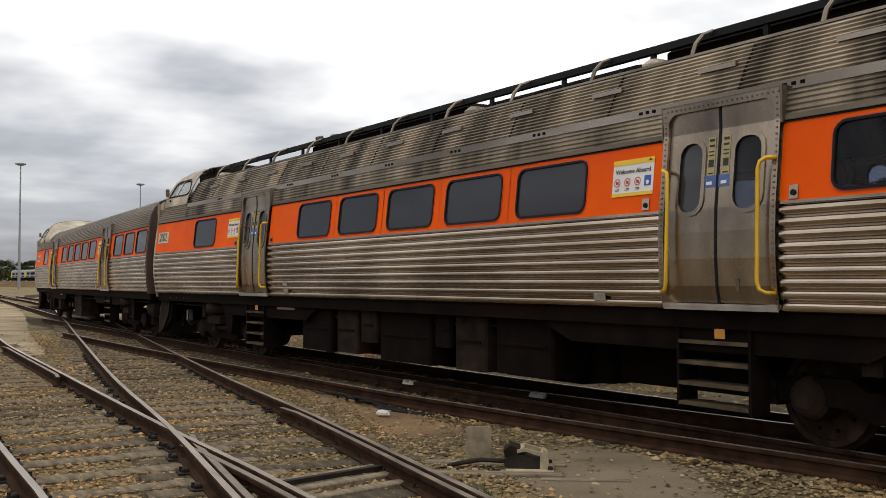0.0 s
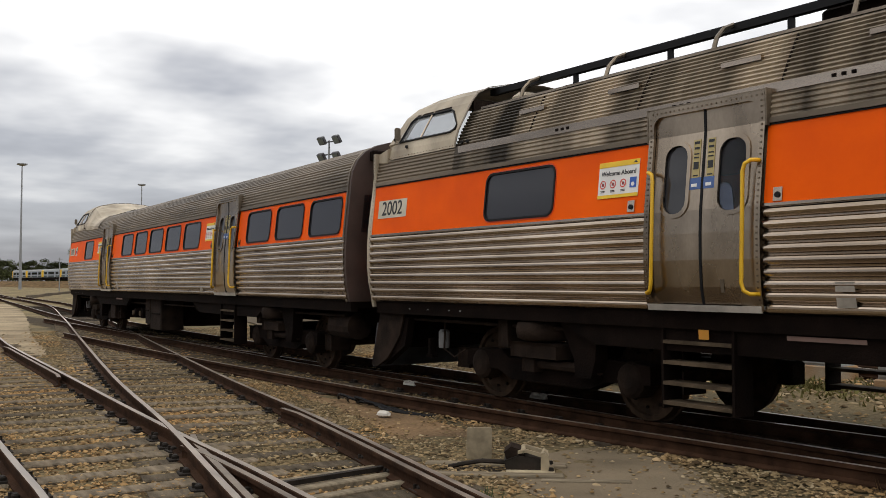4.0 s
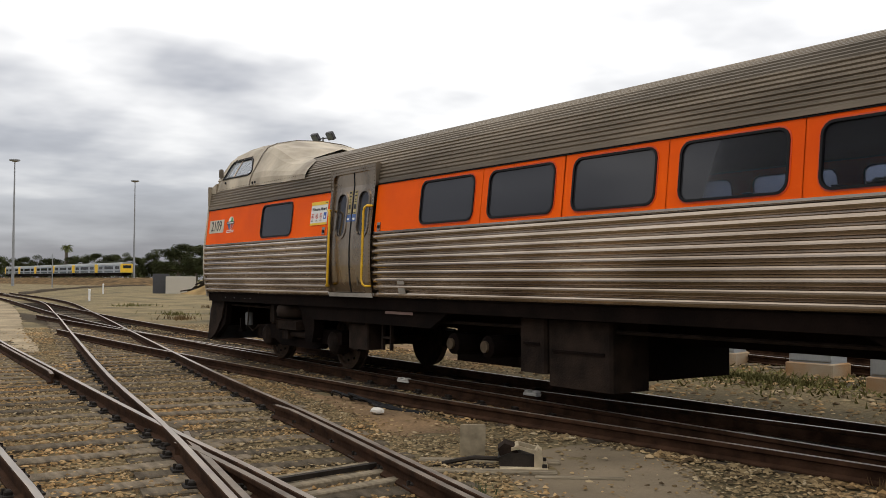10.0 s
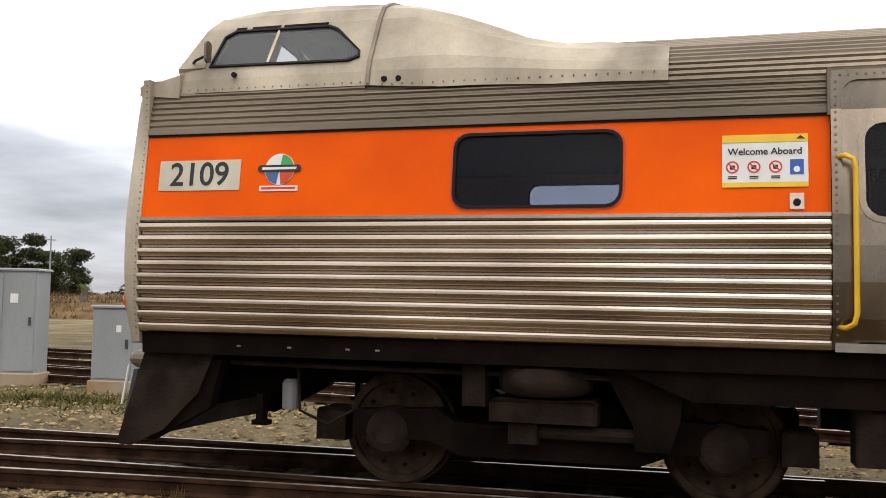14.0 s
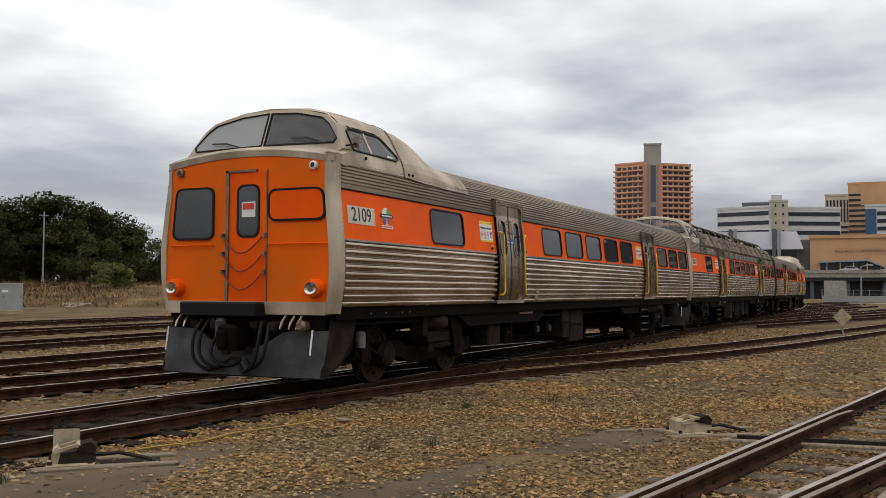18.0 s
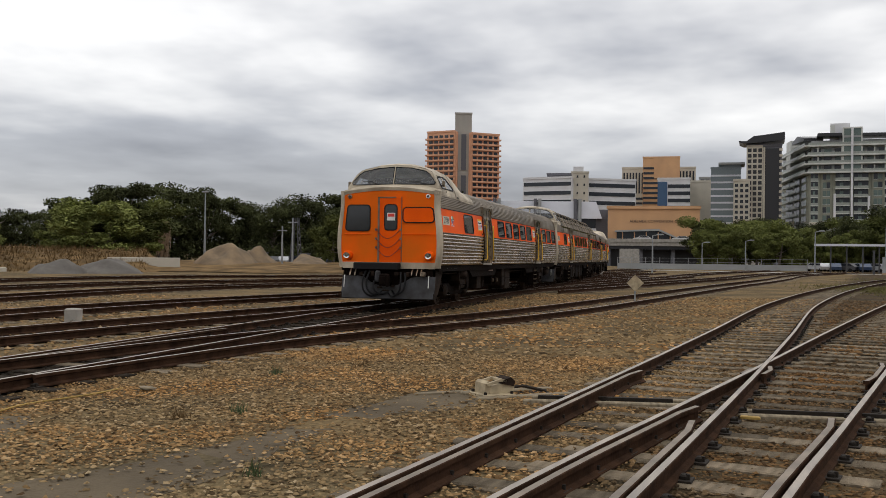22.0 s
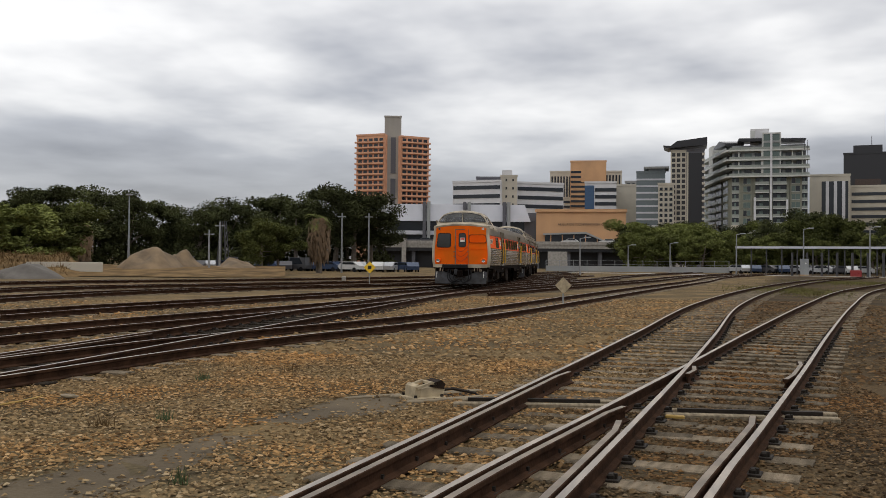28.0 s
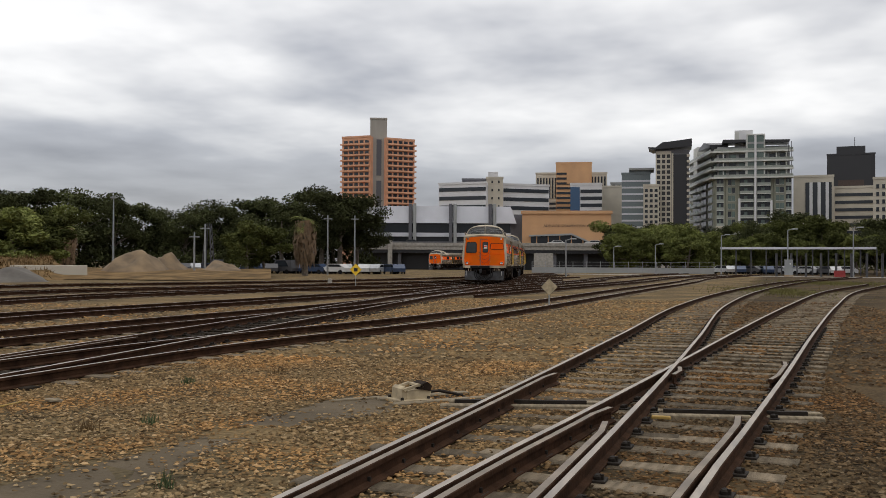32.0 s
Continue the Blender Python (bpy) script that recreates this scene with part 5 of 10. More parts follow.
def railcar(number, power, badge):
    """A railcar with its cab at x = 0."""
    label = ("stainless steel diesel railcar with orange band, sooty roof and roof rails" if power
             else "stainless steel railcar trailer with an orange band and cream cab")
    car = thing("railcar", label, "railcar", group="railcars of the train")
    for s in (-1, 1):
        for x0, x1 in SPANS:
            part("ribbed_panel", swept(ribs(BODY_Z, WAIST - 0.012, 9, 0.042, HALF - 0.014), x0, x1, s, 0.05), STEEL, car, "corrugated stainless steel side panel")
            cap = Shape().box(x0, x1, s * (HALF - 0.05), s * (HALF + 0.020), WAIST - 0.014, WAIST + 0.012)
            part("waist_rail", cap, STEEL, car)
            ws = [w for w in WINDOWS if x0 < w[0] < x1]
            cuts = [x0] + [(a[1] + b[0]) / 2 for a, b in zip(ws, ws[1:])] + [x1]
            if len(ws) == 1:
                cuts = [x0, x1]
            for (wa, wb), c0, c1 in zip(ws, cuts, cuts[1:]):
                g0, g1 = max(c0, wa - 0.16), min(c1, wb + 0.16)
                band = Shape()
                holed(band, (g0, g1, WAIST, BAND_TOP), rounded(wa - 0.02, wb + 0.02, 2.235, 2.805, 0.12), s * (HALF - 0.03), s * HALF)
                if g0 - c0 > 0.01:
                    band.box(c0, g0, min(s * (HALF - 0.03), s * HALF), max(s * (HALF - 0.03), s * HALF), WAIST, BAND_TOP)
                if c1 - g1 > 0.01:
                    band.box(g1, c1, min(s * (HALF - 0.03), s * HALF), max(s * (HALF - 0.03), s * HALF), WAIST, BAND_TOP)
                part("orange_band", band, ORANGE, car, "orange painted window band")
            part("cant_rail", Shape().box(x0, x1, s * (HALF - 0.04), s * (HALF + 0.024), BAND_TOP - 0.018, BAND_TOP + 0.03), ROOF_STEEL, car)
            # black strip put in as the shadow below the cant rail
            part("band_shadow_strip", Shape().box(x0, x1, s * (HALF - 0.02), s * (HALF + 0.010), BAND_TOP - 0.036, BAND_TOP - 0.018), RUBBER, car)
        for wa, wb in WINDOWS:
            car_window(car, wa, wb, s)
        for d0, d1 in DOORS:
            car_door(car, d0, d1, s)
            welcome_sign(car, d0 - 0.72, s)
            b2 = part("door_button", plate(d1 + 0.10, d1 + 0.19, 2.19, 2.31, s, 0.003, 0.01), STEEL, car)
            part("button", Shape().lathe((d1 + 0.145, s * (HALF + 0.016), 2.245), "y", [(-0.008, 0.026), (0.008, 0.026)], 10), RUBBER, b2)
        number_plate(car, number, s)
        if badge:
            route_badge(car, s)
        for x, z in ((7.62, 1.46), (7.62, 1.33), (15.55, 1.33)):
            part("filler_flap", plate(x, x + 0.17, z - 0.04, z + 0.04, s, 0.020, 0.008), FLAP_STEEL, car)
    # roof
    if power:
        low, high = fluted(TALL_LOW, 0.05, 0.014), fluted(TALL_HIGH, 0.048, 0.020)
        for s in (-1, 1):
            prof = low + [(1.465, 3.135), (1.455, 3.245)] + high + [(1.15, 3.74), (1.08, 3.75), (1.06, 3.70)]
            part("roof_side", swept(prof, 2.10, 22.76, s, 0.05), SOOT_STEEL, car, "corrugated roof side blackened by exhaust")
            part("roof_side", swept(fluted(TALL_LOW + [(1.43, 3.26)], 0.05, 0.012), 0.17, 2.10, s, 0.05), ROOF_STEEL, car)
            part("roof_strip", Shape().box(2.2, 22.7, min(s * 1.44, s * 1.478), max(s * 1.44, s * 1.478), 3.15, 3.235), STEEL, car, "pale flat strip along the roof side")
            for k in range(11):
                x = 3.6 + 1.72 * k
                part("roof_seam", Shape().tube([(x, s * (y + 0.008), z) for y, z in TALL_HIGH], 0.014, 5), UNDER, car)
                for j in range(3):
                    part("strip_bolt", Shape().box(x + 0.5 + 0.09 * j, x + 0.54 + 0.09 * j, min(s * 1.47, s * 1.484), max(s * 1.47, s * 1.484), 3.18, 3.21), UNDER, car)
            part("roof_ledge", Shape().box(2.3, 22.7, min(s * 1.06, s * 1.18), max(s * 1.06, s * 1.18), 3.735, 3.762), DOOR_STEEL, car)
            rail = part("roof_rail", Shape().box(2.0, 22.3, min(s * 0.72, s * 0.80), max(s * 0.72, s * 0.80), 4.00, 4.08), RUBBER, car, "black roof guard rail")
            for k in range(13):
                x = 3.0 + 1.5 * k
                part("hoop", Shape().tube([(x, s * 1.10, 3.75), (x, s * 1.04, 3.90), (x, s * 0.93, 4.01), (x, s * 0.78, 4.07)], 0.024, 6), ROOF_STEEL, car, "curved roof hoop")
                part("rail_post", Shape().box(x + 0.62, x + 0.68, min(s * 0.74, s * 0.78), max(s * 0.74, s * 0.78), 3.70, 4.01), RUBBER, rail)
                part("roof_tab", Shape().box(x + 0.3, x + 0.75, min(s * 1.30, s * 1.35), max(s * 1.30, s * 1.35), 3.50, 3.545), STEEL, car)
        part("roof_deck", Shape().box(2.1, 22.74, -1.08, 1.08, 3.66, 3.70), UNDER, car)
        for x0, x1, h in ((3.2, 6.7, 3.93), (6.9, 12.1, 4.04), (12.35, 15.4, 3.97), (15.75, 21.8, 4.04)):
            part("radiator_box", Shape().box(x0, x1, -0.70, 0.70, 3.70, h, 0.05), UNDER, car, "sooty black roof radiator")
        for x in (2.6, 12.2, 15.6):
            part("roof_fairing", Shape().box(x, x + 0.25, -0.95, 0.95, 3.70, 3.92, 0.06), CREAM, car)
        cab_end(car, number, False)
    else:
        flute = fluted(ROOF_HALF, 0.052, 0.013)
        for s in (-1, 1):
            part("roof", swept(flute, 2.10, 22.78, s, 0.04), ROOF_STEEL, car, "grey corrugated steel roof")
            part("roof_side", swept(fluted(TALL_LOW + [(1.43, 3.26)], 0.052, 0.013), 0.17, 2.10, s, 0.05), ROOF_STEEL, car)
        cab_end(car, number, True)
    # plain end with its gangway
    outline = [(HALF, BODY_Z - 0.02), (HALF + 0.02, 2.9)] + ([(y + 0.02, z + 0.015) for y, z in ROOF_HALF[1:]] if not power else [(1.48, 3.15), (1.2, 3.72), (0.0, 3.76)])
    ol = [(y, z) for y, z in outline] + [(-y, z) for y, z in reversed(outline[:-1])]
    part("end_frame", Shape().prism(ol, "x", 22.76, 22.84), BROWN, car, "dark brown painted end wall")
    part("end_edge", Shape().prism([(y * 1.008, z) for y, z in ol], "x", 22.72, 22.765), ROOF_STEEL, car)
    gw = Shape()
    for k in range(3):
        gw.box(22.84 + 0.04 * k, 22.87 + 0.04 * k, -0.62 + 0.02 * (k % 2), 0.62 - 0.02 * (k % 2), 1.2, 3.28)
    part("gangway", gw, RUBBER, car, "folded black gangway bellows")
    for s in (-1, 1):
        part("end_window", Shape().box(22.835, 22.85, min(s * 0.78, s * 1.28), max(s * 0.78, s * 1.28), 2.25, 2.82), PANE, car)
    part("end_lamp_bar", Shape().box(22.83, 22.95, -1.2, -0.75, 3.35, 3.5, 0.02), UNDER, car)
    # inside: floor, seats
    inside = part("saloon_floor", Shape().box(0.3, 22.72, -1.42, 1.42, 1.24, 1.28), INTERIOR, car)
    part("ceiling_lining", Shape().box(0.3, 22.72, -1.05, 1.05, 3.30, 3.34), INTERIOR, car)
    seat = Shape().box(-0.22, 0.22, -0.5, 0.5, 1.28, 1.72, 0.05)
    seat.box(-0.06, 0.08, -0.46, 0.46, 1.70, 2.30, 0.05)
    sm = seat.mesh("seat", SEAT)
    for k in range(14):
        for s in (-1, 1):
            x = 7.7 + 0.92 * k
            if x < 16.0:
                part("seat", sm, None, inside, at=pose(x, s * 0.88, 0))
            x2 = 18.3 + 0.92 * k
            if x2 < 22.2:
                part("seat", sm, None, inside, at=pose(x2, s * 0.88, 0))
    # underframe
    for s in (-1, 1):
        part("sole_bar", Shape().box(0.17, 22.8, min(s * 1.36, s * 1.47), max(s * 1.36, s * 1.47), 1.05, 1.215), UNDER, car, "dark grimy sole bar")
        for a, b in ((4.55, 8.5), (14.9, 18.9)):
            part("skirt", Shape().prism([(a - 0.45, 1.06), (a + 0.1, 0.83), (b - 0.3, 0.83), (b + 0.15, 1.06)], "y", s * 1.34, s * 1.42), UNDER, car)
        for d0, d1 in (DOORS if power else DOORS[1:]):
            for z in (0.90, 0.70, 0.50, 0.31):
                part("step", Shape().box(d0 + 0.10, d0 + 0.92, min(s * 1.22, s * 1.47), max(s * 1.22, s * 1.47), z, z + 0.035), STEP_DUST, car, "dusty worn tread")
            for hx in (d0 + 0.07, d0 + 0.92):
                part("step_hanger", Shape().box(hx, hx + 0.03, min(s * 1.2, s * 1.46), max(s * 1.2, s * 1.46), 0.27, 1.05), UNDER, car)
            if power:
                part("step_label", plate(d0 + 0.55, d0 + 0.67, 0.96, 1.05, s, -0.03, 0.004), DOOR_AMBER, car, "small amber label")
        boxes = ((10.0, 10.48, 0.40), (10.52, 11.55, 0.28)) if not power else ((7.9, 9.0, 0.34), (9.2, 9.9, 0.36), (10.0, 10.5, 0.56), (10.6, 12.0, 0.33), (12.1, 12.5, 0.6), (12.6, 13.3, 0.34), (13.5, 14.6, 0.36))
        part("pipe_run", Shape().tube([(0.9, s * 1.28, 0.98), (5.0, s * 1.30, 0.96), (8.2, s * 1.25, 0.92), (14.6, s * 1.26, 0.94), (22.2, s * 1.28, 0.97)], 0.022, 6), UNDER_LIGHT, car)
        part("brake_cable", Shape().tube([(1.45, s * 1.15, 1.0), (1.5, s * 1.2, 0.6), (1.75, s * 1.2, 0.5), (1.95, s * 1.15, 0.62)], 0.014, 6), UNDER_LIGHT, car)
        part("drain_valve", Shape().box(1.10, 1.16, min(s * 1.1, s * 1.2), max(s * 1.1, s * 1.2), 0.46, 0.72).box(1.06, 1.20, min(s * 1.1, s * 1.2), max(s * 1.1, s * 1.2), 0.46, 0.50), UNDER, car)
        for a, b, z in boxes if s == (1 if not number else -1) else ():
            part("equipment_box", Shape().box(a, b, min(s * 0.75, s * 1.34), max(s * 0.75, s * 1.34), z, 1.06, 0.03), UNDER_LIGHT if a in (10.52, 9.2, 10.0, 12.6) else UNDER, car, "grimy underfloor equipment box")
            part("box_hinge", Shape().box(a + 0.1, b - 0.1, min(s * 1.34, s * 1.36), max(s * 1.34, s * 1.36), (z + 1.06) / 2, (z + 1.06) / 2 + 0.03), UNDER, car)
        if not power:
            tb = part("tool_box", Shape().box(5.75, 6.35, min(s * 1.0, s * 1.32), max(s * 1.0, s * 1.32), 0.42, 0.86, 0.02), UNDER_LIGHT, car, "dusty underfloor tool box")
            part("box_hinge", Shape().box(5.85, 6.25, min(s * 1.32, s * 1.335), max(s * 1.32, s * 1.335), 0.80, 0.82), UNDER, tb)
            for dx in (6.72, 6.95):
                part("hanger_bar", Shape().box(dx, dx + 0.03, min(s * 1.25, s * 1.3), max(s * 1.25, s * 1.3), 0.45, 0.88), UNDER_LIGHT, car)
            part("hanger_bar", Shape().box(6.72, 6.98, min(s * 1.25, s * 1.3), max(s * 1.25, s * 1.3), 0.62, 0.65), UNDER_LIGHT, car)
            for dx in (8.5, 9.25):
                part("drain_cap", Shape().lathe((dx, s * 1.29, 0.64), "y", [(-0.02, 0.075), (0.02, 0.075), (0.03, 0.05)], 12), STEP_DUST, car)
                part("air_reservoir", Shape().lathe((dx, s * 1.00, 0.64), "y", [(-0.28, 0.07), (-0.25, 0.14), (0.22, 0.15), (0.26, 0.12), (0.28, 0.05)], 14), UNDER, car)
        part("air_tank", Shape().lathe((10.4, s * 0.5, 0.72), "x", [(-0.9, 0.1), (-0.85, 0.2), (0.85, 0.2), (0.9, 0.1)], 14), UNDER_LIGHT, car)
        part("end_tank", Shape().lathe((21.95, s * 1.1, 0.80), "x", [(-0.42, 0.1), (-0.38, 0.21), (0.38, 0.21), (0.42, 0.1)], 14), UNDER_LIGHT, car)
        for x in (1.05, 1.5, 2.0, 2.25):
            part("under_mark", plate(x, x + 0.035, 1.12, 1.135, s, -0.03, 0.002), GREY_MARK, car)
        part("strip_plate", plate(7.06, 7.80, 0.995, 1.035, s, -0.06, 0.003), STRIP_PALE, car, "pale reddish name strip")
    if power:
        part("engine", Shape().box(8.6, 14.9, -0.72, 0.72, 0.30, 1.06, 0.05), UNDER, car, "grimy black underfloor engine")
        # added block: hides the lit ground so the gap under the car stays dark
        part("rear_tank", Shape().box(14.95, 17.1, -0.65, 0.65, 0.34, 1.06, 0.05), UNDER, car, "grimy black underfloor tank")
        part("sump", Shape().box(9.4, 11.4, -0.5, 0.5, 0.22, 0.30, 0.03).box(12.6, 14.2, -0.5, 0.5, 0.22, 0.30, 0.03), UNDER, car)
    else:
        # added block, keeps the space between the bogies in the dark
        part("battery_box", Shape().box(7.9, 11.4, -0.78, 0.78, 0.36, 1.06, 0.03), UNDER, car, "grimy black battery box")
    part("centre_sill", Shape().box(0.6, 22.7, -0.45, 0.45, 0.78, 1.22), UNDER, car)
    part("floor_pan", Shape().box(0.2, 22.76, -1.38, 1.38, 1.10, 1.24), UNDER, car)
    part("filter_bowl", Shape().lathe((1.38, -1.12, 0.72), "z", [(-0.12, 0.07), (-0.09, 0.075), (0.1, 0.075), (0.13, 0.05)], 12), GREY_MARK, car)
    bogie(car, 3.56)
    bogie(car, 19.14)
    wheels = [wheelset(car, x) for x in (2.24, 4.88, 17.82, 20.46)]
    return car, wheels


BULGE = [(1.0, 0.0), (1.22, 0.02), (1.45, 0.065), (1.7, 0.08), (1.95, 0.08), (2.165, 0.07), (2.9, -0.01), (3.2, 0.0)]
TALL_PARTS = ("door_frame", "door_leaf", "door_seal", "cab_face", "end_frame", "end_edge")


def bowed(car):
    """Gives the upright sides of a car their belly: fullest below the waist, leaning in above it."""
    zs, outs = zip(*BULGE)
    for ob in car.children_recursive:
        kind = ob.name.split(".")[0]
        if ob.type != "MESH" or kind in ("seat", "wheel", "axle", "wheel_bolt"):
            continue
        me = ob.data
        if kind in TALL_PARTS:
            bm = bmesh.new()
            bm.from_mesh(me)
            for z in zs[2:-1]:
                bmesh.ops.bisect_plane(bm, geom=bm.verts[:] + bm.edges[:] + bm.faces[:], plane_co=(0, 0, z), plane_no=(0, 0, 1))
            bm.to_mesh(me)
            bm.free()
        m = ob.matrix_basis
        back = m.inverted()
        for v in me.vertices:
            p = m @ v.co
            w = min(1.0, max(0.0, (abs(p.y) - 0.9) / 0.4)) * float(np.interp(p.z, zs, outs))
            if w:
                p.y += w if p.y > 0 else -w
                v.co = back @ p


CARS = [railcar("2109", False, True), railcar("2002", True, False), railcar("", False, False)]
for one, axles in CARS:
    bowed(one)

# ---- trees and scrub ----
LEAF = material("eucalypt_leaves", (0.052, 0.058, 0.024), 0.9, var=0.65, scale=0.6, per_object=0.35, spec=0.08)
LEAF_LIGHT = material("bush_leaves", (0.108, 0.120, 0.037), 0.9, var=0.5, scale=0.8, per_object=0.5, spec=0.08)
LEAF_DRY = material("dead_palm_fronds", (0.16, 0.105, 0.06), 0.9, var=0.3, scale=2)
BARK = material("grey_bark", (0.14, 0.115, 0.09), 0.9, var=0.35, scale=3, bump=0.5)
GRASS = material("dry_grass", (0.135, 0.088, 0.042), 0.95, var=0.5, scale=0.5, spec=0.05)


def polar(az, d):
    """Plan point at an azimuth (degrees, anticlockwise from y) and a distance from the camera."""
    return (-math.sin(radians(az)) * d, math.cos(radians(az)) * d)


def leaf_cloud(seed, lumps, per, size, flat=0.62):
    """Many small leaf blades gathered in uneven lumps of (x, y, z, radius)."""
    r = np.random.RandomState(seed)
    C = []
    for x, y, z, rad in lumps:
        d = r.normal(size=(per, 3))
        d /= np.linalg.norm(d, axis=1)[:, None]
        d *= (r.rand(per, 1) ** 0.45) * rad
        d[:, 2] *= flat
        C.append(d + (x, y, z))
    C = np.concatenate(C)
    n = len(C)
    a = r.normal(size=(n, 3))
    a /= np.linalg.norm(a, axis=1)[:, None]
    b = np.cross(a, r.normal(size=(n, 3)))
    b /= np.linalg.norm(b, axis=1)[:, None]
    s = size * (0.5 + r.rand(n, 1))
    V = np.stack([C - a * s, C + b * s * 0.42, C + a * s, C - b * s * 0.42], 1).reshape(-1, 3)
    F = np.arange(4 * n).reshape(-1, 4)
    return V, F


def tree_kind(seed, h, spread, lumps_n, per, size, tall=False, low=0.26, flat=0.62):
    """Meshes of one tree: tapered trunk with limbs, and a broken crown."""
    r = random.Random(seed)
    wood = Shape()
    lean = (r.uniform(-0.06, 0.06) * h, r.uniform(-0.06, 0.06) * h)
    base = h * (0.35 if not tall else 0.3)
    trunk = [(0, 0, -0.4), (lean[0] * 0.2, lean[1] * 0.2, base * 0.5), (lean[0] * 0.5, lean[1] * 0.5, base), (lean[0], lean[1], h * 0.7)]
    wood.tube(trunk, [0.030 * h, 0.024 * h, 0.018 * h, 0.007 * h], 8)
    lumps = []
    for k in range(lumps_n):
        a = 2 * math.pi * k / lumps_n * 2.4 + r.uniform(-0.4, 0.4)
        f = r.uniform(0.25, 1.0) ** 0.7
        z = h * (r.uniform(low, 0.92) if not tall else r.uniform(0.12, 0.95))
        rr = spread * f * (1.0 if not tall else (1.15 - z / h))
        x, y = lean[0] + rr * math.cos(a), lean[1] + rr * math.sin(a)
        lumps.append((x, y, z, h * r.uniform(0.08, 0.19)))
        if k % 3:
            continue
        wood.tube([(lean[0] * 0.5, lean[1] * 0.5, base * r.uniform(0.8, 1.3)), ((x + lean[0] * 0.5) * 0.55, (y + lean[1] * 0.5) * 0.55, (base + z) / 2), (x, y, z)],
                  [0.010 * h, 0.006 * h, 0.002 * h], 5)
    lumps.append((lean[0], lean[1], h * 0.86, h * 0.13))
    V, F = leaf_cloud(seed, lumps, per, size, flat)
    me = bpy.data.meshes.new("crown")
    me.from_pydata(V.tolist(), [], F.tolist())
    return wood.mesh("trunk", BARK), me


TREES = [tree_kind(s, 10, 3.3, 24, 520, 0.145, low=0.34, flat=0.66) for s in (11, 12, 13, 14)] + [tree_kind(s, 10, 1.7, 20, 480, 0.16, True) for s in (21, 22)]
BUSHES = [tree_kind(s, 10, 4.2, 17, 760, 0.20, flat=0.75) for s in (31, 32)]
for w, c in TREES:
    c.materials.append(LEAF)
for w, c in BUSHES:
    c.materials.append(LEAF_LIGHT)


def plant_tree(az, d, top, kind, turn, wide=1.0, z0=-0.2):
    """A tree at an azimuth and distance whose top shows at that height above the ground."""
    src = (TREES + BUSHES)[kind]
    x, y = polar(az, d)
    s = top / 10.0
    bush = kind >= len(TREES)
    t = thing("bush" if bush else "tree", "low spreading green bush in dry grass" if bush else ("tall dark narrow eucalypt" if kind in (4, 5) else "dark green eucalypt with a broken crown"),
              "bush" if bush else "tree", Matrix.Translation((x, y, z0)) @ Matrix.Rotation(radians(turn), 4, "Z"), group="bushes in the yard" if bush else "trees round the yard")
    for name, me in zip(("trunk", "crown"), src):
        o = part(name, me, None, t)
        o.matrix_basis = Matrix.Diagonal((s * wide, s * wide, s, 1))
    return t


rt = random.Random(77)


def tree_belt(az0, az1, n, d, dd, h, dh, kinds):
    for k in range(n):
        az = az0 + (az1 - az0) * (k + rt.uniform(0.15, 0.85)) / n
        plant_tree(az, d + rt.uniform(-dd, dd), h + rt.uniform(-dh, dh), rt.choice(kinds), rt.uniform(0, 360), rt.uniform(1.0, 1.45))


tree_belt(85, 70, 22, 450, 25, 11.6, 2.2, (0, 1, 2, 3))
tree_belt(72, 64, 8, 190, 30, 8.0, 1.2, (0, 1, 2, 3))
plant_tree(64.35, 150, 9.8, 0, 40, 1.15)
plant_tree(66.0, 150, 7.6, 2, 10, 1.3)
plant_tree(68.2, 146, 7.0, 1, 70, 1.4)
tree_belt(61, 44, 16, 170, 25, 9.5, 2.0, (0, 1, 2, 3))
tree_belt(46, 36, 9, 150, 20, 9.4, 1.4, (0, 1, 2, 3, 4))
tree_belt(33, 18, 22, 135, 18, 12.5, 3.6, (4, 5, 4, 5, 0))
tree_belt(20, -12, 22, 140, 18, 12.5, 2.0, (0, 1, 2, 3, 4))
tree_belt(-12, -30, 15, 140, 15, 11.5, 2.4, (0, 1, 2, 3))
tree_belt(-28, -57, 26, 150, 18, 9.6, 2.4, (0, 1, 2, 3))
for az, d, h, k, w in ((-58.4, 150, 11.8, 1, 1.5), (-59.6, 155, 11.2, 0, 1.3), (-61.2, 150, 11.7, 2, 1.0), (-62.4, 158, 10.4, 3, 1.4), (-56.2, 145, 8.6, 6, 1.3), (-57.4, 150, 9.2, 2, 1.2),
                       (-63.6, 160, 9.2, 0, 1.3), (-65.1, 150, 9.0, 1, 1.2), (-66.3, 155, 9.6, 3, 1.3), (-67.4, 160, 10.4, 0, 1.3), (-68.5, 158, 11.6, 2, 1.4), (-69.7, 156, 12.0, 1, 1.3),
                       (-70.6, 150, 10.6, 0, 1.2), (-72.9, 148, 12.2, 3, 1.3), (-74.0, 146, 12.0, 1, 1.3), (-75.0, 150, 10.6, 2, 1.1), (-73.6, 158, 10.8, 0, 1.3),
                       (-68.6, 112, 5.6, 6, 1.2), (-69.6, 114, 5.2, 7, 1.2), (-55.6, 108, 6.8, 7, 1.7), (-57.0, 112, 6.4, 6, 1.5), (-54.0, 120, 6.8, 6, 1.3), (-64.4, 165, 8.6, 2, 1.3), (-71.6, 160, 9.8, 3, 1.4)):
    plant_tree(az, d, h * 1.08, k, az * 37 % 360, w)
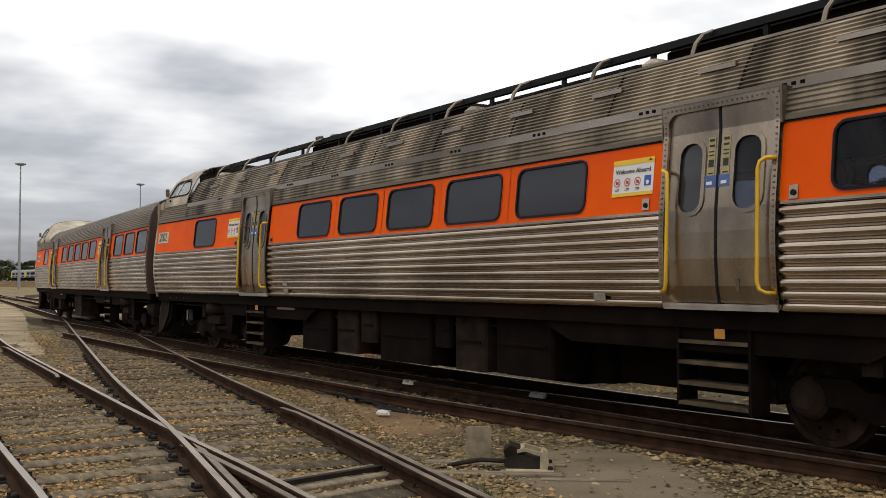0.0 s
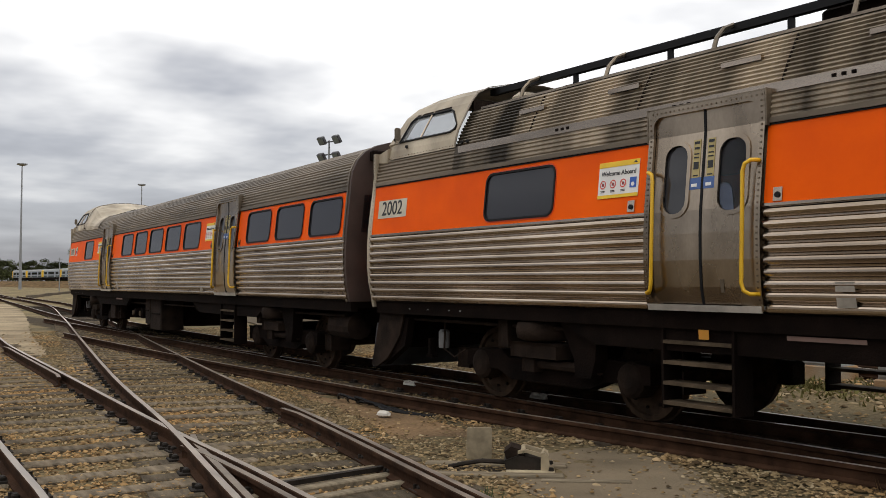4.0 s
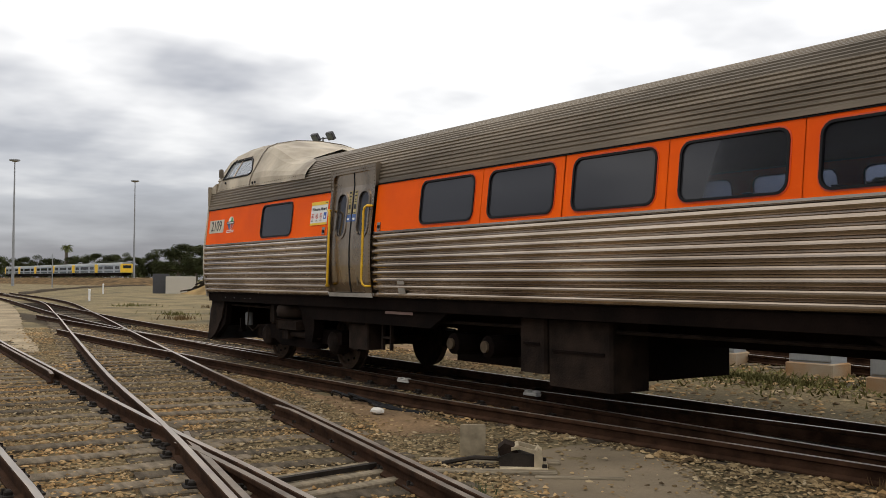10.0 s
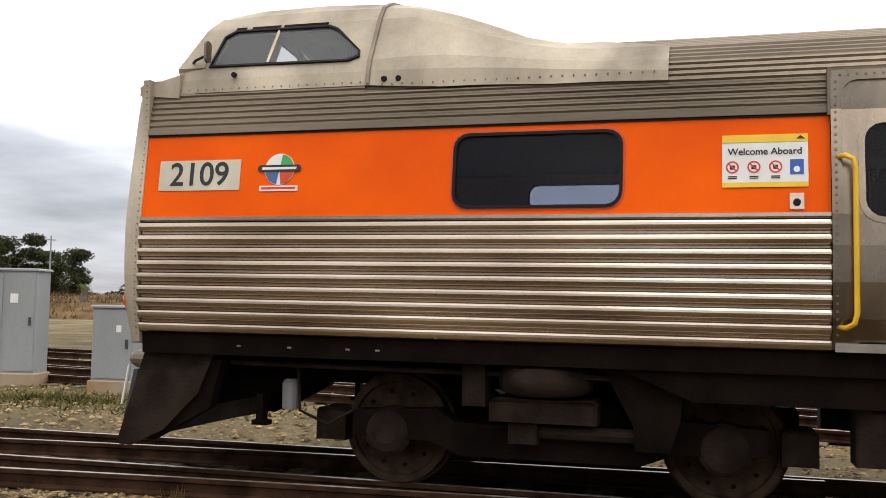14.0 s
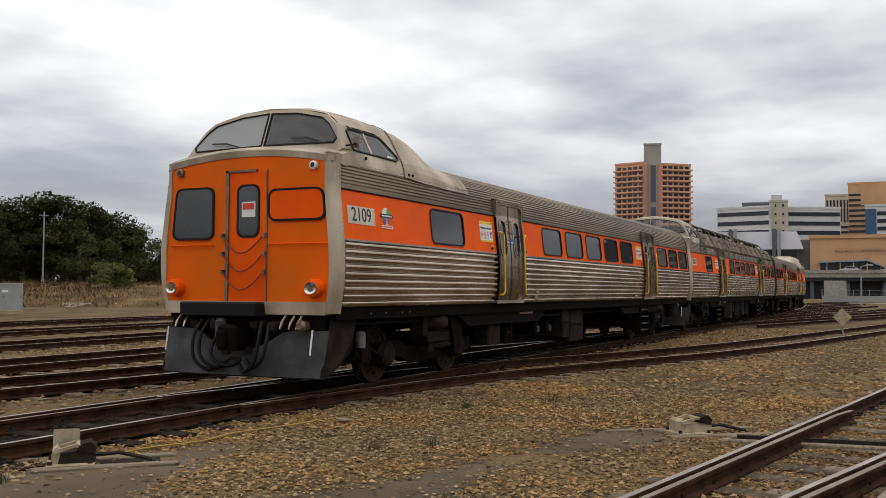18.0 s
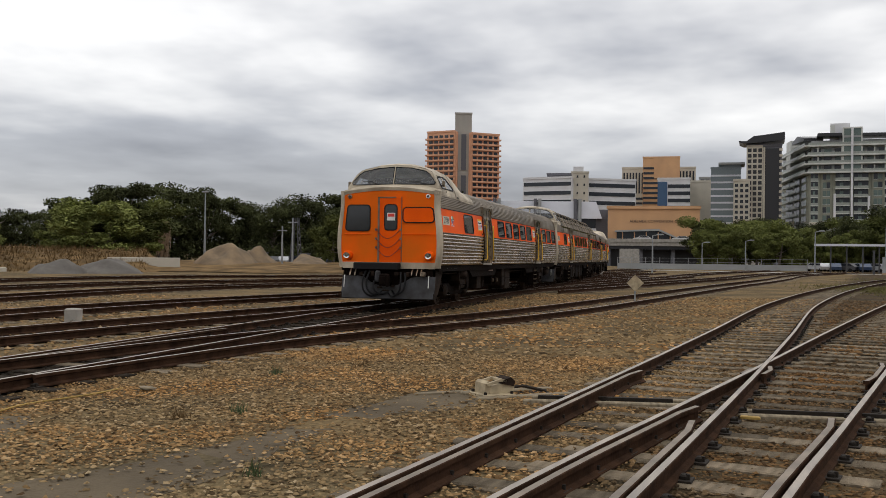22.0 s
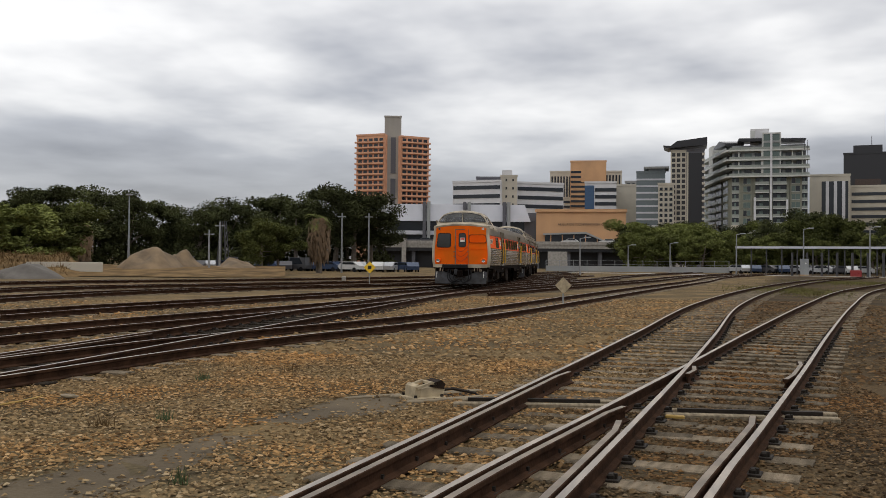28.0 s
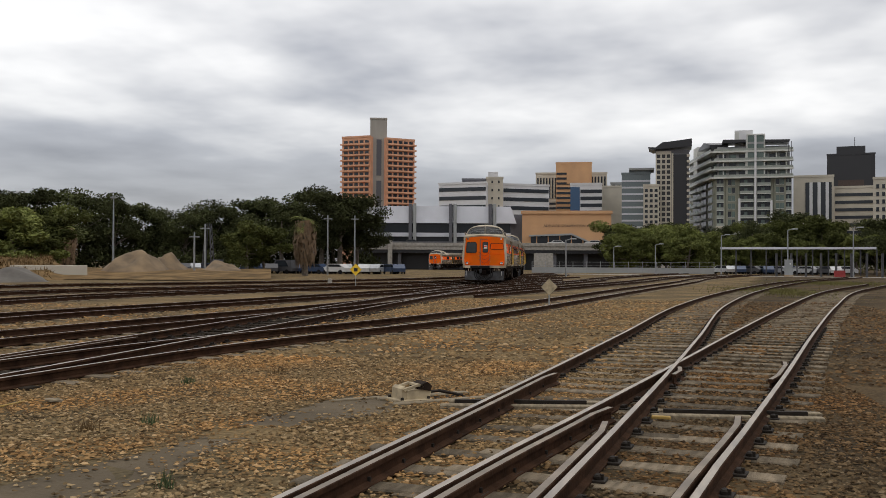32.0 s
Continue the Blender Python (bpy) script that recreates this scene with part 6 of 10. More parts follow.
for az, d, h, k, w in ((-38.2, 134, 11.6, 3, 1.3), (-39.3, 132, 12.8, 0, 1.3), (-40.9, 135, 13.2, 2, 1.3), (-42.4, 130, 14.2, 1, 1.2), (-44.0, 134, 12.0, 3, 1.2), (-45.2, 136, 10.5, 0, 1.1), (-43.2, 126, 9.4, 2, 1.2), (-40.2, 128, 9.0, 1, 1.2)):
    plant_tree(az, d, h, k, az * 41 % 360, w)
tree_belt(-89.8, -107, 26, 205, 14, 9.2, 1.8, (6, 7, 6, 2, 3))
tree_belt(-90, -107, 22, 188, 6, 6.4, 1.2, (6, 7))
plant_tree(-100.8, 215, 13.5, 1, 30, 1.4)
plant_tree(-92.9, 210, 10.8, 3, 80, 1.2)
plant_tree(-105.5, 170, 11.0, 2, 120, 1.5)
for az, d, h in ((-36.6, 92, 5.5), (-33.8, 96, 5.0), (-19.5, 88, 4.5), (-22.0, 92, 4.8), (-26.5, 100, 4.2), (-45, 100, 4.2), (-49, 102, 4.6)):
    plant_tree(az, d, h, 6 if h > 4.7 else 7, az * 53 % 360, 1.3)


def scrub(seed, az0, az1, d, dd, h, n, mat, label):
    """A thicket of undergrowth that closes the foot of a belt of trees."""
    r = np.random.RandomState(seed)
    lumps = []
    for k in range(n):
        x, y = polar(az0 + (az1 - az0) * (k + r.rand()) / n, d + dd * (r.rand() - 0.5))
        lumps.append((x, y, h * (0.15 + 0.5 * r.rand()), h * (0.35 + 0.35 * r.rand())))
    V, F = leaf_cloud(seed, lumps, 260, h * 0.058)
    me = bpy.data.meshes.new("scrub")
    me.from_pydata(V.tolist(), [], F.tolist())
    me.materials.append(mat)
    tagged(new("scrub", me), label, "scrub", kind="stuff")


scrub(41, 88, 62, 440, 30, 9.0, 75, LEAF, "dark far scrub under the trees")
scrub(42, 66, 30, 165, 20, 4.6, 75, LEAF, "dark scrub under the trees")
scrub(43, 34, -32, 148, 16, 5.0, 130, LEAF, "dark scrub under the trees")
scrub(44, -28, -76, 158, 14, 5.0, 130, LEAF, "dark scrub under the trees")
scrub(45, -90, -108, 200, 12, 4.0, 45, LEAF_LIGHT, "dark green undergrowth below the trees")
scrub(47, -56, -68, 150, 8, 4.6, 45, LEAF, "dark scrub under the trees")
scrub(46, -52, -58, 112, 10, 3.4, 16, LEAF_LIGHT, "olive scrub at the foot of the bank")


def palm(az, d, h, skirt, spread=0.22, count=34, stout=1.0):
    x, y = polar(az, d)
    t = thing("palm_tree", "palm with a skirt of dead brown fronds" if skirt else "tall palm with a small round crown", "palm tree", pose(x, y, -0.2))
    part("trunk", Shape().tube([(0, 0, -0.3), (0.05, 0, h * 0.5), (0, 0.1, h * 0.86)], [0.42 * stout, 0.3 * stout, 0.26 * stout], 10), BARK, t)
    r = random.Random(int(h * 10))
    for k in range(count):
        a = r.uniform(0, 6.28)
        up = r.uniform(-0.2, 1.0)
        L = h * spread
        pts = [(0, 0.1, h * 0.86)]
        for j in range(1, 5):
            f = j / 4
            pts.append((math.cos(a) * L * f, 0.1 + math.sin(a) * L * f, h * 0.86 + L * (up * f - 0.75 * f * f)))
        fr = Shape()
        for j in range(4):
            p, q = Vector(pts[j]), Vector(pts[j + 1])
            n = (q - p).cross(Vector((0, 0, 1))).normalized()
            for s in (-1, 1):
                for m in range(3):
                    b = p.lerp(q, m / 3)
                    e = b + n * s * L * 0.22 + (q - p) * 0.5 - Vector((0, 0, L * 0.08))
                    w = (q - p) * 0.16
                    fr.add([b, b + w, e], [(0, 1, 2)])
        part("frond", fr, LEAF_LIGHT, t)
    if skirt:
        sk = Shape()
        for k in range(700):
            a, z = r.uniform(0, 6.28), h * r.uniform(0.2, 0.86)
            rr = 0.3 + h * 0.15 * r.uniform(0.5, 1.0) * (1.1 - abs(z / h - 0.55))
            c = Vector((math.cos(a) * rr, math.sin(a) * rr, z))
            w = Vector((-math.sin(a), math.cos(a), 0)) * h * 0.02
            sk.add([c - w, c + w, c + w * 0.4 - Vector((0, 0, h * 0.11)) + c * 0.04], [(0, 1, 2)])
        tagged(part("frond_skirt", sk, LEAF_DRY, t, "hanging dead fronds"), kind="stuff")
    return t


palm(-71.97, 118, 7.9, True)
palm(-58.7, 125, 6.6, True)
palm(77.2, 430, 17.6, False, 0.15, 80, 2.2)
palm(36.4, 95, 3.4, False)


def mound(name, label, az, d, rx, ry, h, mat, seed, turn=0.0):
    """A heap with an uneven surface."""
    x, y = polar(az, d)
    s = Shape()
    n, m = 26, 9
    for j in range(m + 1):
        for i in range(n):
            a = 2 * math.pi * i / n
            f = j / m
            k = 1 + 0.30 * noise.noise((math.cos(a) * 1.3 + seed, math.sin(a) * 1.3, f))
            z = h * (1 - f ** 2.3) * (1 + 0.45 * noise.noise((math.cos(a) * f * 2.2, math.sin(a) * f * 2.2, seed))) - 0.25 * f
            s.v.append((math.cos(a) * rx * f * k, math.sin(a) * ry * f * k, z))
    for j in range(m):
        for i in range(n):
            s.f.append((j * n + i, j * n + (i + 1) % n, (j + 1) * n + (i + 1) % n, (j + 1) * n + i))
    ob = part(name, s, mat, at=pose(x, y, GROUND_Z, 0, 0, turn), smooth=True)
    return tagged(ob, label, "mound", group="heaps of earth and gravel")


EARTH = material("sandy_earth", (0.175, 0.122, 0.070), 0.95, tint=(0.095, 0.068, 0.042), scale=0.6, bump=0.8, bump_scale=3)
GREY_GRAVEL = material("grey_gravel_heap", (0.10, 0.09, 0.08), 0.95, var=0.25, scale=0.8, bump=0.8, bump_scale=4)
mound("earth_mound", "brown heap of sandy earth beside the yard", -62.5, 100, 5.2, 3.8, 2.55, EARTH, 1, 28)
mound("earth_mound", "brown heap of sandy earth beside the yard", -64.0, 103, 4.2, 3.2, 2.2, EARTH, 2, 28)
mound("earth_mound", "low pale heap of sand and rubble", -67.1, 104, 4.6, 3.0, 1.55, EARTH, 3, 25)
mound("gravel_mound", "grey heap of crushed gravel", -55.9, 82, 3.6, 3.0, 1.1, GREY_GRAVEL, 5, 30)
mound("gravel_mound", "grey heap of crushed gravel", -53.2, 80, 3.2, 2.6, 1.0, GREY_GRAVEL, 6, 30)
STRAW = material("straw_grown_earth", (0.27, 0.185, 0.083), 0.95, tint=(0.17, 0.115, 0.055), scale=0.5, bump=0.8, bump_scale=3, spec=0.05)


def earth_ramp():
    """A ramp of dumped earth rising to a blunt end, grown over with straw grass."""
    a, b = Vector((*polar(70.4, 113), GROUND_Z)), Vector((*polar(66.9, 107), GROUND_Z))
    along = (b - a).normalized()
    out = Vector((along.y, -along.x, 0))
    if out.dot(a) > 0:
        out = -out
    s = Shape()
    rows = []
    for i in range(22):
        f = i / 19
        hh = (0.15 + 2.75 * min(f, 1.0) ** 0.85) * (1 if f <= 1 else max(0.05, 1 - (f - 1) * 9))
        sec = []
        for u, k in ((4.6, -0.1), (3.2, 0.28), (1.9, 0.66), (0.7, 0.95), (0, 1.0), (-1.0, 0.92), (-3.0, 0.3), (-4.4, -0.1)):
            n1 = noise.noise((i * 0.5, u * 0.9, 8))
            sec.append(a + along * ((b - a).length * f + 0.5 * n1) + out * (u * (0.6 + 0.4 * min(f, 1))) + Vector((0, 0, hh * k * (1 + 0.18 * n1))))
        rows.append(sec)
    s.loft(rows)
    tagged(part("earth_mound", s, STRAW, smooth=True), "ramp of dumped earth grown over with straw grass", "mound", group="heaps of earth and gravel")
    return a, b, along


RAMP = earth_ramp()


def grass_bank():
    """The dry grass bank behind the yard, as one uneven strip with standing blades."""
    s = Shape()
    n = 150
    rows = []
    for i in range(n + 1):
        az = 44 - 114 * i / n
        d0 = 88 + 7 * noise.noise((i * 0.13, 0, 0))
        sec = []
        for f, z in ((0.0, -0.35), (0.12, 0.35), (0.35, 1.1), (0.7, 1.7), (1.0, 1.9), (1.6, 1.5)):
            x, y = polar(az, d0 + 22 * f)
            sec.append((x, y, z * (1 + 0.35 * noise.noise((i * 0.21, f * 3, 4))) * (1.0 if az > -58 else 0.35)))
        rows.append(sec)
    s.loft(rows)
    tagged(part("grass_bank", s, GRASS, smooth=True), "bank of long dry straw-coloured grass", "grass", kind="structure")
    r = np.random.RandomState(3)
    m = 26000
    az = 44 - 102 * r.rand(m)
    f = r.rand(m)
    d = 86 + 24 * f
    z = np.interp(f, [0, 0.12, 0.35, 0.7, 1], [-0.3, 0.35, 1.1, 1.7, 1.9])
    X, Y = -np.sin(np.radians(az)) * d, np.cos(np.radians(az)) * d
    h = 0.15 + 0.4 * r.rand(m)
    w = 0.03 + 0.05 * r.rand(m)
    t = r.rand(m) * 3.14
    lean = r.normal(size=(m, 2)) * 0.2
    P = np.stack([X, Y, z], 1)
    side = np.stack([np.cos(t) * w, np.sin(t) * w, 0 * w], 1)
    tip = P + np.stack([lean[:, 0], lean[:, 1], h], 1)
    V = np.stack([P - side, P + side, tip], 1).reshape(-1, 3)
    me = bpy.data.meshes.new("long_grass")
    me.from_pydata(V.tolist(), [], np.arange(3 * m).reshape(-1, 3).tolist())
    me.materials.append(GRASS)
    tagged(new("long_grass", me), "standing tufts of long dry grass", "grass", kind="stuff")


grass_bank()

# ---- the city beyond the yard ----
BRICK_TOWER = material("tower_brick", (0.62, 0.33, 0.205), 0.85, var=0.12, scale=0.3)
PALE = material("pale_cladding", (0.56, 0.57, 0.62), 0.6, var=0.08, scale=0.2)
WHITE_BAND = material("white_facade_band", (0.62, 0.62, 0.64), 0.6, var=0.08, scale=0.2)
TAN = material("tan_cladding", (0.52, 0.30, 0.155), 0.8, var=0.1, scale=0.2)
CONCRETE_TOWER = material("weathered_tower_concrete", (0.34, 0.32, 0.29), 0.85, var=0.15, scale=0.15, stretch=(1, 1, 0.3))
GREY_FACADE = material("grey_facade", (0.30, 0.31, 0.31), 0.8, var=0.12, scale=0.2)
CREAM_WALL = material("cream_render", (0.50, 0.46, 0.385), 0.8, var=0.1, scale=0.2)
DARK_WINDOW = plain("dark_window_glass", (0.02, 0.024, 0.03), 0.12)
BLUE_GLASS = plain("blue_curtain_glass", (0.05, 0.10, 0.19), 0.12)
SLATE_GLASS = plain("slate_curtain_glass", (0.15, 0.18, 0.19), 0.15)
BLACK_CLAD = plain("black_cladding", (0.018, 0.018, 0.022), 0.35)
DARK_GREY = plain("dark_grey_fin", (0.10, 0.10, 0.115), 0.6)


def site(az0, az1, d, skew=0.0):
    """Pose and width of a front that faces the yard; local x runs along it, y points away behind."""
    (xa, ya), (xb, yb) = polar(az0, d), polar(az1, d * (1 + skew))
    w = math.hypot(xb - xa, yb - ya)
    return pose(xa, ya, GROUND_Z, 0, 0, math.degrees(math.atan2(yb - ya, xb - xa))), w


def height(el, d):
    """Height above the ground of what shows at an elevation."""
    return 1.48 - GROUND_Z + d * math.tan(radians(el))


def building(name, label, az0, az1, d, el, wall, depth=18.0, skew=0.0):
    m, w = site(az0, az1, d, skew)
    h = height(el, d)
    t = thing(name, label, "building", m, group="city buildings")
    part("wall", Shape().box(0, w, 0, depth, -0.4, h), wall, t)
    part("parapet", Shape().box(-0.2, w + 0.2, -0.2, 0.3, h - 0.5, h + 0.35), wall, t)
    return t, w, h


def windows(t, x0, x1, z0, z1, cols, rows, mat, fx=0.6, fz=0.55, out=0.05, skip=()):
    """Panes set on a front, one object each, all of one mesh."""
    cw, ch = (x1 - x0) / cols, (z1 - z0) / rows
    s = Shape().box(0, cw * fx, -0.12 - max(0.0, -out), max(out, 0.0), 0, ch * fz)
    s.box(-0.05 * cw, cw * (fx + 0.05), -0.22, 0.0, -0.12, 0.0)
    me = s.mesh("window", mat)
    for i in range(cols):
        for j in range(rows):
            if (i, j) not in skip:
                part("window", me, None, t, at=pose(x0 + cw * (i + (1 - fx) / 2), 0, z0 + ch * (j + (1 - fz) / 2)))


def bands(t, x0, x1, z0, z1, n, mat, fz=0.45, out=0.5, name="window_band", back=0.1):
    ch = (z1 - z0) / n
    me = Shape().box(x0, x1, -out, back, 0, ch * fz).mesh(name, mat)
    for j in range(n):
        part(name, me, None, t, at=pose(0, 0, z0 + ch * (j + (1 - fz) / 2)))


# hotel tower: two brick wings folded back round a concrete core
D = 450
t, w, h = building("hotel_tower", "tall orange-brick hotel tower with a concrete lift core", -74.12, -75.78, D * 1.015, 7.40, BRICK_TOWER, 16, -0.015)
windows(t, 0.6, w - 0.3, h * 0.36, h - 1.2, 5, 15, DARK_WINDOW, 0.68, 0.5)
t2, w2, h2 = building("hotel_tower", "tall orange-brick hotel tower wing", -76.78, -78.44, D, 7.40, BRICK_TOWER, 16, 0.015)
windows(t2, 0.3, w2 - 0.6, h * 0.36, h - 1.2, 5, 15, DARK_WINDOW, 0.68, 0.5)
for host, wx in ((t, w), (t2, w2)):
    bands(host, -0.5 if host == t else 0.3, wx - 0.3 if host == t else wx + 0.5, h * 0.36 - 1.15, h - 2.35, 15, BRICK_TOWER, 0.30, 1.1, "balcony")
tc, wc, hc = building("hotel_core", "grey concrete lift core of the hotel tower", -75.78, -76.78, D * 1.006, 8.55, CONCRETE_TOWER, 14)
part("core_slot", Shape().box(wc * 0.38, wc * 0.68, -0.25, 0.2, h * 0.3, h * 0.66), DARK_GREY, tc)
part("core_slot", Shape().box(wc * 0.38, wc * 0.68, -0.25, 0.2, h * 0.70, h * 0.98), DARK_GREY, tc)
part("core_edge", Shape().box(0, wc * 0.16, -1.2, 0.5, -0.4, h * 0.99), BRICK_TOWER, tc)
part("core_edge", Shape().box(wc * 0.84, wc, -1.2, 0.5, -0.4, h * 0.99), BRICK_TOWER, tc)

# station hall on the bridge: white fascia over dark glazing, grey fins
D = 255
t, w, h = building("station_hall", "low station hall with a white fascia and dark glazing", -75.4, -84.2, D, 1.2, DARK_GREY, 22)
top, mid = height(3.36, D), height(2.35, D)
part("fascia", Shape().add([(0, -0.6, top), (w, -0.6, top), (w + 1.5, -1.6, mid), (-0.5, -1.6, mid), (0, 6, top), (w, 6, top), (w + 1.5, 6, mid), (-0.5, 6, mid)],
                           [(0, 1, 2, 3), (4, 5, 1, 0), (5, 6, 2, 1), (4, 0, 3, 7), (3, 2, 6, 7)]), PALE, t, "sloping pale metal fascia")
part("glazing", Shape().box(0, w, 0.2, 3, height(1.1, D), mid), DARK_WINDOW, t)
part("ledge", Shape().box(0, w, -1.0, 0.4, height(1.55, D), height(1.78, D)), PALE, t)
for az in (-75.7, -78.35, -80.75, -83.1):
    fx = (az + 75.4) / (-84.2 + 75.4) * w
    part("fin", Shape().box(fx - 1.0, fx - 0.15, -2.2, 1, height(0.9, D), top + 0.6), DARK_GREY, t, "dark grey vertical fin")
    part("fin", Shape().box(fx + 0.15, fx + 1.0, -2.2, 1, height(0.9, D), top + 0.6), GREY_FACADE, t)
part("soffit", Shape().box(w, w + 8, 0, 10, height(1.2, D), height(2.9, D)), DARK_GREY, t)

# bridge in front of the station
D = 228
m, w = site(-74.9, -91.0, D)
br = thing("road_bridge", "concrete road bridge with a thin parapet over the tracks", "bridge", m)
zb = height(1.0, D)
part("deck", Shape().box(0, w, 0, 12, zb - 0.9, zb + 0.1), CONCRETE, br)
part("parapet", Shape().box(0, w, -0.2, 0.1, zb, zb + 0.75), CONCRETE, br, "pale bridge parapet")
part("girder", Shape().box(0, w, 0.3, 1.0, zb - 1.7, zb - 0.9), BLACK_CLAD, br)
for k in range(9):
    x = w * (0.045 + 0.115 * k)
    part("pier", Shape().box(x, x + 0.8, 1.0, 3.5, -0.5, zb - 0.9), DARK_GREY, br)
part("abutment", Shape().box(0, 10, 11.5, 12, -0.5, zb - 0.9), DARK_GREY, br)
# black sheet added for the deep shade beneath the deck
part("undercroft_wall", Shape().box(0, w, 3.6, 4.2, -0.5, zb - 0.9), BLACK_CLAD, br, "dark undercroft wall")
part("pier_front", Shape().lathe((w * 0.133, -0.6, 0), "z", [(-0.5, 0.55), (zb + 1.2, 0.55)], 12), CONCRETE, br)

# banded white offices
D = 400
t, w, h = building("office_block", "white office block with dark window bands and curved ends", -79.9, -82.75, D, 4.72, WHITE_BAND, 20, -0.02)
bands(t, 0.3, w - 0.2, h * 0.45, h - 0.8, 5, DARK_WINDOW, 0.42, 0.15)
t, w, h = building("office_core", "pale concrete lift core with small round windows", -82.75, -83.75, D * 0.985, 5.10, CREAM_WALL, 14)
part("core_cap", Shape().box(w * 0.1, w * 0.7, 1, 8, h, h + 2.4), WHITE_BAND, t)
windows(t, w * 0.2, w * 0.5, h * 0.45, h, 1, 6, DARK_WINDOW, 0.3, 0.25)
windows(t, w * 0.6, w * 0.9, h * 0.45, h, 1, 6, DARK_WINDOW, 0.3, 0.25)
t, w, h = building("office_block", "white office block with dark window bands", -83.75, -86.5, D, 4.72, WHITE_BAND, 20, 0.02)
bands(t, 0.2, w - 0.3, h * 0.45, h - 0.8, 5, DARK_WINDOW, 0.42, 0.15)
t, w, h = building("office_roof_plant", "dark hipped roof plant room behind the offices", -81.3, -83.2, D + 15, 5.0, DARK_GREY, 8)

# convention hall with its sign
D = 243
t, w, h = building("convention_hall", "tan convention hall with a deep dark entrance", -84.9, -90.15, D, 3.04, TAN, 24)
part("entrance", Shape().prism([(w * 0.10, 0.5), (w * 0.10, h * 0.58), (w * 0.55, h * 0.60), (w * 0.93, h * 0.36), (w * 0.93, 0.5)], "y", -0.15, 0.1), DARK_WINDOW, t)
part("canopy", Shape().prism([(w * 0.08, h * 0.60), (w * 0.56, h * 0.63), (w * 0.95, h * 0.36), (w * 0.95, h * 0.34), (w * 0.56, h * 0.60), (w * 0.08, h * 0.575)], "y", -1.2, 0.0), GREY_FACADE, t)
for k in range(5):
    part("mullion", Shape().box(w * (0.16 + 0.13 * k), w * (0.16 + 0.13 * k) + 0.25, -0.3, 0, 0.5, h * 0.58), TAN, t)
words = [text_mesh(word, 0.90, BROWN) for word in ("ADELAIDE", "CONVENTION", "CENTRE")]
spans = [max(v.co.x for v in me.vertices) - min(v.co.x for v in me.vertices) for me in words]
at_x = w * 0.56 - (sum(spans) + 0.9) / 2
for me, span in zip(words, spans):
    part("sign_lettering", me, None, t, "dark lettering on the fascia", at=pose(at_x + span / 2, -0.2, h * 0.76, 90, 0, 0))
    at_x += span + 0.45
part("roof_edge", Shape().box(-0.3, w + 0.3, -0.5, 0.5, h - 0.4, h + 0.3), TAN, t)

# towers behind
D = 430
t, w, h = building("tan_office", "tan stepped office tower with striped windows", -86.9, -89.0, D, 5.95, TAN, 20)
part("upper_storey", Shape().box(w * 0.3, w, -0.4, 8, h * 0.8, h + 0.2), TAN, t)
bands(t, 0.2, w * 0.45, h * 0.5, h * 0.92, 9, DARK_WINDOW, 0.45, 0.2)
t, w, h = building("striped_office", "cream office tower with upright fins", -85.7, -87.0, D + 25, 5.35, CREAM_WALL, 18)
windows(t, 0.3, w - 0.3, h * 0.72, h * 0.96, 7, 1, DARK_WINDOW, 0.5, 0.9)
bands(t, 0.3, w - 0.3, h * 0.4, h * 0.7, 6, DARK_WINDOW, 0.45, 0.2)
t, w, h = building("striped_office", "cream office tower with upright fins", -88.9, -89.9, D + 25, 5.35, CREAM_WALL, 18)
windows(t, 0.3, w - 0.3, h * 0.8, h * 0.97, 5, 1, DARK_WINDOW, 0.5, 0.9)
t, w, h = building("white_office", "white office with dark bands beside a blue glass front", -87.75, -89.6, D - 25, 4.72, WHITE_BAND, 16)
bands(t, w * 0.32, w, h * 0.45, h * 0.95, 6, DARK_WINDOW, 0.5, 0.15)
part("glass_front", Shape().box(0, w * 0.3, -0.3, 0.2, h * 0.3, h * 0.96), BLUE_GLASS, t)
t, w, h = building("plain_block", "pale plain office block", -89.6, -90.9, D - 10, 4.55, CREAM_WALL, 16)
t, w, h = building("slate_block", "dark slate office block", -90.1, -91.3, D + 10, 4.75, GREY_FACADE, 14)
windows(t, 0.3, w, h * 0.6, h, 4, 4, DARK_WINDOW)
t, w, h = building("glass_office", "blue-grey glass office with a flat roof slab", -90.75, -92.4, D - 35, 5.3, SLATE_GLASS, 16)
for k in range(9):
    part("spandrel", Shape().box(0, w, -0.2, 0.1, h * (0.35 + 0.07 * k), h * (0.35 + 0.07 * k) + 0.7), PALE, t)
part("roof_slab", Shape().box(w * 0.25, w + 1.5, -1.5, 12, h + 1.2, h + 2.0), GREY_FACADE, t)
part("plant_room", Shape().box(w * 0.4, w, 0, 8, h, h + 1.2), SLATE_GLASS, t)
t, w, h = building("cream_flats", "cream block of flats with square windows", -92.0, -92.9, D - 50, 4.6, CREAM_WALL, 14)
windows(t, 0.2, w - 0.2, h * 0.4, h * 0.97, 3, 9, DARK_WINDOW, 0.6, 0.5)
t, w, h = building("dark_tower", "dark glass apartment tower with an overhanging roof", -92.7, -94.6, D - 45, 6.55, DARK_GREY, 18)
part("grid_front", Shape().box(0, w * 0.47, -0.25, 0.1, 0, h), CREAM_WALL, t)
windows(t, 0.2, w * 0.46, h * 0.3, h * 0.98, 3, 15, BLACK_CLAD, 0.7, 0.66, -0.2)
part("glass_strip", Shape().box(w * 0.5, w * 0.95, -0.3, 0.1, h * 0.25, h * 0.97), BLACK_CLAD, t)
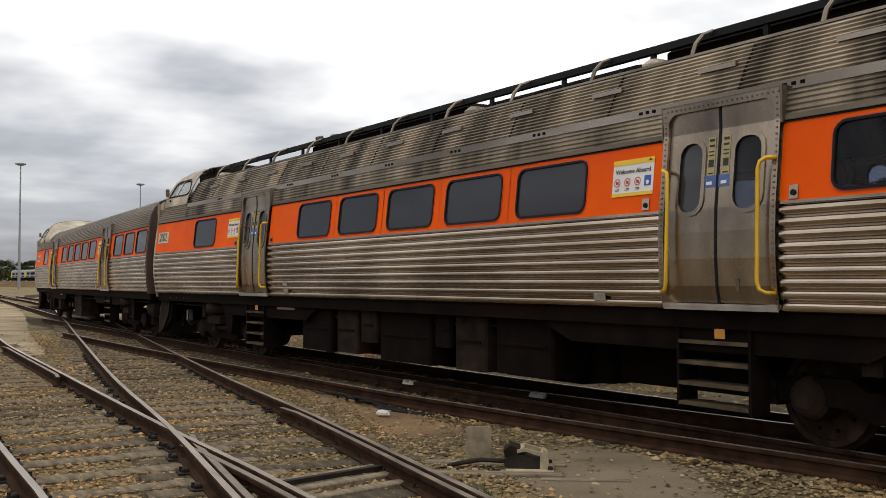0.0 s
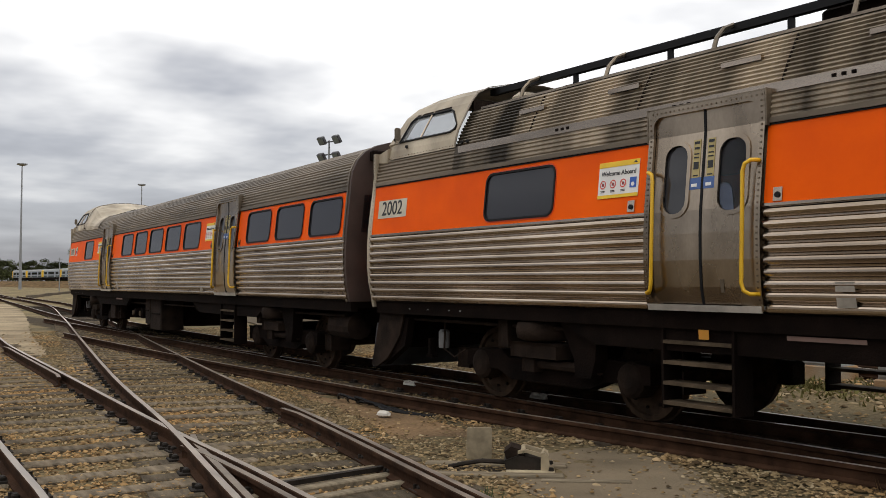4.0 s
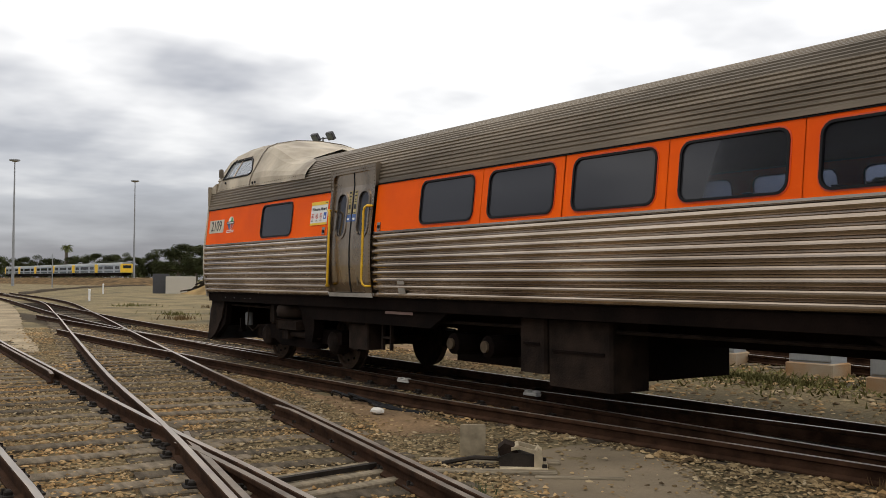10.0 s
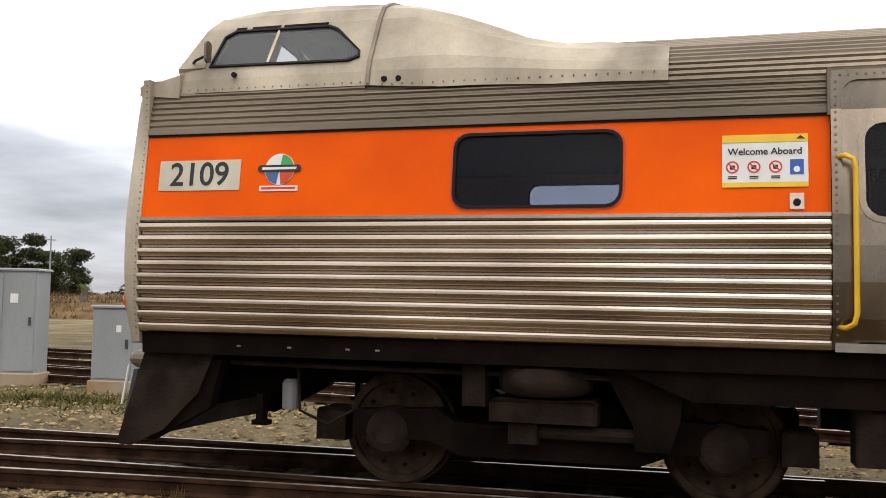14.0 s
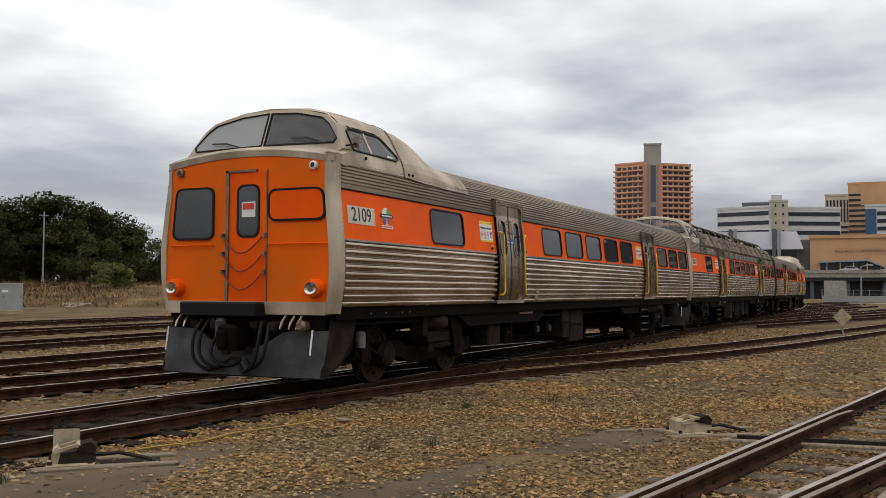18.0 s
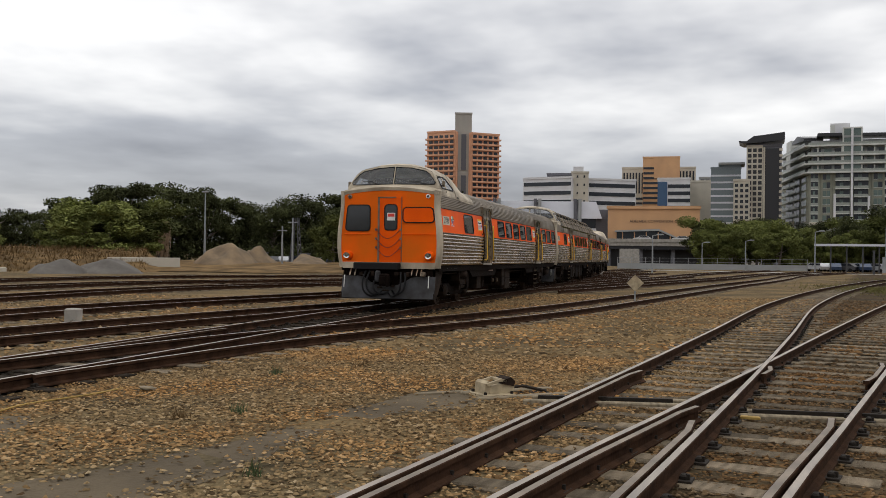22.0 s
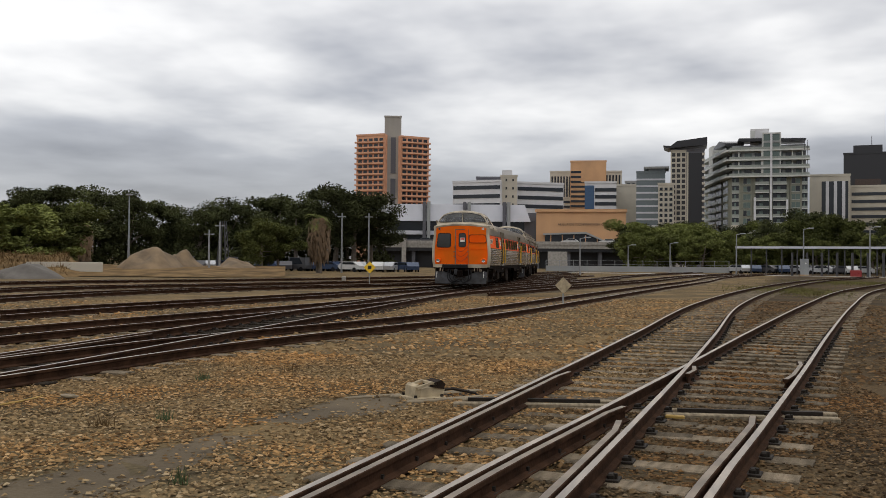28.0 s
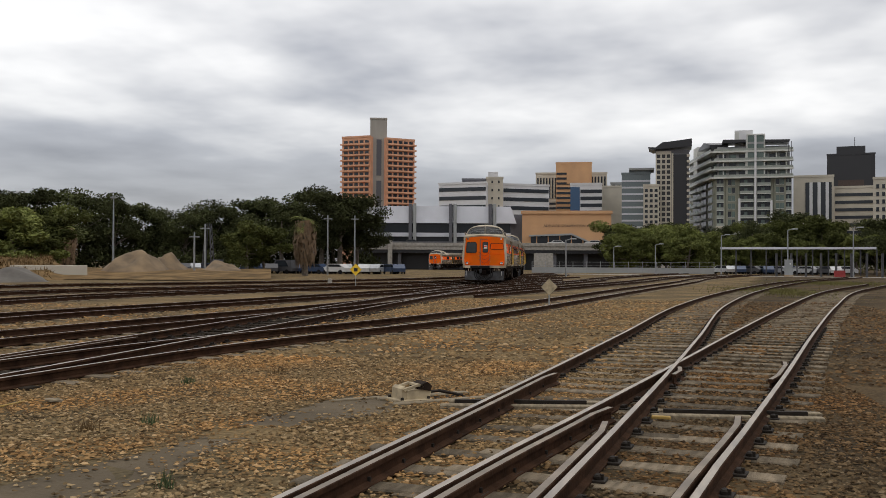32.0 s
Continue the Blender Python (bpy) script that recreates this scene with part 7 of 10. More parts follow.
part("roof_slab", Shape().prism([(-2.8, h + 1.3), (-1.2, h + 0.5), (w + 1, h + 1.6), (w + 1, h + 4.6), (w * 0.45, h + 3.6), (w * 0.2, h + 3.3), (0, h + 1.4), (-2.8, h + 1.6)], "y", -2, 12), BLACK_CLAD, t, "dark swept roof with an upturned eave")
for k in range(15):
    part("side_slab", Shape().box(w * 0.93, w * 1.02, -0.9, 0.2, h * (0.25 + 0.05 * k), h * (0.25 + 0.05 * k) + 0.9), CREAM_WALL, t)
part("corner_pier", Shape().box(w * 0.48, w * 0.53, -0.7, 0.2, 0, h * 0.98), CREAM_WALL, t)

# apartment tower: a front wing and a long wing folded back, balconies on both
OLIVE = material("olive_render", (0.245, 0.25, 0.20), 0.85, var=0.12, scale=0.2)
TEAL_GLASS = plain("teal_window_glass", (0.12, 0.165, 0.15), 0.2)
RAIL_GLASS = plain("balcony_glass", (0.27, 0.295, 0.265), 0.3)
SLAB_WHITE = material("pale_balcony_slab", (0.54, 0.55, 0.52), 0.7, var=0.1, scale=0.3)
D = 380
m, w = site(-94.5, -100.2, D)
h = height(6.95, D)
t = thing("apartment_tower", "grey-green apartment tower with stacked balconies in two wings", "building", m, group="city buildings")
xc, FL, ZU = 0.28 * w, 3.04, h - 13.6
wf = w - xc
X = lambda u: xc + u * wf
part("wall", Shape().box(xc, w, 0, 20, -0.4, ZU), OLIVE, t)
part("wall", Shape().box(xc + 0.3, w - 0.6, 0.6, 20, ZU, h - 1.6), GREY_FACADE, t)
LEVELS = [ZU - FL * k for k in range(1, 12) if ZU - FL * k > 1]


def balcony_stack(host, x0, x1, zs, out=1.7, step=0.0):
    """Balconies above one another: dark recess, slab, glass rail and a side fin."""
    part("balcony_recess", Shape().box(x0 + 0.1, x1 - 0.1, -0.12, 0.1, zs[-1], zs[0] + FL), DARK_WINDOW, host)
    slab = Shape().box(x0, x1, -out, 0.05, -0.14, 0.14).mesh("balcony_slab", SLAB_WHITE)
    rail = Shape().box(x0 + 0.05, x1 - 0.05, -out + 0.02, -out + 0.1, 0.14, 1.05).mesh("balcony_rail", RAIL_GLASS)
    door = Shape().box(x0 + (x1 - x0) * 0.3, x0 + (x1 - x0) * 0.55, -0.16, -0.1, 0.14, 2.3).mesh("balcony_door", TEAL_GLASS)
    for k, z in enumerate(zs):
        for name, me in (("balcony_slab", slab), ("balcony_rail", rail), ("balcony_door", door)):
            part(name, me, None, host, at=pose(step * (k % 2), 0, z))


def window_stack(host, x0, x1, zs):
    """A column of teal windows, two panes a floor, with dark lower panes here and there."""
    frame_me = Shape().box(x0 - 0.1, x1 + 0.1, -0.16, 0.05, 0.3, 0.45).mesh("sill", SLAB_WHITE)
    pane = [Shape().box(a, b, -0.1, 0.05, 0.45, 2.5) for a, b in ((x0, (x0 + x1) / 2 - 0.08), ((x0 + x1) / 2 + 0.08, x1))]
    mes = [[p.mesh("window", mat) for p in pane] for mat in (TEAL_GLASS, DARK_WINDOW)]
    for k, z in enumerate(zs):
        part("sill", frame_me, None, host, at=pose(0, 0, z))
        for j in range(2):
            part("window", mes[1 if (k * 3 + j * 5) % 4 == 0 else 0][j], None, host, at=pose(0, 0, z))


# front wing below the terrace
balcony_stack(t, X(0.01), X(0.11), LEVELS, 0.5)
window_stack(t, X(0.16), X(0.26), LEVELS)
balcony_stack(t, X(0.32), X(0.505), LEVELS, 2.2)
balcony_stack(t, X(0.55), X(0.73), LEVELS, 2.2)
window_stack(t, X(0.79), X(0.90), LEVELS)
balcony_stack(t, X(0.925), X(1.0), LEVELS, 0.8)
for u in (0.115, 0.15, 0.27, 0.30, 0.745, 0.78):
    part("pier", Shape().box(X(u) - 0.35, X(u) + 0.35, -0.35, 0.2, 0, ZU), OLIVE, t)
for u, a, b in ((0.315, 2.6, 9.0), (0.735, 2.9, 10.0)):
    part("white_frame", Shape().box(X(u) - 0.4, X(u) + 0.4, -2.5, -1.6, ZU - b * FL, ZU - a * FL), WHITE_BAND, t, "white panel framing the balconies")
for u0, u1, a, b in ((0.30, 0.375, 8.0, 8.9), (0.66, 0.74, 6.3, 7.4), (0.0, 0.105, 6.0, 7.2)):
    part("white_frame", Shape().box(X(u0), X(u1), -2.48, -0.2, ZU - b * FL, ZU - a * FL), CREAM_WALL, t)
# terrace slabs of the upper storeys right across
for k, (z, o) in enumerate(((ZU, 2.6), (ZU + 3.2, 2.3), (ZU + 6.3, 2.2), (ZU + 9.9, 1.9))):
    part("terrace_slab", Shape().box(xc - 0.8, w + 0.6, -o, 0.7, z - 0.28, z + 0.32), SLAB_WHITE, t, "pale terrace slab")
    part("terrace_rail", Shape().box(xc - 0.7, w + 0.5, -o + 0.04, -o + 0.12, z + 0.32, z + 1.15), RAIL_GLASS, t)
    if k < 3:
        for j in range(7):
            u = 0.04 + 0.135 * j
            part("terrace_glazing", Shape().box(X(u), X(u + 0.095), 0.45, 0.65, z + 0.4, z + 2.7), DARK_WINDOW if (j + k) % 3 else TEAL_GLASS, t)
for u in (0.10, 0.40, 0.64, 0.80, 0.93):
    part("terrace_post", Shape().box(X(u) - 0.2, X(u) + 0.2, -1.4, 0.6, ZU, h - 3.6), SLAB_WHITE, t)
for u in (0.955, 0.995):
    part("frame_column", Shape().box(X(u) - 0.1, X(u) + 0.1, -2.0, -1.8, ZU, h - 0.4), DARK_GREY, t)
part("glass_bay", Shape().box(X(0.42), X(0.64), -1.4, 6, ZU, h + 2.4), TEAL_GLASS, t, "glazed central bay")
for k in range(5):
    part("bay_spandrel", Shape().box(X(0.415), X(0.645), -1.6, -1.2, ZU + 0.2 + 3.1 * k, ZU + 1.0 + 3.1 * k), SLAB_WHITE if k % 2 else GREY_FACADE, t)
part("bay_cap", Shape().box(X(0.41), X(0.65), -1.7, 6.2, h + 2.3, h + 2.8), SLAB_WHITE, t)
for u in (0.415, 0.645):
    part("bay_edge", Shape().box(X(u) - 0.25, X(u) + 0.25, -1.7, 0.6, ZU, h + 2.3), SLAB_WHITE, t)
part("mast_fin", Shape().box(X(0.512), X(0.54), -2.9, 0.3, 2, h + 2.5), WHITE_BAND, t, "white upright fin")
part("lift_tower", Shape().box(X(0.25), X(0.50), 3, 12, h - 2, h + 4.9), WHITE_BAND, t, "white lift tower")
part("lift_tower_cap", Shape().box(X(0.25), X(0.31), 2.6, 3.4, h + 1, h + 4.2), SLAB_WHITE, t)
part("roof_canopy", Shape().prism([(X(0.08), h - 0.3), (X(0.40), h - 0.3), (X(0.40), h + 0.7), (X(0.10), h + 0.9)], "y", -2.2, 8), BLACK_CLAD, t, "dark roof canopy")
part("roof_canopy", Shape().prism([(X(0.65), h - 0.5), (X(0.96), h - 0.6), (X(0.98), h + 0.3), (X(0.65), h + 0.5)], "y", -2.2, 8), BLACK_CLAD, t, "dark roof canopy")
# the long wing folded back
WL = math.hypot(xc + 0.075 * w, 57)
wing = part("wing", Shape().box(0, WL, 0.0, 14, -0.4, ZU), OLIVE, t, "long wing folded back", at=pose(-0.075 * w, 57, 0, 0, 0, math.degrees(math.atan2(-57, xc + 0.075 * w))))
part("upper_wall", Shape().box(1, WL - 1, 1.0, 14, ZU, h - 2), GREY_FACADE, wing)
window_stack(wing, WL * 0.03, WL * 0.16, LEVELS)
balcony_stack(wing, WL * 0.24, WL * 0.48, LEVELS, 2.0, 1.2)
balcony_stack(wing, WL * 0.52, WL * 0.70, LEVELS, 1.6, -1.0)
window_stack(wing, WL * 0.76, WL * 0.90, LEVELS)
for k, z in enumerate((ZU, ZU + 3.2, ZU + 6.3, ZU + 9.9)):
    part("terrace_slab", Shape().box(3 * k, WL + 2.0 - 0.3 * k, -2.2, 1.1, z - 0.28, z + 0.32), SLAB_WHITE, wing)
    part("terrace_rail", Shape().box(3 * k + 0.2, WL + 1.8 - 0.3 * k, -2.16, -2.06, z + 0.32, z + 1.15), RAIL_GLASS, wing)
    if k < 3:
        for j in range(6):
            part("terrace_glazing", Shape().box(WL * (0.12 + 0.145 * j), WL * (0.22 + 0.145 * j), 0.85, 1.05, z + 0.4, z + 2.7), DARK_WINDOW if (j + k) % 2 else TEAL_GLASS, wing)
part("stair_shaft", Shape().box(WL * 0.42, WL * 0.56, -2.0, 4, ZU + 4, h + 1.5), SLAB_WHITE, wing, "pale stair shaft")
part("roof_canopy", Shape().prism([(WL * 0.60, h - 0.6), (WL * 0.97, h - 1.4), (WL * 0.97, h - 0.4), (WL * 0.78, h + 1.6), (WL * 0.60, h + 0.2)], "y", -2.0, 5), BLACK_CLAD, wing)
part("white_frame", Shape().box(WL * 0.45, WL * 0.68, -2.4, -1.8, ZU - 8.2 * FL, ZU - 5.6 * FL), CREAM_WALL, wing)

D = 520
t, w, h = building("flat_office", "low pale office with dark glazing", -100.3, -102.4, D * 0.8, 4.95, CREAM_WALL, 16)
part("glazing", Shape().box(w * 0.3, w * 0.95, -0.3, 0.1, h * 0.5, h * 0.93), DARK_WINDOW, t)
for k in range(3):
    part("column", Shape().box(w * (0.4 + 0.2 * k), w * (0.4 + 0.2 * k) + 1.2, -0.6, 0, h * 0.5, h * 0.93), WHITE_BAND, t)
t, w, h = building("black_tower", "black glass office tower", -102.05, -104.5, D, 6.1, BLACK_CLAD, 25)
part("upper_block", Shape().box(w * 0.2, w * 0.8, 1, 18, h, h + 4), BLACK_CLAD, t)
part("aerial", Shape().tube([(w * 0.58, 5, h + 4), (w * 0.58, 5, h + 9)], 0.15, 5), DARK_GREY, t)
t, w, h = building("cream_office", "cream office block with rows of windows", -102.4, -104.6, D * 0.82, 4.3, CREAM_WALL, 16)
bands(t, 0.5, w * 0.9, h * 0.4, h * 0.95, 6, DARK_WINDOW, 0.4, 0.2)
part("brown_roof", Shape().box(w * 0.1, w * 0.7, 2, 10, h, h + 3), BROWN, t)
t, w, h = building("cream_office", "cream office block with square windows", -104.4, -107.5, D * 0.75, 4.75, CREAM_WALL, 16)
windows(t, 0.5, w - 0.5, h * 0.45, h * 0.95, 10, 6, DARK_WINDOW, 0.5, 0.5)

# ---- things in the yard ----
ASPHALT = material("worn_asphalt", (0.112, 0.088, 0.058), 0.9, tint=(0.080, 0.063, 0.042), scale=0.8, bump=0.5, bump_scale=30, spec=0.1)
GREY_PAINT = material("grey_cabinet_paint", (0.29, 0.305, 0.31), 0.55, var=0.12, scale=1.2, stretch=(1, 1, 0.4))
DARK_PAINT = plain("dark_grey_paint", (0.05, 0.05, 0.055), 0.5)
GALV = plain("galvanised_steel", (0.30, 0.31, 0.32), 0.45, 0.5)
GREEN_IRON = material("olive_roof_iron", (0.190, 0.158, 0.072), 0.55, var=0.12, scale=1.0)
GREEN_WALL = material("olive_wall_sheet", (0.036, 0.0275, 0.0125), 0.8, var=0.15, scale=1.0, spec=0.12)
STEP_YELLOW = material("worn_yellow_step", (0.42, 0.27, 0.07), 0.8, var=0.3, scale=3)
DULL_YELLOW = plain("dusty_yellow", (0.34, 0.22, 0.05), 0.7)
MACHINE_CREAM = material("dusty_cream_paint", (0.40, 0.33, 0.22), 0.75, var=0.3, scale=6, spec=0.2)
RED_MESH = plain("orange_barrier_mesh", (0.42, 0.12, 0.055), 0.9)
EXCAVATOR = plain("excavator_orange", (0.66, 0.12, 0.025), 0.5)
PALE_TIMBER = material("bleached_timber", (0.20, 0.165, 0.115), 0.9, var=0.35, scale=3, stretch=(1, 8, 8), spec=0.1)


def sheet(name, label, outline, mat, z=0.022):
    """A thin irregular slab of paving lying on the ground."""
    pts = smooth_line([(x, y) for x, y in outline] + [outline[0]], 0.35)[:-1]
    r = random.Random(len(outline))
    ol = [(p.x + r.uniform(-0.06, 0.06), p.y + r.uniform(-0.06, 0.06)) for p in pts]
    return tagged(part(name, Shape().prism(ol, "z", GROUND_Z - 0.1, GROUND_Z + z), mat), label, "pavement", kind="structure")


PAVED = [[(-7.6, 5.9), (-7.6, 6.6), (-6.8, 6.9), (-5.8, 6.6), (-5.0, 6.0), (-3.8, 5.4), (-3.0, 4.8), (-4.4, 4.5), (-6.0, 4.9), (-6.7, 5.3)],
         [(3.0, 6.3), (4.5, 7.0), (6.0, 7.25), (7.3, 7.0), (8.4, 6.6), (7.9, 6.2), (6.5, 5.8), (5.9, 5.5), (4.5, 5.4), (3.2, 5.6)],
         [(11.6, 3.1), (11.0, 3.35), (9.7, 3.65), (7.9, 3.95), (6.5, 4.45), (5.5, 4.9), (4.5, 5.2), (4.6, 4.2), (5.9, 3.6), (6.9, 3.45), (8.4, 3.4), (9.7, 3.0), (10.4, 2.4), (11.2, 2.4)],
         [(-80, 13.2), (-66, 11.6), (-55, 10.0), (-43, 8.0), (-34, 6.4), (-29, 5.6), (-24.5, 4.95), (-22.6, 4.55), (-24.5, 4.35), (-27.5, 4.75), (-28.9, 4.3), (-29.2, 3.0), (-27.5, 1.6),
          (-24, 0.8), (-26, -3), (-45, -8), (-80, -8)],
         [(-13.6, 6.5), (-12.4, 6.75), (-10.6, 6.6), (-9.4, 6.35), (-8.4, 6.2), (-8.3, 5.7), (-8.9, 5.35), (-9.8, 5.65), (-11.2, 5.95), (-12.6, 6.15)]]
PALE_ASPHALT = material("dusty_pale_asphalt", (0.195, 0.155, 0.105), 0.9, tint=(0.135, 0.108, 0.073), scale=0.8, bump=0.5, bump_scale=30, spec=0.1)
sheet("pavement_1", "worn pale grey asphalt pad beside a point machine", PAVED[0], PALE_ASPHALT, 0.006)
sheet("pavement_2", "worn grey asphalt pad beside the main track", PAVED[1], ASPHALT, 0.006)
sheet("pavement_3", "dusty trodden path of fine grey grit", PAVED[2], ASPHALT, 0.002)
SANDY_GRIT = material("pale_sandy_grit", (0.330, 0.265, 0.175), 0.95, tint=(0.215, 0.170, 0.110), scale=0.5, bump=0.6, bump_scale=14, fine=0.5, spec=0.06)
RUSTY_GRIT = material("rusty_fine_grit", (0.215, 0.140, 0.078), 0.95, tint=(0.135, 0.094, 0.058), scale=0.9, bump=0.8, bump_scale=22, fine=0.6, spec=0.06)
sheet("pavement_4", "pale trodden sandy ground over a buried siding", PAVED[3], SANDY_GRIT, 0.020)
sheet("pavement_7", "rusty brown trodden grit beside the main track", PAVED[4], RUSTY_GRIT, 0.004)
sheet("pavement_8", "reddish sandy earth beyond the main track", [(-25.5, 14.0), (-20, 12.3), (-15, 11.4), (-13.5, 12.8), (-13.6, 14.9), (-16, 19), (-19.5, 23), (-24, 24), (-26.5, 19)], RUSTY_GRIT, 0.03)
sheet("pavement_5", "asphalt apron in front of the hut", [(-52, 22.2), (-45, 22.4), (-40, 20.6), (-37, 21.5), (-34, 23.4), (-32.0, 23.0), (-28.5, 18.8), (-25.6, 15.4), (-27.5, 14.6), (-31, 14.2), (-37, 15.4), (-45, 18.2)], ASPHALT, 0.05)


PLATE_STEEL = material("weathered_plate", (0.32, 0.265, 0.18), 0.7, var=0.3, scale=8, spec=0.2)


def point_machine(x, y, turn, plate_at=None):
    """A small point machine: dark gear case between timbers, cream bracket and end casting, throw rod."""
    t = thing("point_machine", "dusty cream and black point machine on short timbers" if plate_at is None else "cream and black point machine beside a standing steel plate",
              "point machine", pose(x, y, GROUND_Z, 0, 0, turn), group="point machines")
    part("drip_tray", Shape().box(0.19, 0.80, -0.17, 0.17, -0.05, 0.012), OIL_STONE, t, "oil-black pit below the throw rod")
    part("edge_board", Shape().box(-0.85, -0.10, 0.36, 0.44, -0.1, 0.025, 0.01), PALE_TIMBER, t)
    for dy, a, b in ((-0.24, -0.34, 0.95), (0.24, -0.30, 0.95)):
        part("timber", Shape().box(a, b, dy - 0.07, dy + 0.07, -0.1, 0.035, 0.012), PALE_TIMBER, t)
    part("base_plate", Shape().box(-0.22, 0.20, -0.20, 0.20, 0.0, 0.045, 0.006), MACHINE_CREAM, t)
    part("gear_case", Shape().prism([(-0.12, 0.045), (0.20, 0.045), (0.22, 0.12), (0.10, 0.165), (-0.10, 0.14)], "y", -0.13, 0.13), IRON if plate_at else MACHINE_CREAM, t, "cast gear case")
    part("case_lid", Shape().prism([(0.04, 0.16), (0.20, 0.13), (0.22, 0.19), (0.16, 0.24), (0.06, 0.21)], "y", -0.15, 0.10), UNDER_LIGHT, t)
    part("end_casting", Shape().prism([(-0.18, 0.045), (-0.10, 0.045), (-0.10, 0.15), (-0.13, 0.20), (-0.17, 0.17)], "y", -0.12, 0.14), MACHINE_CREAM, t, "cream end casting")
    br = Shape().prism([(-0.17, 0.17), (0.04, 0.225), (0.10, 0.205), (0.10, 0.18), (0.03, 0.195), (-0.15, 0.14)], "y", -0.15, -0.11)
    br.prism([(-0.17, 0.17), (0.04, 0.225), (0.10, 0.205), (0.10, 0.18), (0.03, 0.195), (-0.15, 0.14)], "y", 0.09, 0.13)
    br.box(0.03, 0.07, -0.15, 0.13, 0.19, 0.22, 0.008)
    part("lever_bracket", br, MACHINE_CREAM, t, "cream painted lever bracket")
    for bx, by in ((-0.19, -0.16), (-0.19, 0.16), (0.16, -0.17)):
        part("bolt", Shape().lathe((bx, by, 0.06), "z", [(-0.02, 0.025), (0.015, 0.02)], 6), IRON, t)
    part("throw_rod", Shape().tube([(0.18, 0.02, 0.09), (0.42, 0.03, 0.10), (0.60, -0.02, 0.06), (0.72, -0.03, 0.03)], 0.02, 6), IRON, t)
    if plate_at:
        px, py, pt = plate_at
        part("steel_plate", Shape().prism(rounded(-0.12, 0.12, 0.0, 0.30, 0.02), "y", -0.006, 0.006), PLATE_STEEL, t, "thin grey steel plate", at=pose(px, py, 0.02, -8, 0, pt))
    return t


point_machine(-6.65, 5.4, 231, (0.47, -0.50, 8))
point_machine(6.6, 7.1, -44, (-0.06, 0.2, -6))
point_machine(11.3, 2.35, -50)


def small(name, label, category, shape, mat, x, y, z=GROUND_Z, turn=0.0, group=""):
    return tagged(part(name, shape, mat, at=pose(x, y, z, 0, 0, turn)), label, category, group)


def pebble(rx, ry, rz, seed):
    s = Shape()
    r = random.Random(seed)
    secs = []
    for j in range(6):
        a = math.pi * j / 5
        rad, z = max(0.05, math.sin(a)), -math.cos(a)
        secs.append([(rad * rx * math.cos(2 * math.pi * k / 10) * r.uniform(0.9, 1.1), rad * ry * math.sin(2 * math.pi * k / 10) * r.uniform(0.9, 1.1), z * rz) for k in range(10)])
    return s.loft(secs, closed=True, caps=True)


small("white_stone", "pale rounded stone lying in the gravel", "stone", pebble(0.105, 0.06, 0.045, 1), CLAMP_WHITE, -10.3, 6.05, GROUND_Z + 0.05, 20)
for x, y in ((-12.25, 7.66), (-9.9, 8.2)):
    s = Shape().box(-0.14, 0.14, -0.045, 0.045, 0, 0.04, 0.012)
    s.box(-0.11, -0.03, -0.055, 0.055, 0.04, 0.065, 0.012).box(0.04, 0.12, -0.055, 0.055, 0.04, 0.065, 0.012)
    small("rail_clamp", "white painted clamp on a rail", "clamp", s, CLAMP_WHITE, x, y, -0.05, 3, "white rail clamps")
cable = [(-12.2, 6.42, 0.03), (-11.9, 6.30, 0.12), (-11.65, 6.46, 0.04), (-11.45, 6.28, 0.13), (-11.2, 6.44, 0.05), (-10.8, 6.36, 0.03), (-10.4, 6.5, 0.02)]
for k in range(3):
    small("black_hose", "tangled black rubber hose by the rail", "hose", Shape().tube(smooth_line([(x + 0.18 * k, y + 0.05 * k, z * (1 - 0.3 * k)) for x, y, z in cable], 0.1), 0.02, 6), RUBBER, 0, 0, GROUND_Z, 0, "hoses")
small("yellow_hose", "yellow hose lying in the gravel", "hose", Shape().tube(smooth_line([(6.9, 7.05, 0.03), (7.5, 7.1, 0.04), (8.1, 6.85, 0.05), (8.8, 6.95, 0.04), (9.6, 6.7, 0.05), (10.4, 6.75, 0.03)], 0.15), 0.011, 6), DULL_YELLOW, 0, 0, GROUND_Z - 0.01, 0, "hoses")
small("yellow_rag", "crumpled yellow plastic scrap", "litter", pebble(0.10, 0.06, 0.03, 4), YELLOW, 5.55, 6.95, GROUND_Z + 0.05, 10, "litter")
small("yellow_rag", "flat pale yellow scrap on the gravel", "litter", pebble(0.15, 0.07, 0.025, 5), PALE_TIMBER, 10.2, 6.35, GROUND_Z + 0.05, 70, "litter")
small("yellow_block", "yellow painted wedge on a sleeper", "wedge", Shape().box(-0.10, 0.10, -0.03, 0.03, 0, 0.03, 0.01), DULL_YELLOW, 10.35, -0.55, -0.15, 80, "yellow wedges")
small("yellow_block", "yellow painted wedge on a sleeper", "wedge", Shape().box(-0.10, 0.10, -0.03, 0.03, 0, 0.03, 0.01), DULL_YELLOW, -6.6, 2.75, -0.15, 80, "yellow wedges")
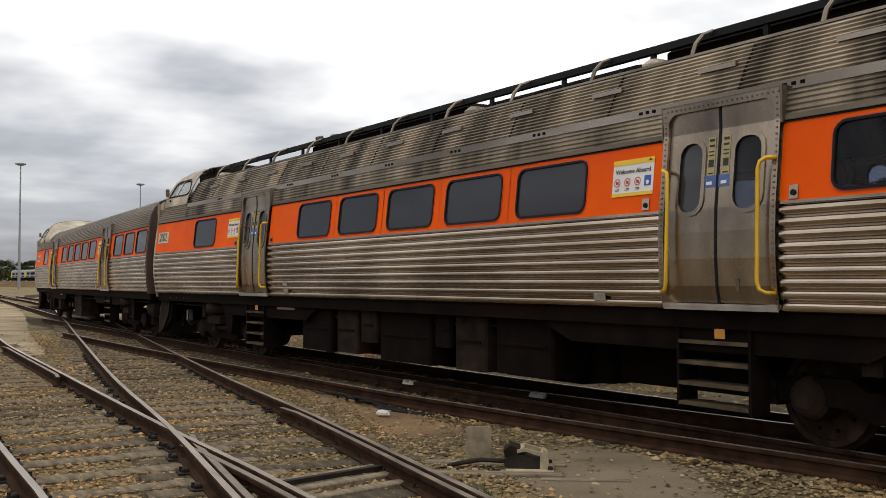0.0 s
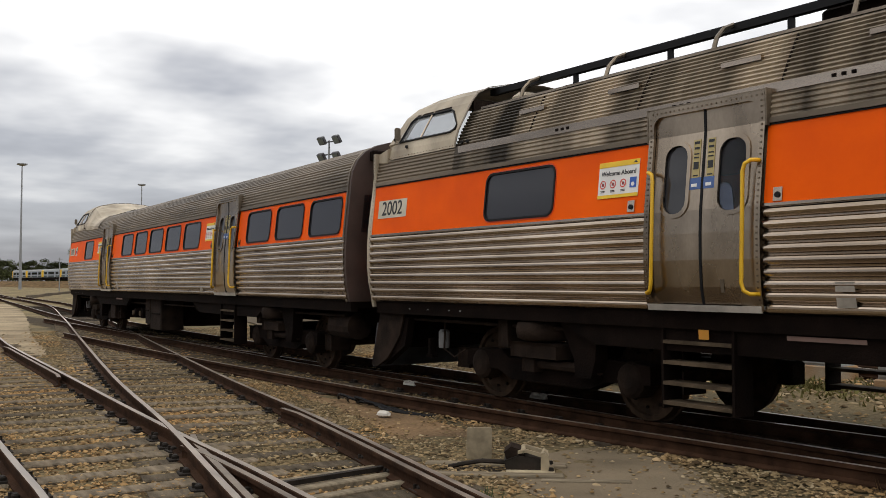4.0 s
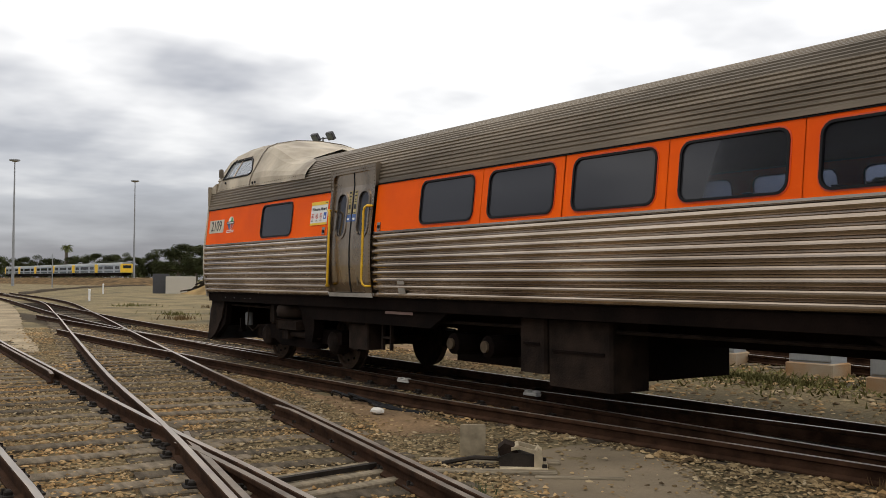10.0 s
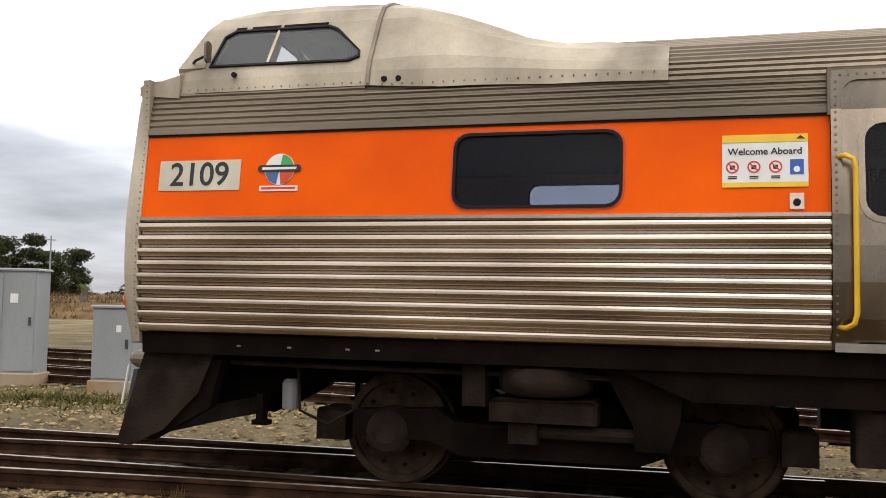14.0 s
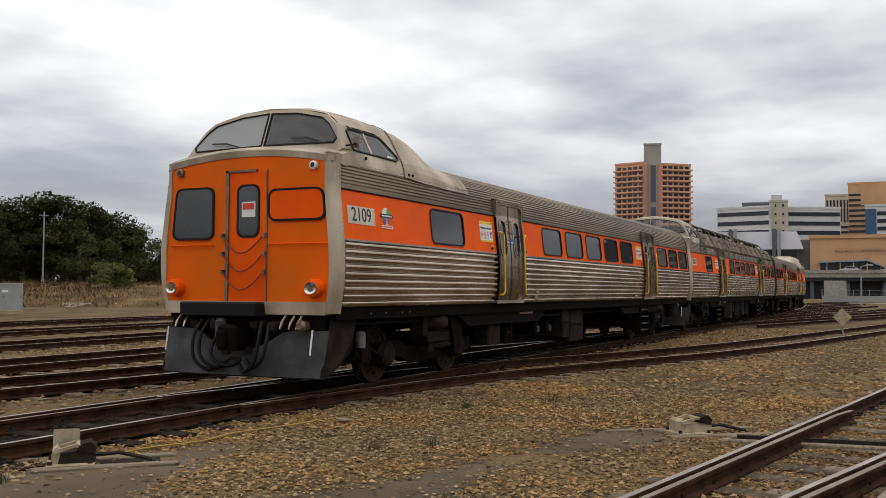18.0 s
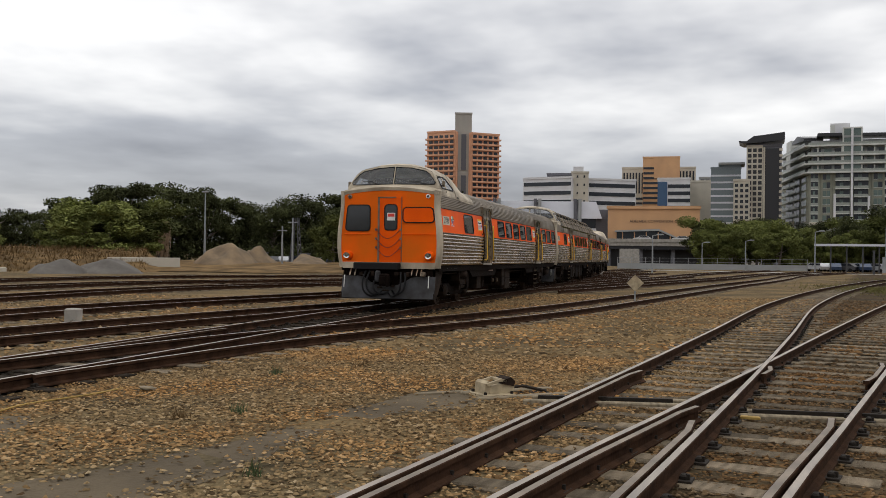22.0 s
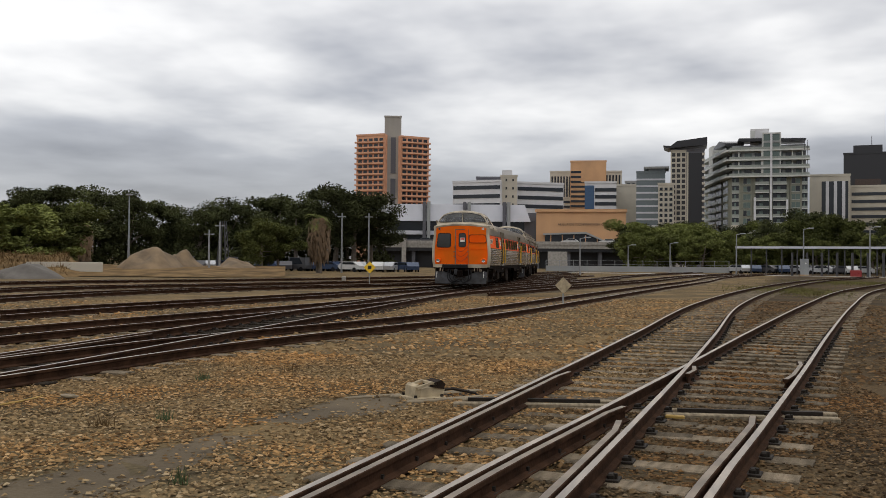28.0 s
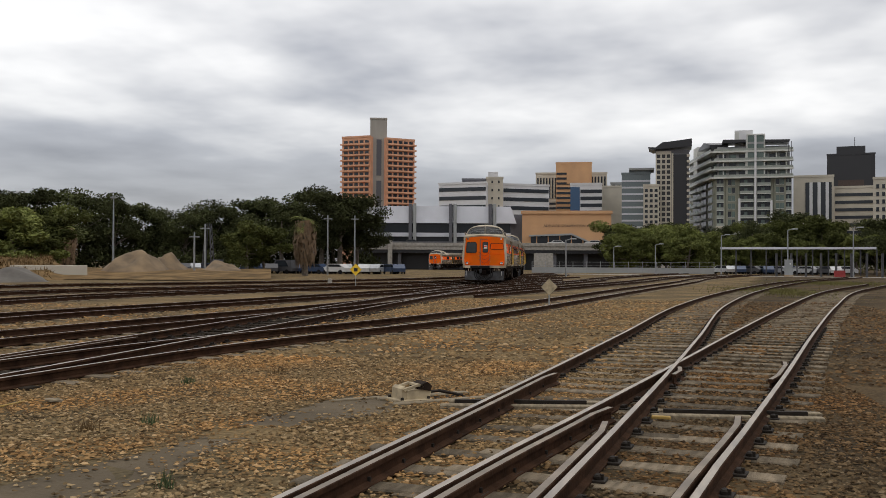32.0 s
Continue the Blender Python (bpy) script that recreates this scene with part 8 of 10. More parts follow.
for x, y, a, n in ((10.6, -1.35, 4, 2), (10.9, 1.0, 8, 2), (-7.3, 3.6, 8, 3)):
    for k in range(n):
        s = Shape().box(-0.06, 0.06, -0.9, 0.9, -0.05, 0.015, 0.012)
        small("slide_timber", "bleached timber over the point rods", "timber", s, PALE_TIMBER, x + 0.34 * k, y - 0.04 * k, -0.145, a, "slide timbers")
    small("stretcher_bar", "dark steel stretcher bar between switch blades", "bar", Shape().box(-0.03, 0.03, -0.76, 0.76, -0.02, 0.02), IRON, x + 0.17, y, -0.12, a, "stretcher bars")


def tufts(name, label, seed, places, mat):
    """Tufts of weed between the stones."""
    r = random.Random(seed)
    for x, y, rad in places:
        s = Shape()
        for k in range(46):
            a, d = r.uniform(0, 6.28), rad * r.random()
            px, py = math.cos(a) * d, math.sin(a) * d
            h, b = r.uniform(0.05, 0.16), r.uniform(0, 3.14)
            w = 0.006
            s.add([(px - w * math.cos(b), py - w * math.sin(b), 0), (px + w * math.cos(b), py + w * math.sin(b), 0), (px + r.uniform(-0.05, 0.05), py + r.uniform(-0.05, 0.05), h)], [(0, 1, 2)])
        small(name, label, "weed", s, mat, x, y, GROUND_Z + 0.01, 0, name + " tufts")


def grass_patch(name, label, seed, n, centre, rx, ry, mat, h):
    """Thin grass over an oval of ground, as one mesh of blades."""
    r = np.random.RandomState(seed)
    a, d = r.rand(n) * 6.283, np.abs(r.normal(size=n)) * 0.55
    P = np.stack([centre[0] + np.cos(a) * d * rx, centre[1] + np.sin(a) * d * ry, np.full(n, GROUND_Z)], 1)
    t, w = r.rand(n) * 3.14, 0.015 + 0.02 * r.rand(n)
    side = np.stack([np.cos(t) * w, np.sin(t) * w, 0 * w], 1)
    tip = P + np.stack([0.06 * r.normal(size=n), 0.06 * r.normal(size=n), h * (0.4 + 0.8 * r.rand(n))], 1)
    me = bpy.data.meshes.new(name)
    me.from_pydata(np.stack([P - side, P + side, tip], 1).reshape(-1, 3).tolist(), [], np.arange(3 * n).reshape(-1, 3).tolist())
    me.materials.append(mat)
    tagged(new(name, me), label, "grass", kind="stuff")


WEED = plain("green_weed", (0.06, 0.085, 0.03), 0.8)
tufts("green_weed", "small green weed in the gravel", 9, ((-5.9, 4.4, 0.12), (6.6, 3.2, 0.10), (5.7, 7.0, 0.1), (-2.4, 6.9, 0.16), (9.1, 4.6, 0.1), (4.9, 4.6, 0.08), (12.2, 5.6, 0.1)), WEED)
tufts("dry_weed", "dry straw weed by the rail", 10, ((-4.3, 7.15, 0.1), (-3.1, 7.1, 0.1), (-1.3, 7.1, 0.12), (3.4, 7.1, 0.1), (8.6, 5.0, 0.12), (13.5, 4.8, 0.15), (-21.5, 10.6, 0.3), (-31, 13, 0.5), (-42, 16, 0.6)), GRASS)


PLINTH = material("rust_stained_plinth", (0.30, 0.25, 0.18), 0.9, tint=(0.34, 0.17, 0.05), scale=1.6, bump=0.4)

SPARSE = material("sparse_green_grass", (0.13, 0.12, 0.045), 0.95, var=0.4, scale=0.7, spec=0.05)
grass_patch("yard_grass", "thin yellow-green grass between the yard tracks", 21, 5000, (62, -10), 12, 3.2, SPARSE, 0.12)
grass_patch("yard_grass", "thin yellow-green grass between the yard tracks", 22, 4000, (90, -20), 14, 6, SPARSE, 0.14)
grass_patch("yard_grass", "dry grass and weeds around the relay cabinets", 23, 2600, (-10.5, 13.6), 5, 1.8, SPARSE, 0.09)
grass_patch("yard_grass", "dry straw grass in front of the yard hut", 24, 2600, (-27, 21), 5, 3, GRASS, 0.06)
for k, (gx, gy, gr) in enumerate(((-60, 17.6, 2.2), (-53.5, 20.6, 1.2), (-44, 15.0, 1.5), (-48.5, 20.0, 1.6), (-50.8, 23.0, 1.4), (-39, 13.4, 1.0))):
    grass_patch("yard_grass", "patch of weeds and dry grass beyond the tracks", 25 + k, 150, (gx, gy), gr * 1.2, gr * 0.8, SPARSE if k % 2 == 0 else GRASS, 0.2)


def cabinet(name, x, y, w, dpt, h, turn, doors=1):
    t = thing(name, "grey steel signal relay cabinet on a concrete plinth", "cabinet", pose(x, y, GROUND_Z, 0, 0, turn), group="relay cabinets")
    part("plinth", Shape().box(-w / 2 - 0.05, w / 2 + 0.05, -dpt / 2 - 0.05, dpt / 2 + 0.05, -0.1, 0.24, 0.02), PLINTH, t, "rust-stained concrete plinth")
    part("body", Shape().box(-w / 2, w / 2, -dpt / 2, dpt / 2, 0.24, h, 0.01), GREY_PAINT, t)
    part("roof", Shape().box(-w / 2 - 0.04, w / 2 + 0.04, -dpt / 2 - 0.04, dpt / 2 + 0.04, h, h + 0.05, 0.02), GREY_PAINT, t)
    for k in range(doors):
        a, b = -w / 2 + w * k / doors + 0.03, -w / 2 + w * (k + 1) / doors - 0.03
        d = part("door", Shape().box(a, b, -dpt / 2 - 0.018, -dpt / 2, 0.28, h - 0.04, 0.004), GREY_PAINT, t)
        part("handle", Shape().box(b - 0.10, b - 0.06, -dpt / 2 - 0.05, -dpt / 2 - 0.018, (h + 0.1) / 2, (h + 0.1) / 2 + 0.16), DARK_PAINT, d)
    part("label_plate", Shape().box(w * 0.1, w * 0.22, -dpt / 2 - 0.024, -dpt / 2 - 0.018, h * 0.72, h * 0.8), WHITE, t)
    return t


cabinet("relay_cabinet", -13.2, 15.7, 1.25, 0.6, 2.2, 15, 2)
cabinet("relay_cabinet", -10.35, 15.15, 0.8, 0.55, 1.53, 5)
cabinet("relay_cabinet", -7.95, 13.9, 0.85, 0.7, 1.57, 5)
cabinet("relay_cabinet", 41.4, 51.3, 3.0, 1.0, 1.9, -40, 3)
for x, y in ((19.6, 14.2), (74, 22), (-27, 30)):
    small("concrete_marker", "low grey concrete block beside a track", "block", Shape().box(-0.16, 0.16, -0.16, 0.16, -0.1, 0.34, 0.03), CONCRETE, x, y, GROUND_Z, 10, "concrete blocks")


def signal(x, y, h, turn, big):
    """A colour-light signal on a tubular post with its platform and ladder."""
    t = thing("railway_signal", "grey tubular signal post with a black signal head" if not big else "grey signal post with a large black hooded head", "signal", pose(x, y, GROUND_Z, 0, 0, turn), group="railway signals")
    part("footing", Shape().box(-0.35, 0.35, -0.35, 0.35, -0.1, 0.12, 0.04), CONCRETE, t)
    part("post", Shape().tube([(0, 0, 0), (0, 0, h - 0.9)], 0.10, 10), GALV, t)
    if big:
        part("head", Shape().prism([(-0.75, h), (0.42, h - 0.03), (0.42, h - 0.55), (-0.3, h - 0.55), (-0.62, h - 0.42)], "y", -0.25, 0.25), DARK_PAINT, t, "black hooded signal head")
        part("mount", Shape().lathe((0, -0.02, h - 0.8), "y", [(-0.14, 0.26), (0.14, 0.26)], 14), GALV, t)
        part("bracket", Shape().box(-0.3, 0.34, -0.05, 0.05, h - 1.1, h - 0.55, 0.01), GALV, t)
    else:
        hd = part("head", Shape().box(-0.2, 0.16, -0.16, 0.16, h - 0.95, h, 0.04), DARK_PAINT, t, "black three-lamp signal head")
        for k in range(3):
            part("hood", Shape().prism([(-0.2, h - 0.14 - 0.29 * k), (-0.42, h - 0.2 - 0.29 * k), (-0.40, h - 0.17 - 0.29 * k), (-0.2, h - 0.06 - 0.29 * k)], "y", -0.1, 0.1), DARK_PAINT, hd)
            part("lens", Shape().lathe((-0.205, 0, h - 0.19 - 0.29 * k), "x", [(-0.005, 0.085), (0.005, 0.085)], 12), RUBBER, hd)
        part("letter_disc", Shape().lathe((0.22, 0, h - 1.3), "y", [(-0.02, 0.13), (0.02, 0.13)], 14), DARK_PAINT, t)
    return t


signal(-17.1, 14.5, 4.9, 0, True)
signal(-15.85, 14.9, 4.5, 0, False)
signal(-32.0, 32.2, 5.2, 0, False)
gantry = thing("signal_platform", "light galvanised platform and ladder between two signal posts", "platform", pose(-17.1, 14.5, GROUND_Z))
for z in (2.3, 3.55):
    part("walkway", Shape().box(-0.3, 1.6, -0.1, 0.55, z, z + 0.04), GALV, gantry)
for x, y in ((-0.2, -0.08), (0.45, -0.08), (1.1, -0.08), (1.55, -0.08)):
    part("railing_post", Shape().tube([(x, y, 2.3), (x, y, 3.55)], 0.016, 5), GALV, gantry)
for dx in (-0.17, 0.17):
    part("ladder_side", Shape().tube([(1.1 + dx, -0.2, 2.9), (1.75 + dx, -0.9, 0.0)], 0.022, 6), GALV, gantry)
for k in range(9):
    f = k / 9
    part("rung", Shape().tube([(0.93 + 0.65 * f + 0.02, -0.2 - 0.7 * f, 2.85 - 2.85 * f), (1.27 + 0.65 * f, -0.2 - 0.7 * f, 2.85 - 2.85 * f)], 0.014, 5), GALV, gantry)
small("track_trolley", "flat grey trolley with wheels lying by the rails", "trolley", Shape().box(-1.1, 1.1, -0.35, 0.35, 0.22, 0.42, 0.03).lathe((-0.95, -0.38, 0.2), "y", [(-0.05, 0.26), (0.05, 0.26)], 14).lathe((0.7, -0.38, 0.16), "y", [(-0.05, 0.16), (0.05, 0.16)], 12), IRON, -12.4, 11.6, GROUND_Z, -8)
for x, y, h in ((-20.2, 15.4, 0.78), (-74.4, 18.6, 0.95), (-110, 29, 1.2)):
    t = thing("marker_post", "short white point indicator post", "post", pose(x, y, GROUND_Z), group="white marker posts")
    part("stem", Shape().tube([(0, 0, -0.05), (0.04, 0, h * 0.86)], 0.085, 10), WHITE, t)
    part("head", Shape().lathe((0.04, 0, h * 0.9), "z", [(-0.05, 0.09), (0.02, 0.10), (0.06, 0.06), (0.07, 0.02)], 10), DARK_PAINT if h < 0.8 else WHITE, t)
small("barrier_panel", "orange plastic mesh barrier", "barrier", Shape().box(-1.3, 1.3, -0.02, 0.02, 0.05, 0.75), RED_MESH, -19.2, 20.4, GROUND_Z, 20, "orange barriers")
small("barrier_panel", "orange plastic mesh barrier", "barrier", Shape().box(-1.6, 1.6, -0.02, 0.02, 0.05, 1.1), RED_MESH, -31.5, 37.5, GROUND_Z, 20, "orange barriers")
small("barrier_panel", "orange plastic mesh barrier by a fence", "barrier", Shape().box(-0.95, 0.95, -0.02, 0.02, 0.05, 1.6), RED_MESH, -66.3, 31.3, GROUND_Z, 62, "orange barriers")


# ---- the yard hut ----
# window colour near black: shade of the eaves is painted into it
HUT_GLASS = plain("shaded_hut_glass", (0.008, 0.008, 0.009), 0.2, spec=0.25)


def hut():
    t = thing("yard_hut", "olive green yard hut with a hipped metal roof and dark windows", "hut", pose(-37.1, 23.1, GROUND_Z))
    x0, x1, y0, y1 = -0.5, 2.8, -2.9, 1.95
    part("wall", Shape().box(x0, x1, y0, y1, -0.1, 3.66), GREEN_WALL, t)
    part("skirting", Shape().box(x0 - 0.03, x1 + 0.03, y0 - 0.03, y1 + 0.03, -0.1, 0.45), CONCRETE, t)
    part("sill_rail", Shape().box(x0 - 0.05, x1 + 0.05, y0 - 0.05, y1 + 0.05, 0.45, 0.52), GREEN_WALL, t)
    ex0, ex1, ey0, ey1, z0 = -3.65, 4.0, -3.75, 4.0, 3.68
    tx0, tx1, ty0, ty1, z1 = -1.85, 2.55, -2.2, 2.8, 4.60
    lo = [(ex0, ey0, z0), (ex1, ey0, z0), (ex1, ey1, z0), (ex0, ey1, z0)]
    hi = [(tx0, ty0, z1), (tx1, ty0, z1), (tx1, ty1, z1), (tx0, ty1, z1)]
    rf = Shape().add(lo + hi + [(x, y, z0 - 0.14) for x, y, z in lo], [(0, 1, 5, 4), (1, 2, 6, 5), (2, 3, 7, 6), (3, 0, 4, 7), (4, 5, 6, 7), (8, 9, 1, 0), (9, 10, 2, 1), (10, 11, 3, 2), (11, 8, 0, 3), (11, 10, 9, 8)])
    roof = part("roof", rf, GREEN_IRON, t, "olive corrugated hipped roof")
    for k in range(16):
        y = ey0 + 0.2 + (ey1 - ey0 - 0.4) * k / 15
        f = min(1.0, (y - ey0) / (ty0 - ey0), (ey1 - y) / (ey1 - ty1))
        part("roof_rib", Shape().tube([(ex1, y, z0 + 0.02), (ex1 + (tx1 - ex1) * f, y, z0 + 0.02 + (z1 - z0) * f)], 0.04, 5), GREEN_IRON, roof)
    for k in range(28):
        x = ex0 + 0.2 + (ex1 - ex0 - 0.4) * k / 27
        f = min(1.0, (x - ex0) / (tx0 - ex0), (ex1 - x) / (ex1 - tx1))
        part("roof_rib", Shape().tube([(x, ey0, z0 + 0.006), (x, ey0 + (ty0 - ey0) * f, z0 + 0.006 + (z1 - z0) * f)], 0.014, 5), GREEN_IRON, roof)
    for i in range(4):
        part("hip_cap", Shape().tube([Vector(lo[i]) + Vector((0, 0, 0.03)), Vector(hi[i]) + Vector((0, 0, 0.03))], 0.085, 6), GREEN_IRON, roof)
        part("gutter", Shape().tube([Vector(lo[i]) - Vector((0, 0, 0.07)), Vector(lo[(i + 1) % 4]) - Vector((0, 0, 0.07))], 0.075, 6), GREEN_IRON, roof)
    part("ridge_cap", Shape().box(tx0 - 0.1, tx1 + 0.1, ty0 - 0.1, ty1 + 0.1, z1, z1 + 0.12), GREEN_IRON, roof)
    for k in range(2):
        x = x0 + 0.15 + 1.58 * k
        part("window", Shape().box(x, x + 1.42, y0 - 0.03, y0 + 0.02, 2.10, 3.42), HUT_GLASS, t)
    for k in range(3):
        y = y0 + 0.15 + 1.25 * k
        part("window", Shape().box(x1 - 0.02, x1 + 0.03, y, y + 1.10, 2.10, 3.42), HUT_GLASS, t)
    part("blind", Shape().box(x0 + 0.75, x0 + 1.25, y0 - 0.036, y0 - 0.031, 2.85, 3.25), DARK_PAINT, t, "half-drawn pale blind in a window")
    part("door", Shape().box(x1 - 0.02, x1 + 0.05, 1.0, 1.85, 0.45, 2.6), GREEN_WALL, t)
    st = part("steps", Shape().box(x1 + 0.04, x1 + 1.5, -1.6, 2.2, -0.1, 0.22, 0.03), STEP_YELLOW, t, "worn yellow-edged concrete steps")
    part("upper_step", Shape().box(x1 + 0.04, x1 + 0.9, -1.2, 1.8, 0.22, 0.45, 0.03), STEP_YELLOW, st)
    return t

hut()
SHED_WALL = material("pale_olive_sheet", (0.062, 0.047, 0.021), 0.75, var=0.15, scale=1.0, spec=0.15)
sh = thing("flat_shed", "larger olive sheet-metal shed with a flat roof", "shed", pose(-38.6, 31.5, GROUND_Z))
part("wall", Shape().box(-4, 4, -3.2, 5, -0.1, 4.5), SHED_WALL, sh)
part("roof_edge", Shape().box(-4.1, 4.1, -3.3, 5.1, 4.5, 4.68), GREEN_IRON, sh)
for k in range(14):
    part("wall_rib", Shape().box(-3.9 + 0.6 * k, -3.82 + 0.6 * k, -3.26, -3.2, 0, 4.5), SHED_WALL, sh)
    part("wall_rib", Shape().box(4.0, 4.06, -3.1 + 0.6 * k, -3.02 + 0.6 * k, 0, 4.5), SHED_WALL, sh)
wing = thing("shed_wing", "olive ribbed sheet-metal wall at the end of the shed", "shed", pose(-29.9, 24.05, GROUND_Z, 0, 0, 51.2))
part("wall", Shape().box(-1.6, 0, 0, 5, -0.1, 4.3), SHED_WALL, wing)
part("roof_edge", Shape().box(-1.65, 0.05, -0.05, 5.05, 4.3, 4.42), GREEN_IRON, wing)
for k in range(6):
    part("wall_rib", Shape().box(-1.55 + 0.27 * k, -1.50 + 0.27 * k, -0.03, 0, 0, 4.3), SHED_WALL, wing)
small("roof_aerial", "small camera pole on a shed roof", "aerial", Shape().tube([(0, 0, 0), (0, 0, 1.5)], 0.05, 6).box(-0.1, 0.5, -0.1, 0.1, 0.6, 0.9), DARK_PAINT, -36.5, 31.0, 4.6 + GROUND_Z)
t = thing("wheelie_bin", "dark green wheeled rubbish bin by the hut steps", "bin", pose(-29.75, 22.95, GROUND_Z))
BIN_GREEN = plain("bin_green_plastic", (0.010, 0.018, 0.017), 0.5)
part("body", Shape().loft([[(-0.25, -0.28, 0.08), (0.25, -0.28, 0.08), (0.25, 0.28, 0.08), (-0.25, 0.28, 0.08)], [(-0.31, -0.36, 1.05), (0.31, -0.36, 1.05), (0.31, 0.36, 1.05), (-0.31, 0.36, 1.05)]], closed=True, caps=True), BIN_GREEN, t)
part("lid", Shape().box(-0.33, 0.33, -0.40, 0.40, 1.05, 1.14, 0.04), BIN_GREEN, t)
part("wheel", Shape().lathe((0.25, 0.3, 0.1), "x", [(-0.04, 0.1), (0.04, 0.1)], 10), RUBBER, t)
b = thing("bench", "low dark timber bench by the hut wall", "bench", pose(-37.8, 19.3, GROUND_Z))
part("seat", Shape().box(-1.4, 1.4, -0.22, 0.22, 0.42, 0.5, 0.01), BROWN, b)
for x in (-1.2, 0, 1.2):
    part("leg", Shape().box(x - 0.08, x + 0.08, -0.2, 0.2, 0, 0.42), BROWN, b)
small("crate", "dark brown crate standing by the hut", "crate", Shape().box(-0.42, 0.42, -0.32, 0.32, 0, 0.85, 0.02).box(-0.46, 0.46, -0.36, 0.36, 0.85, 0.92, 0.01), BROWN, -35.2, 19.5, GROUND_Z, 4)


def vehicle(x, y, turn, paint, van=False, label="parked car"):
    """A parked car: body, cabin glass, wheels."""
    t = thing("parked_car", label, "car", pose(x, y, GROUND_Z, 0, 0, turn), group="parked cars")
    hh = 1.95 if van else 1.42
    side = [(-2.1, 0.35), (2.1, 0.35), (2.15, 0.75), (1.9, 0.92), (1.1, 1.0), (0.55, hh), (-1.2 if not van else -2.0, hh), (-1.9 if not van else -2.12, 0.98), (-2.15, 0.85)]
    part("body", Shape().prism(side, "y", -0.85, 0.85), paint, t)
    part("side_glass", Shape().prism([(0.85, 1.02), (0.45, hh - 0.08), (-1.1, hh - 0.08), (-1.6, 1.02)], "y", -0.865, 0.865), DARK_WINDOW, t)
    for wx in (-1.35, 1.35):
        for sy in (-0.8, 0.8):
            part("wheel", Shape().lathe((wx, sy, 0.31), "y", [(-0.09, 0.31), (0.09, 0.31)], 14), RUBBER, t)
    return t


SILVER = plain("silver_car_paint", (0.42, 0.43, 0.45), 0.3, 0.4)
CARWHITE = plain("white_car_paint", (0.5, 0.5, 0.5), 0.4)
CARRED = plain("dark_red_car_paint", (0.25, 0.03, 0.03), 0.3)
CARBLUE = plain("dark_blue_car_paint", (0.03, 0.05, 0.10), 0.3)
truck = thing("tank_truck", "white light truck with a round white tank parked by the hut", "truck", pose(*polar(62.75, 62), GROUND_Z, 0, 0, 122))
part("cab", Shape().prism([(-1.55, 0.55), (-1.5, 1.15), (-1.25, 1.32), (-0.85, 2.0), (0.25, 2.02), (0.3, 0.55)], "y", -0.88, 0.88), CARWHITE, truck, "white cab with a sloping windscreen")
part("windscreen", Shape().prism([(-1.24, 1.36), (-0.9, 1.93), (-0.85, 1.90), (-1.19, 1.33)], "y", -0.76, 0.76), DARK_WINDOW, truck)
part("side_glass", Shape().prism([(-0.95, 1.36), (-0.68, 1.88), (0.05, 1.88), (0.05, 1.36)], "y", -0.89, 0.89), DARK_WINDOW, truck)
part("bumper", Shape().box(-1.66, -1.5, -0.88, 0.88, 0.42, 0.80, 0.03), RUBBER, truck)
for sy in (-0.6, 0.6):
    part("headlight", Shape().box(-1.56, -1.5, sy - 0.14, sy + 0.14, 0.86, 1.04, 0.02), GREY_MARK, truck)
part("tank", Shape().lathe((1.35, 0, 1.22), "x", [(-0.95, 0.05), (-0.92, 0.32), (-0.8, 0.56), (-0.65, 0.64), (0.65, 0.64), (0.8, 0.56), (0.92, 0.32), (0.95, 0.05)], 20), CARWHITE, truck, "white rounded tank")
part("chassis", Shape().box(-1.4, 2.5, -0.7, 0.7, 0.38, 0.58), IRON, truck)
for wx in (-0.85, 1.7):
    for sy in (-0.8, 0.8):
        part("wheel", Shape().lathe((wx, sy, 0.36), "y", [(-0.1, 0.30), (-0.08, 0.36), (0.08, 0.36), (0.1, 0.30)], 16), RUBBER, truck)
wt = thing("water_tank", "white rounded water tank on a low stand by the hut", "tank", pose(*polar(61.95, 50), GROUND_Z, 0, 0, 60))
part("body", Shape().lathe((0, 0, 0.98), "x", [(-0.7, 0.06), (-0.66, 0.34), (-0.52, 0.56), (-0.3, 0.66), (0.3, 0.66), (0.52, 0.56), (0.66, 0.34), (0.7, 0.06)], 20), CARWHITE, wt)
for dx in (-0.4, 0.4):
    part("stand", Shape().box(dx - 0.06, dx + 0.06, -0.45, 0.45, -0.05, 0.48), IRON, wt)
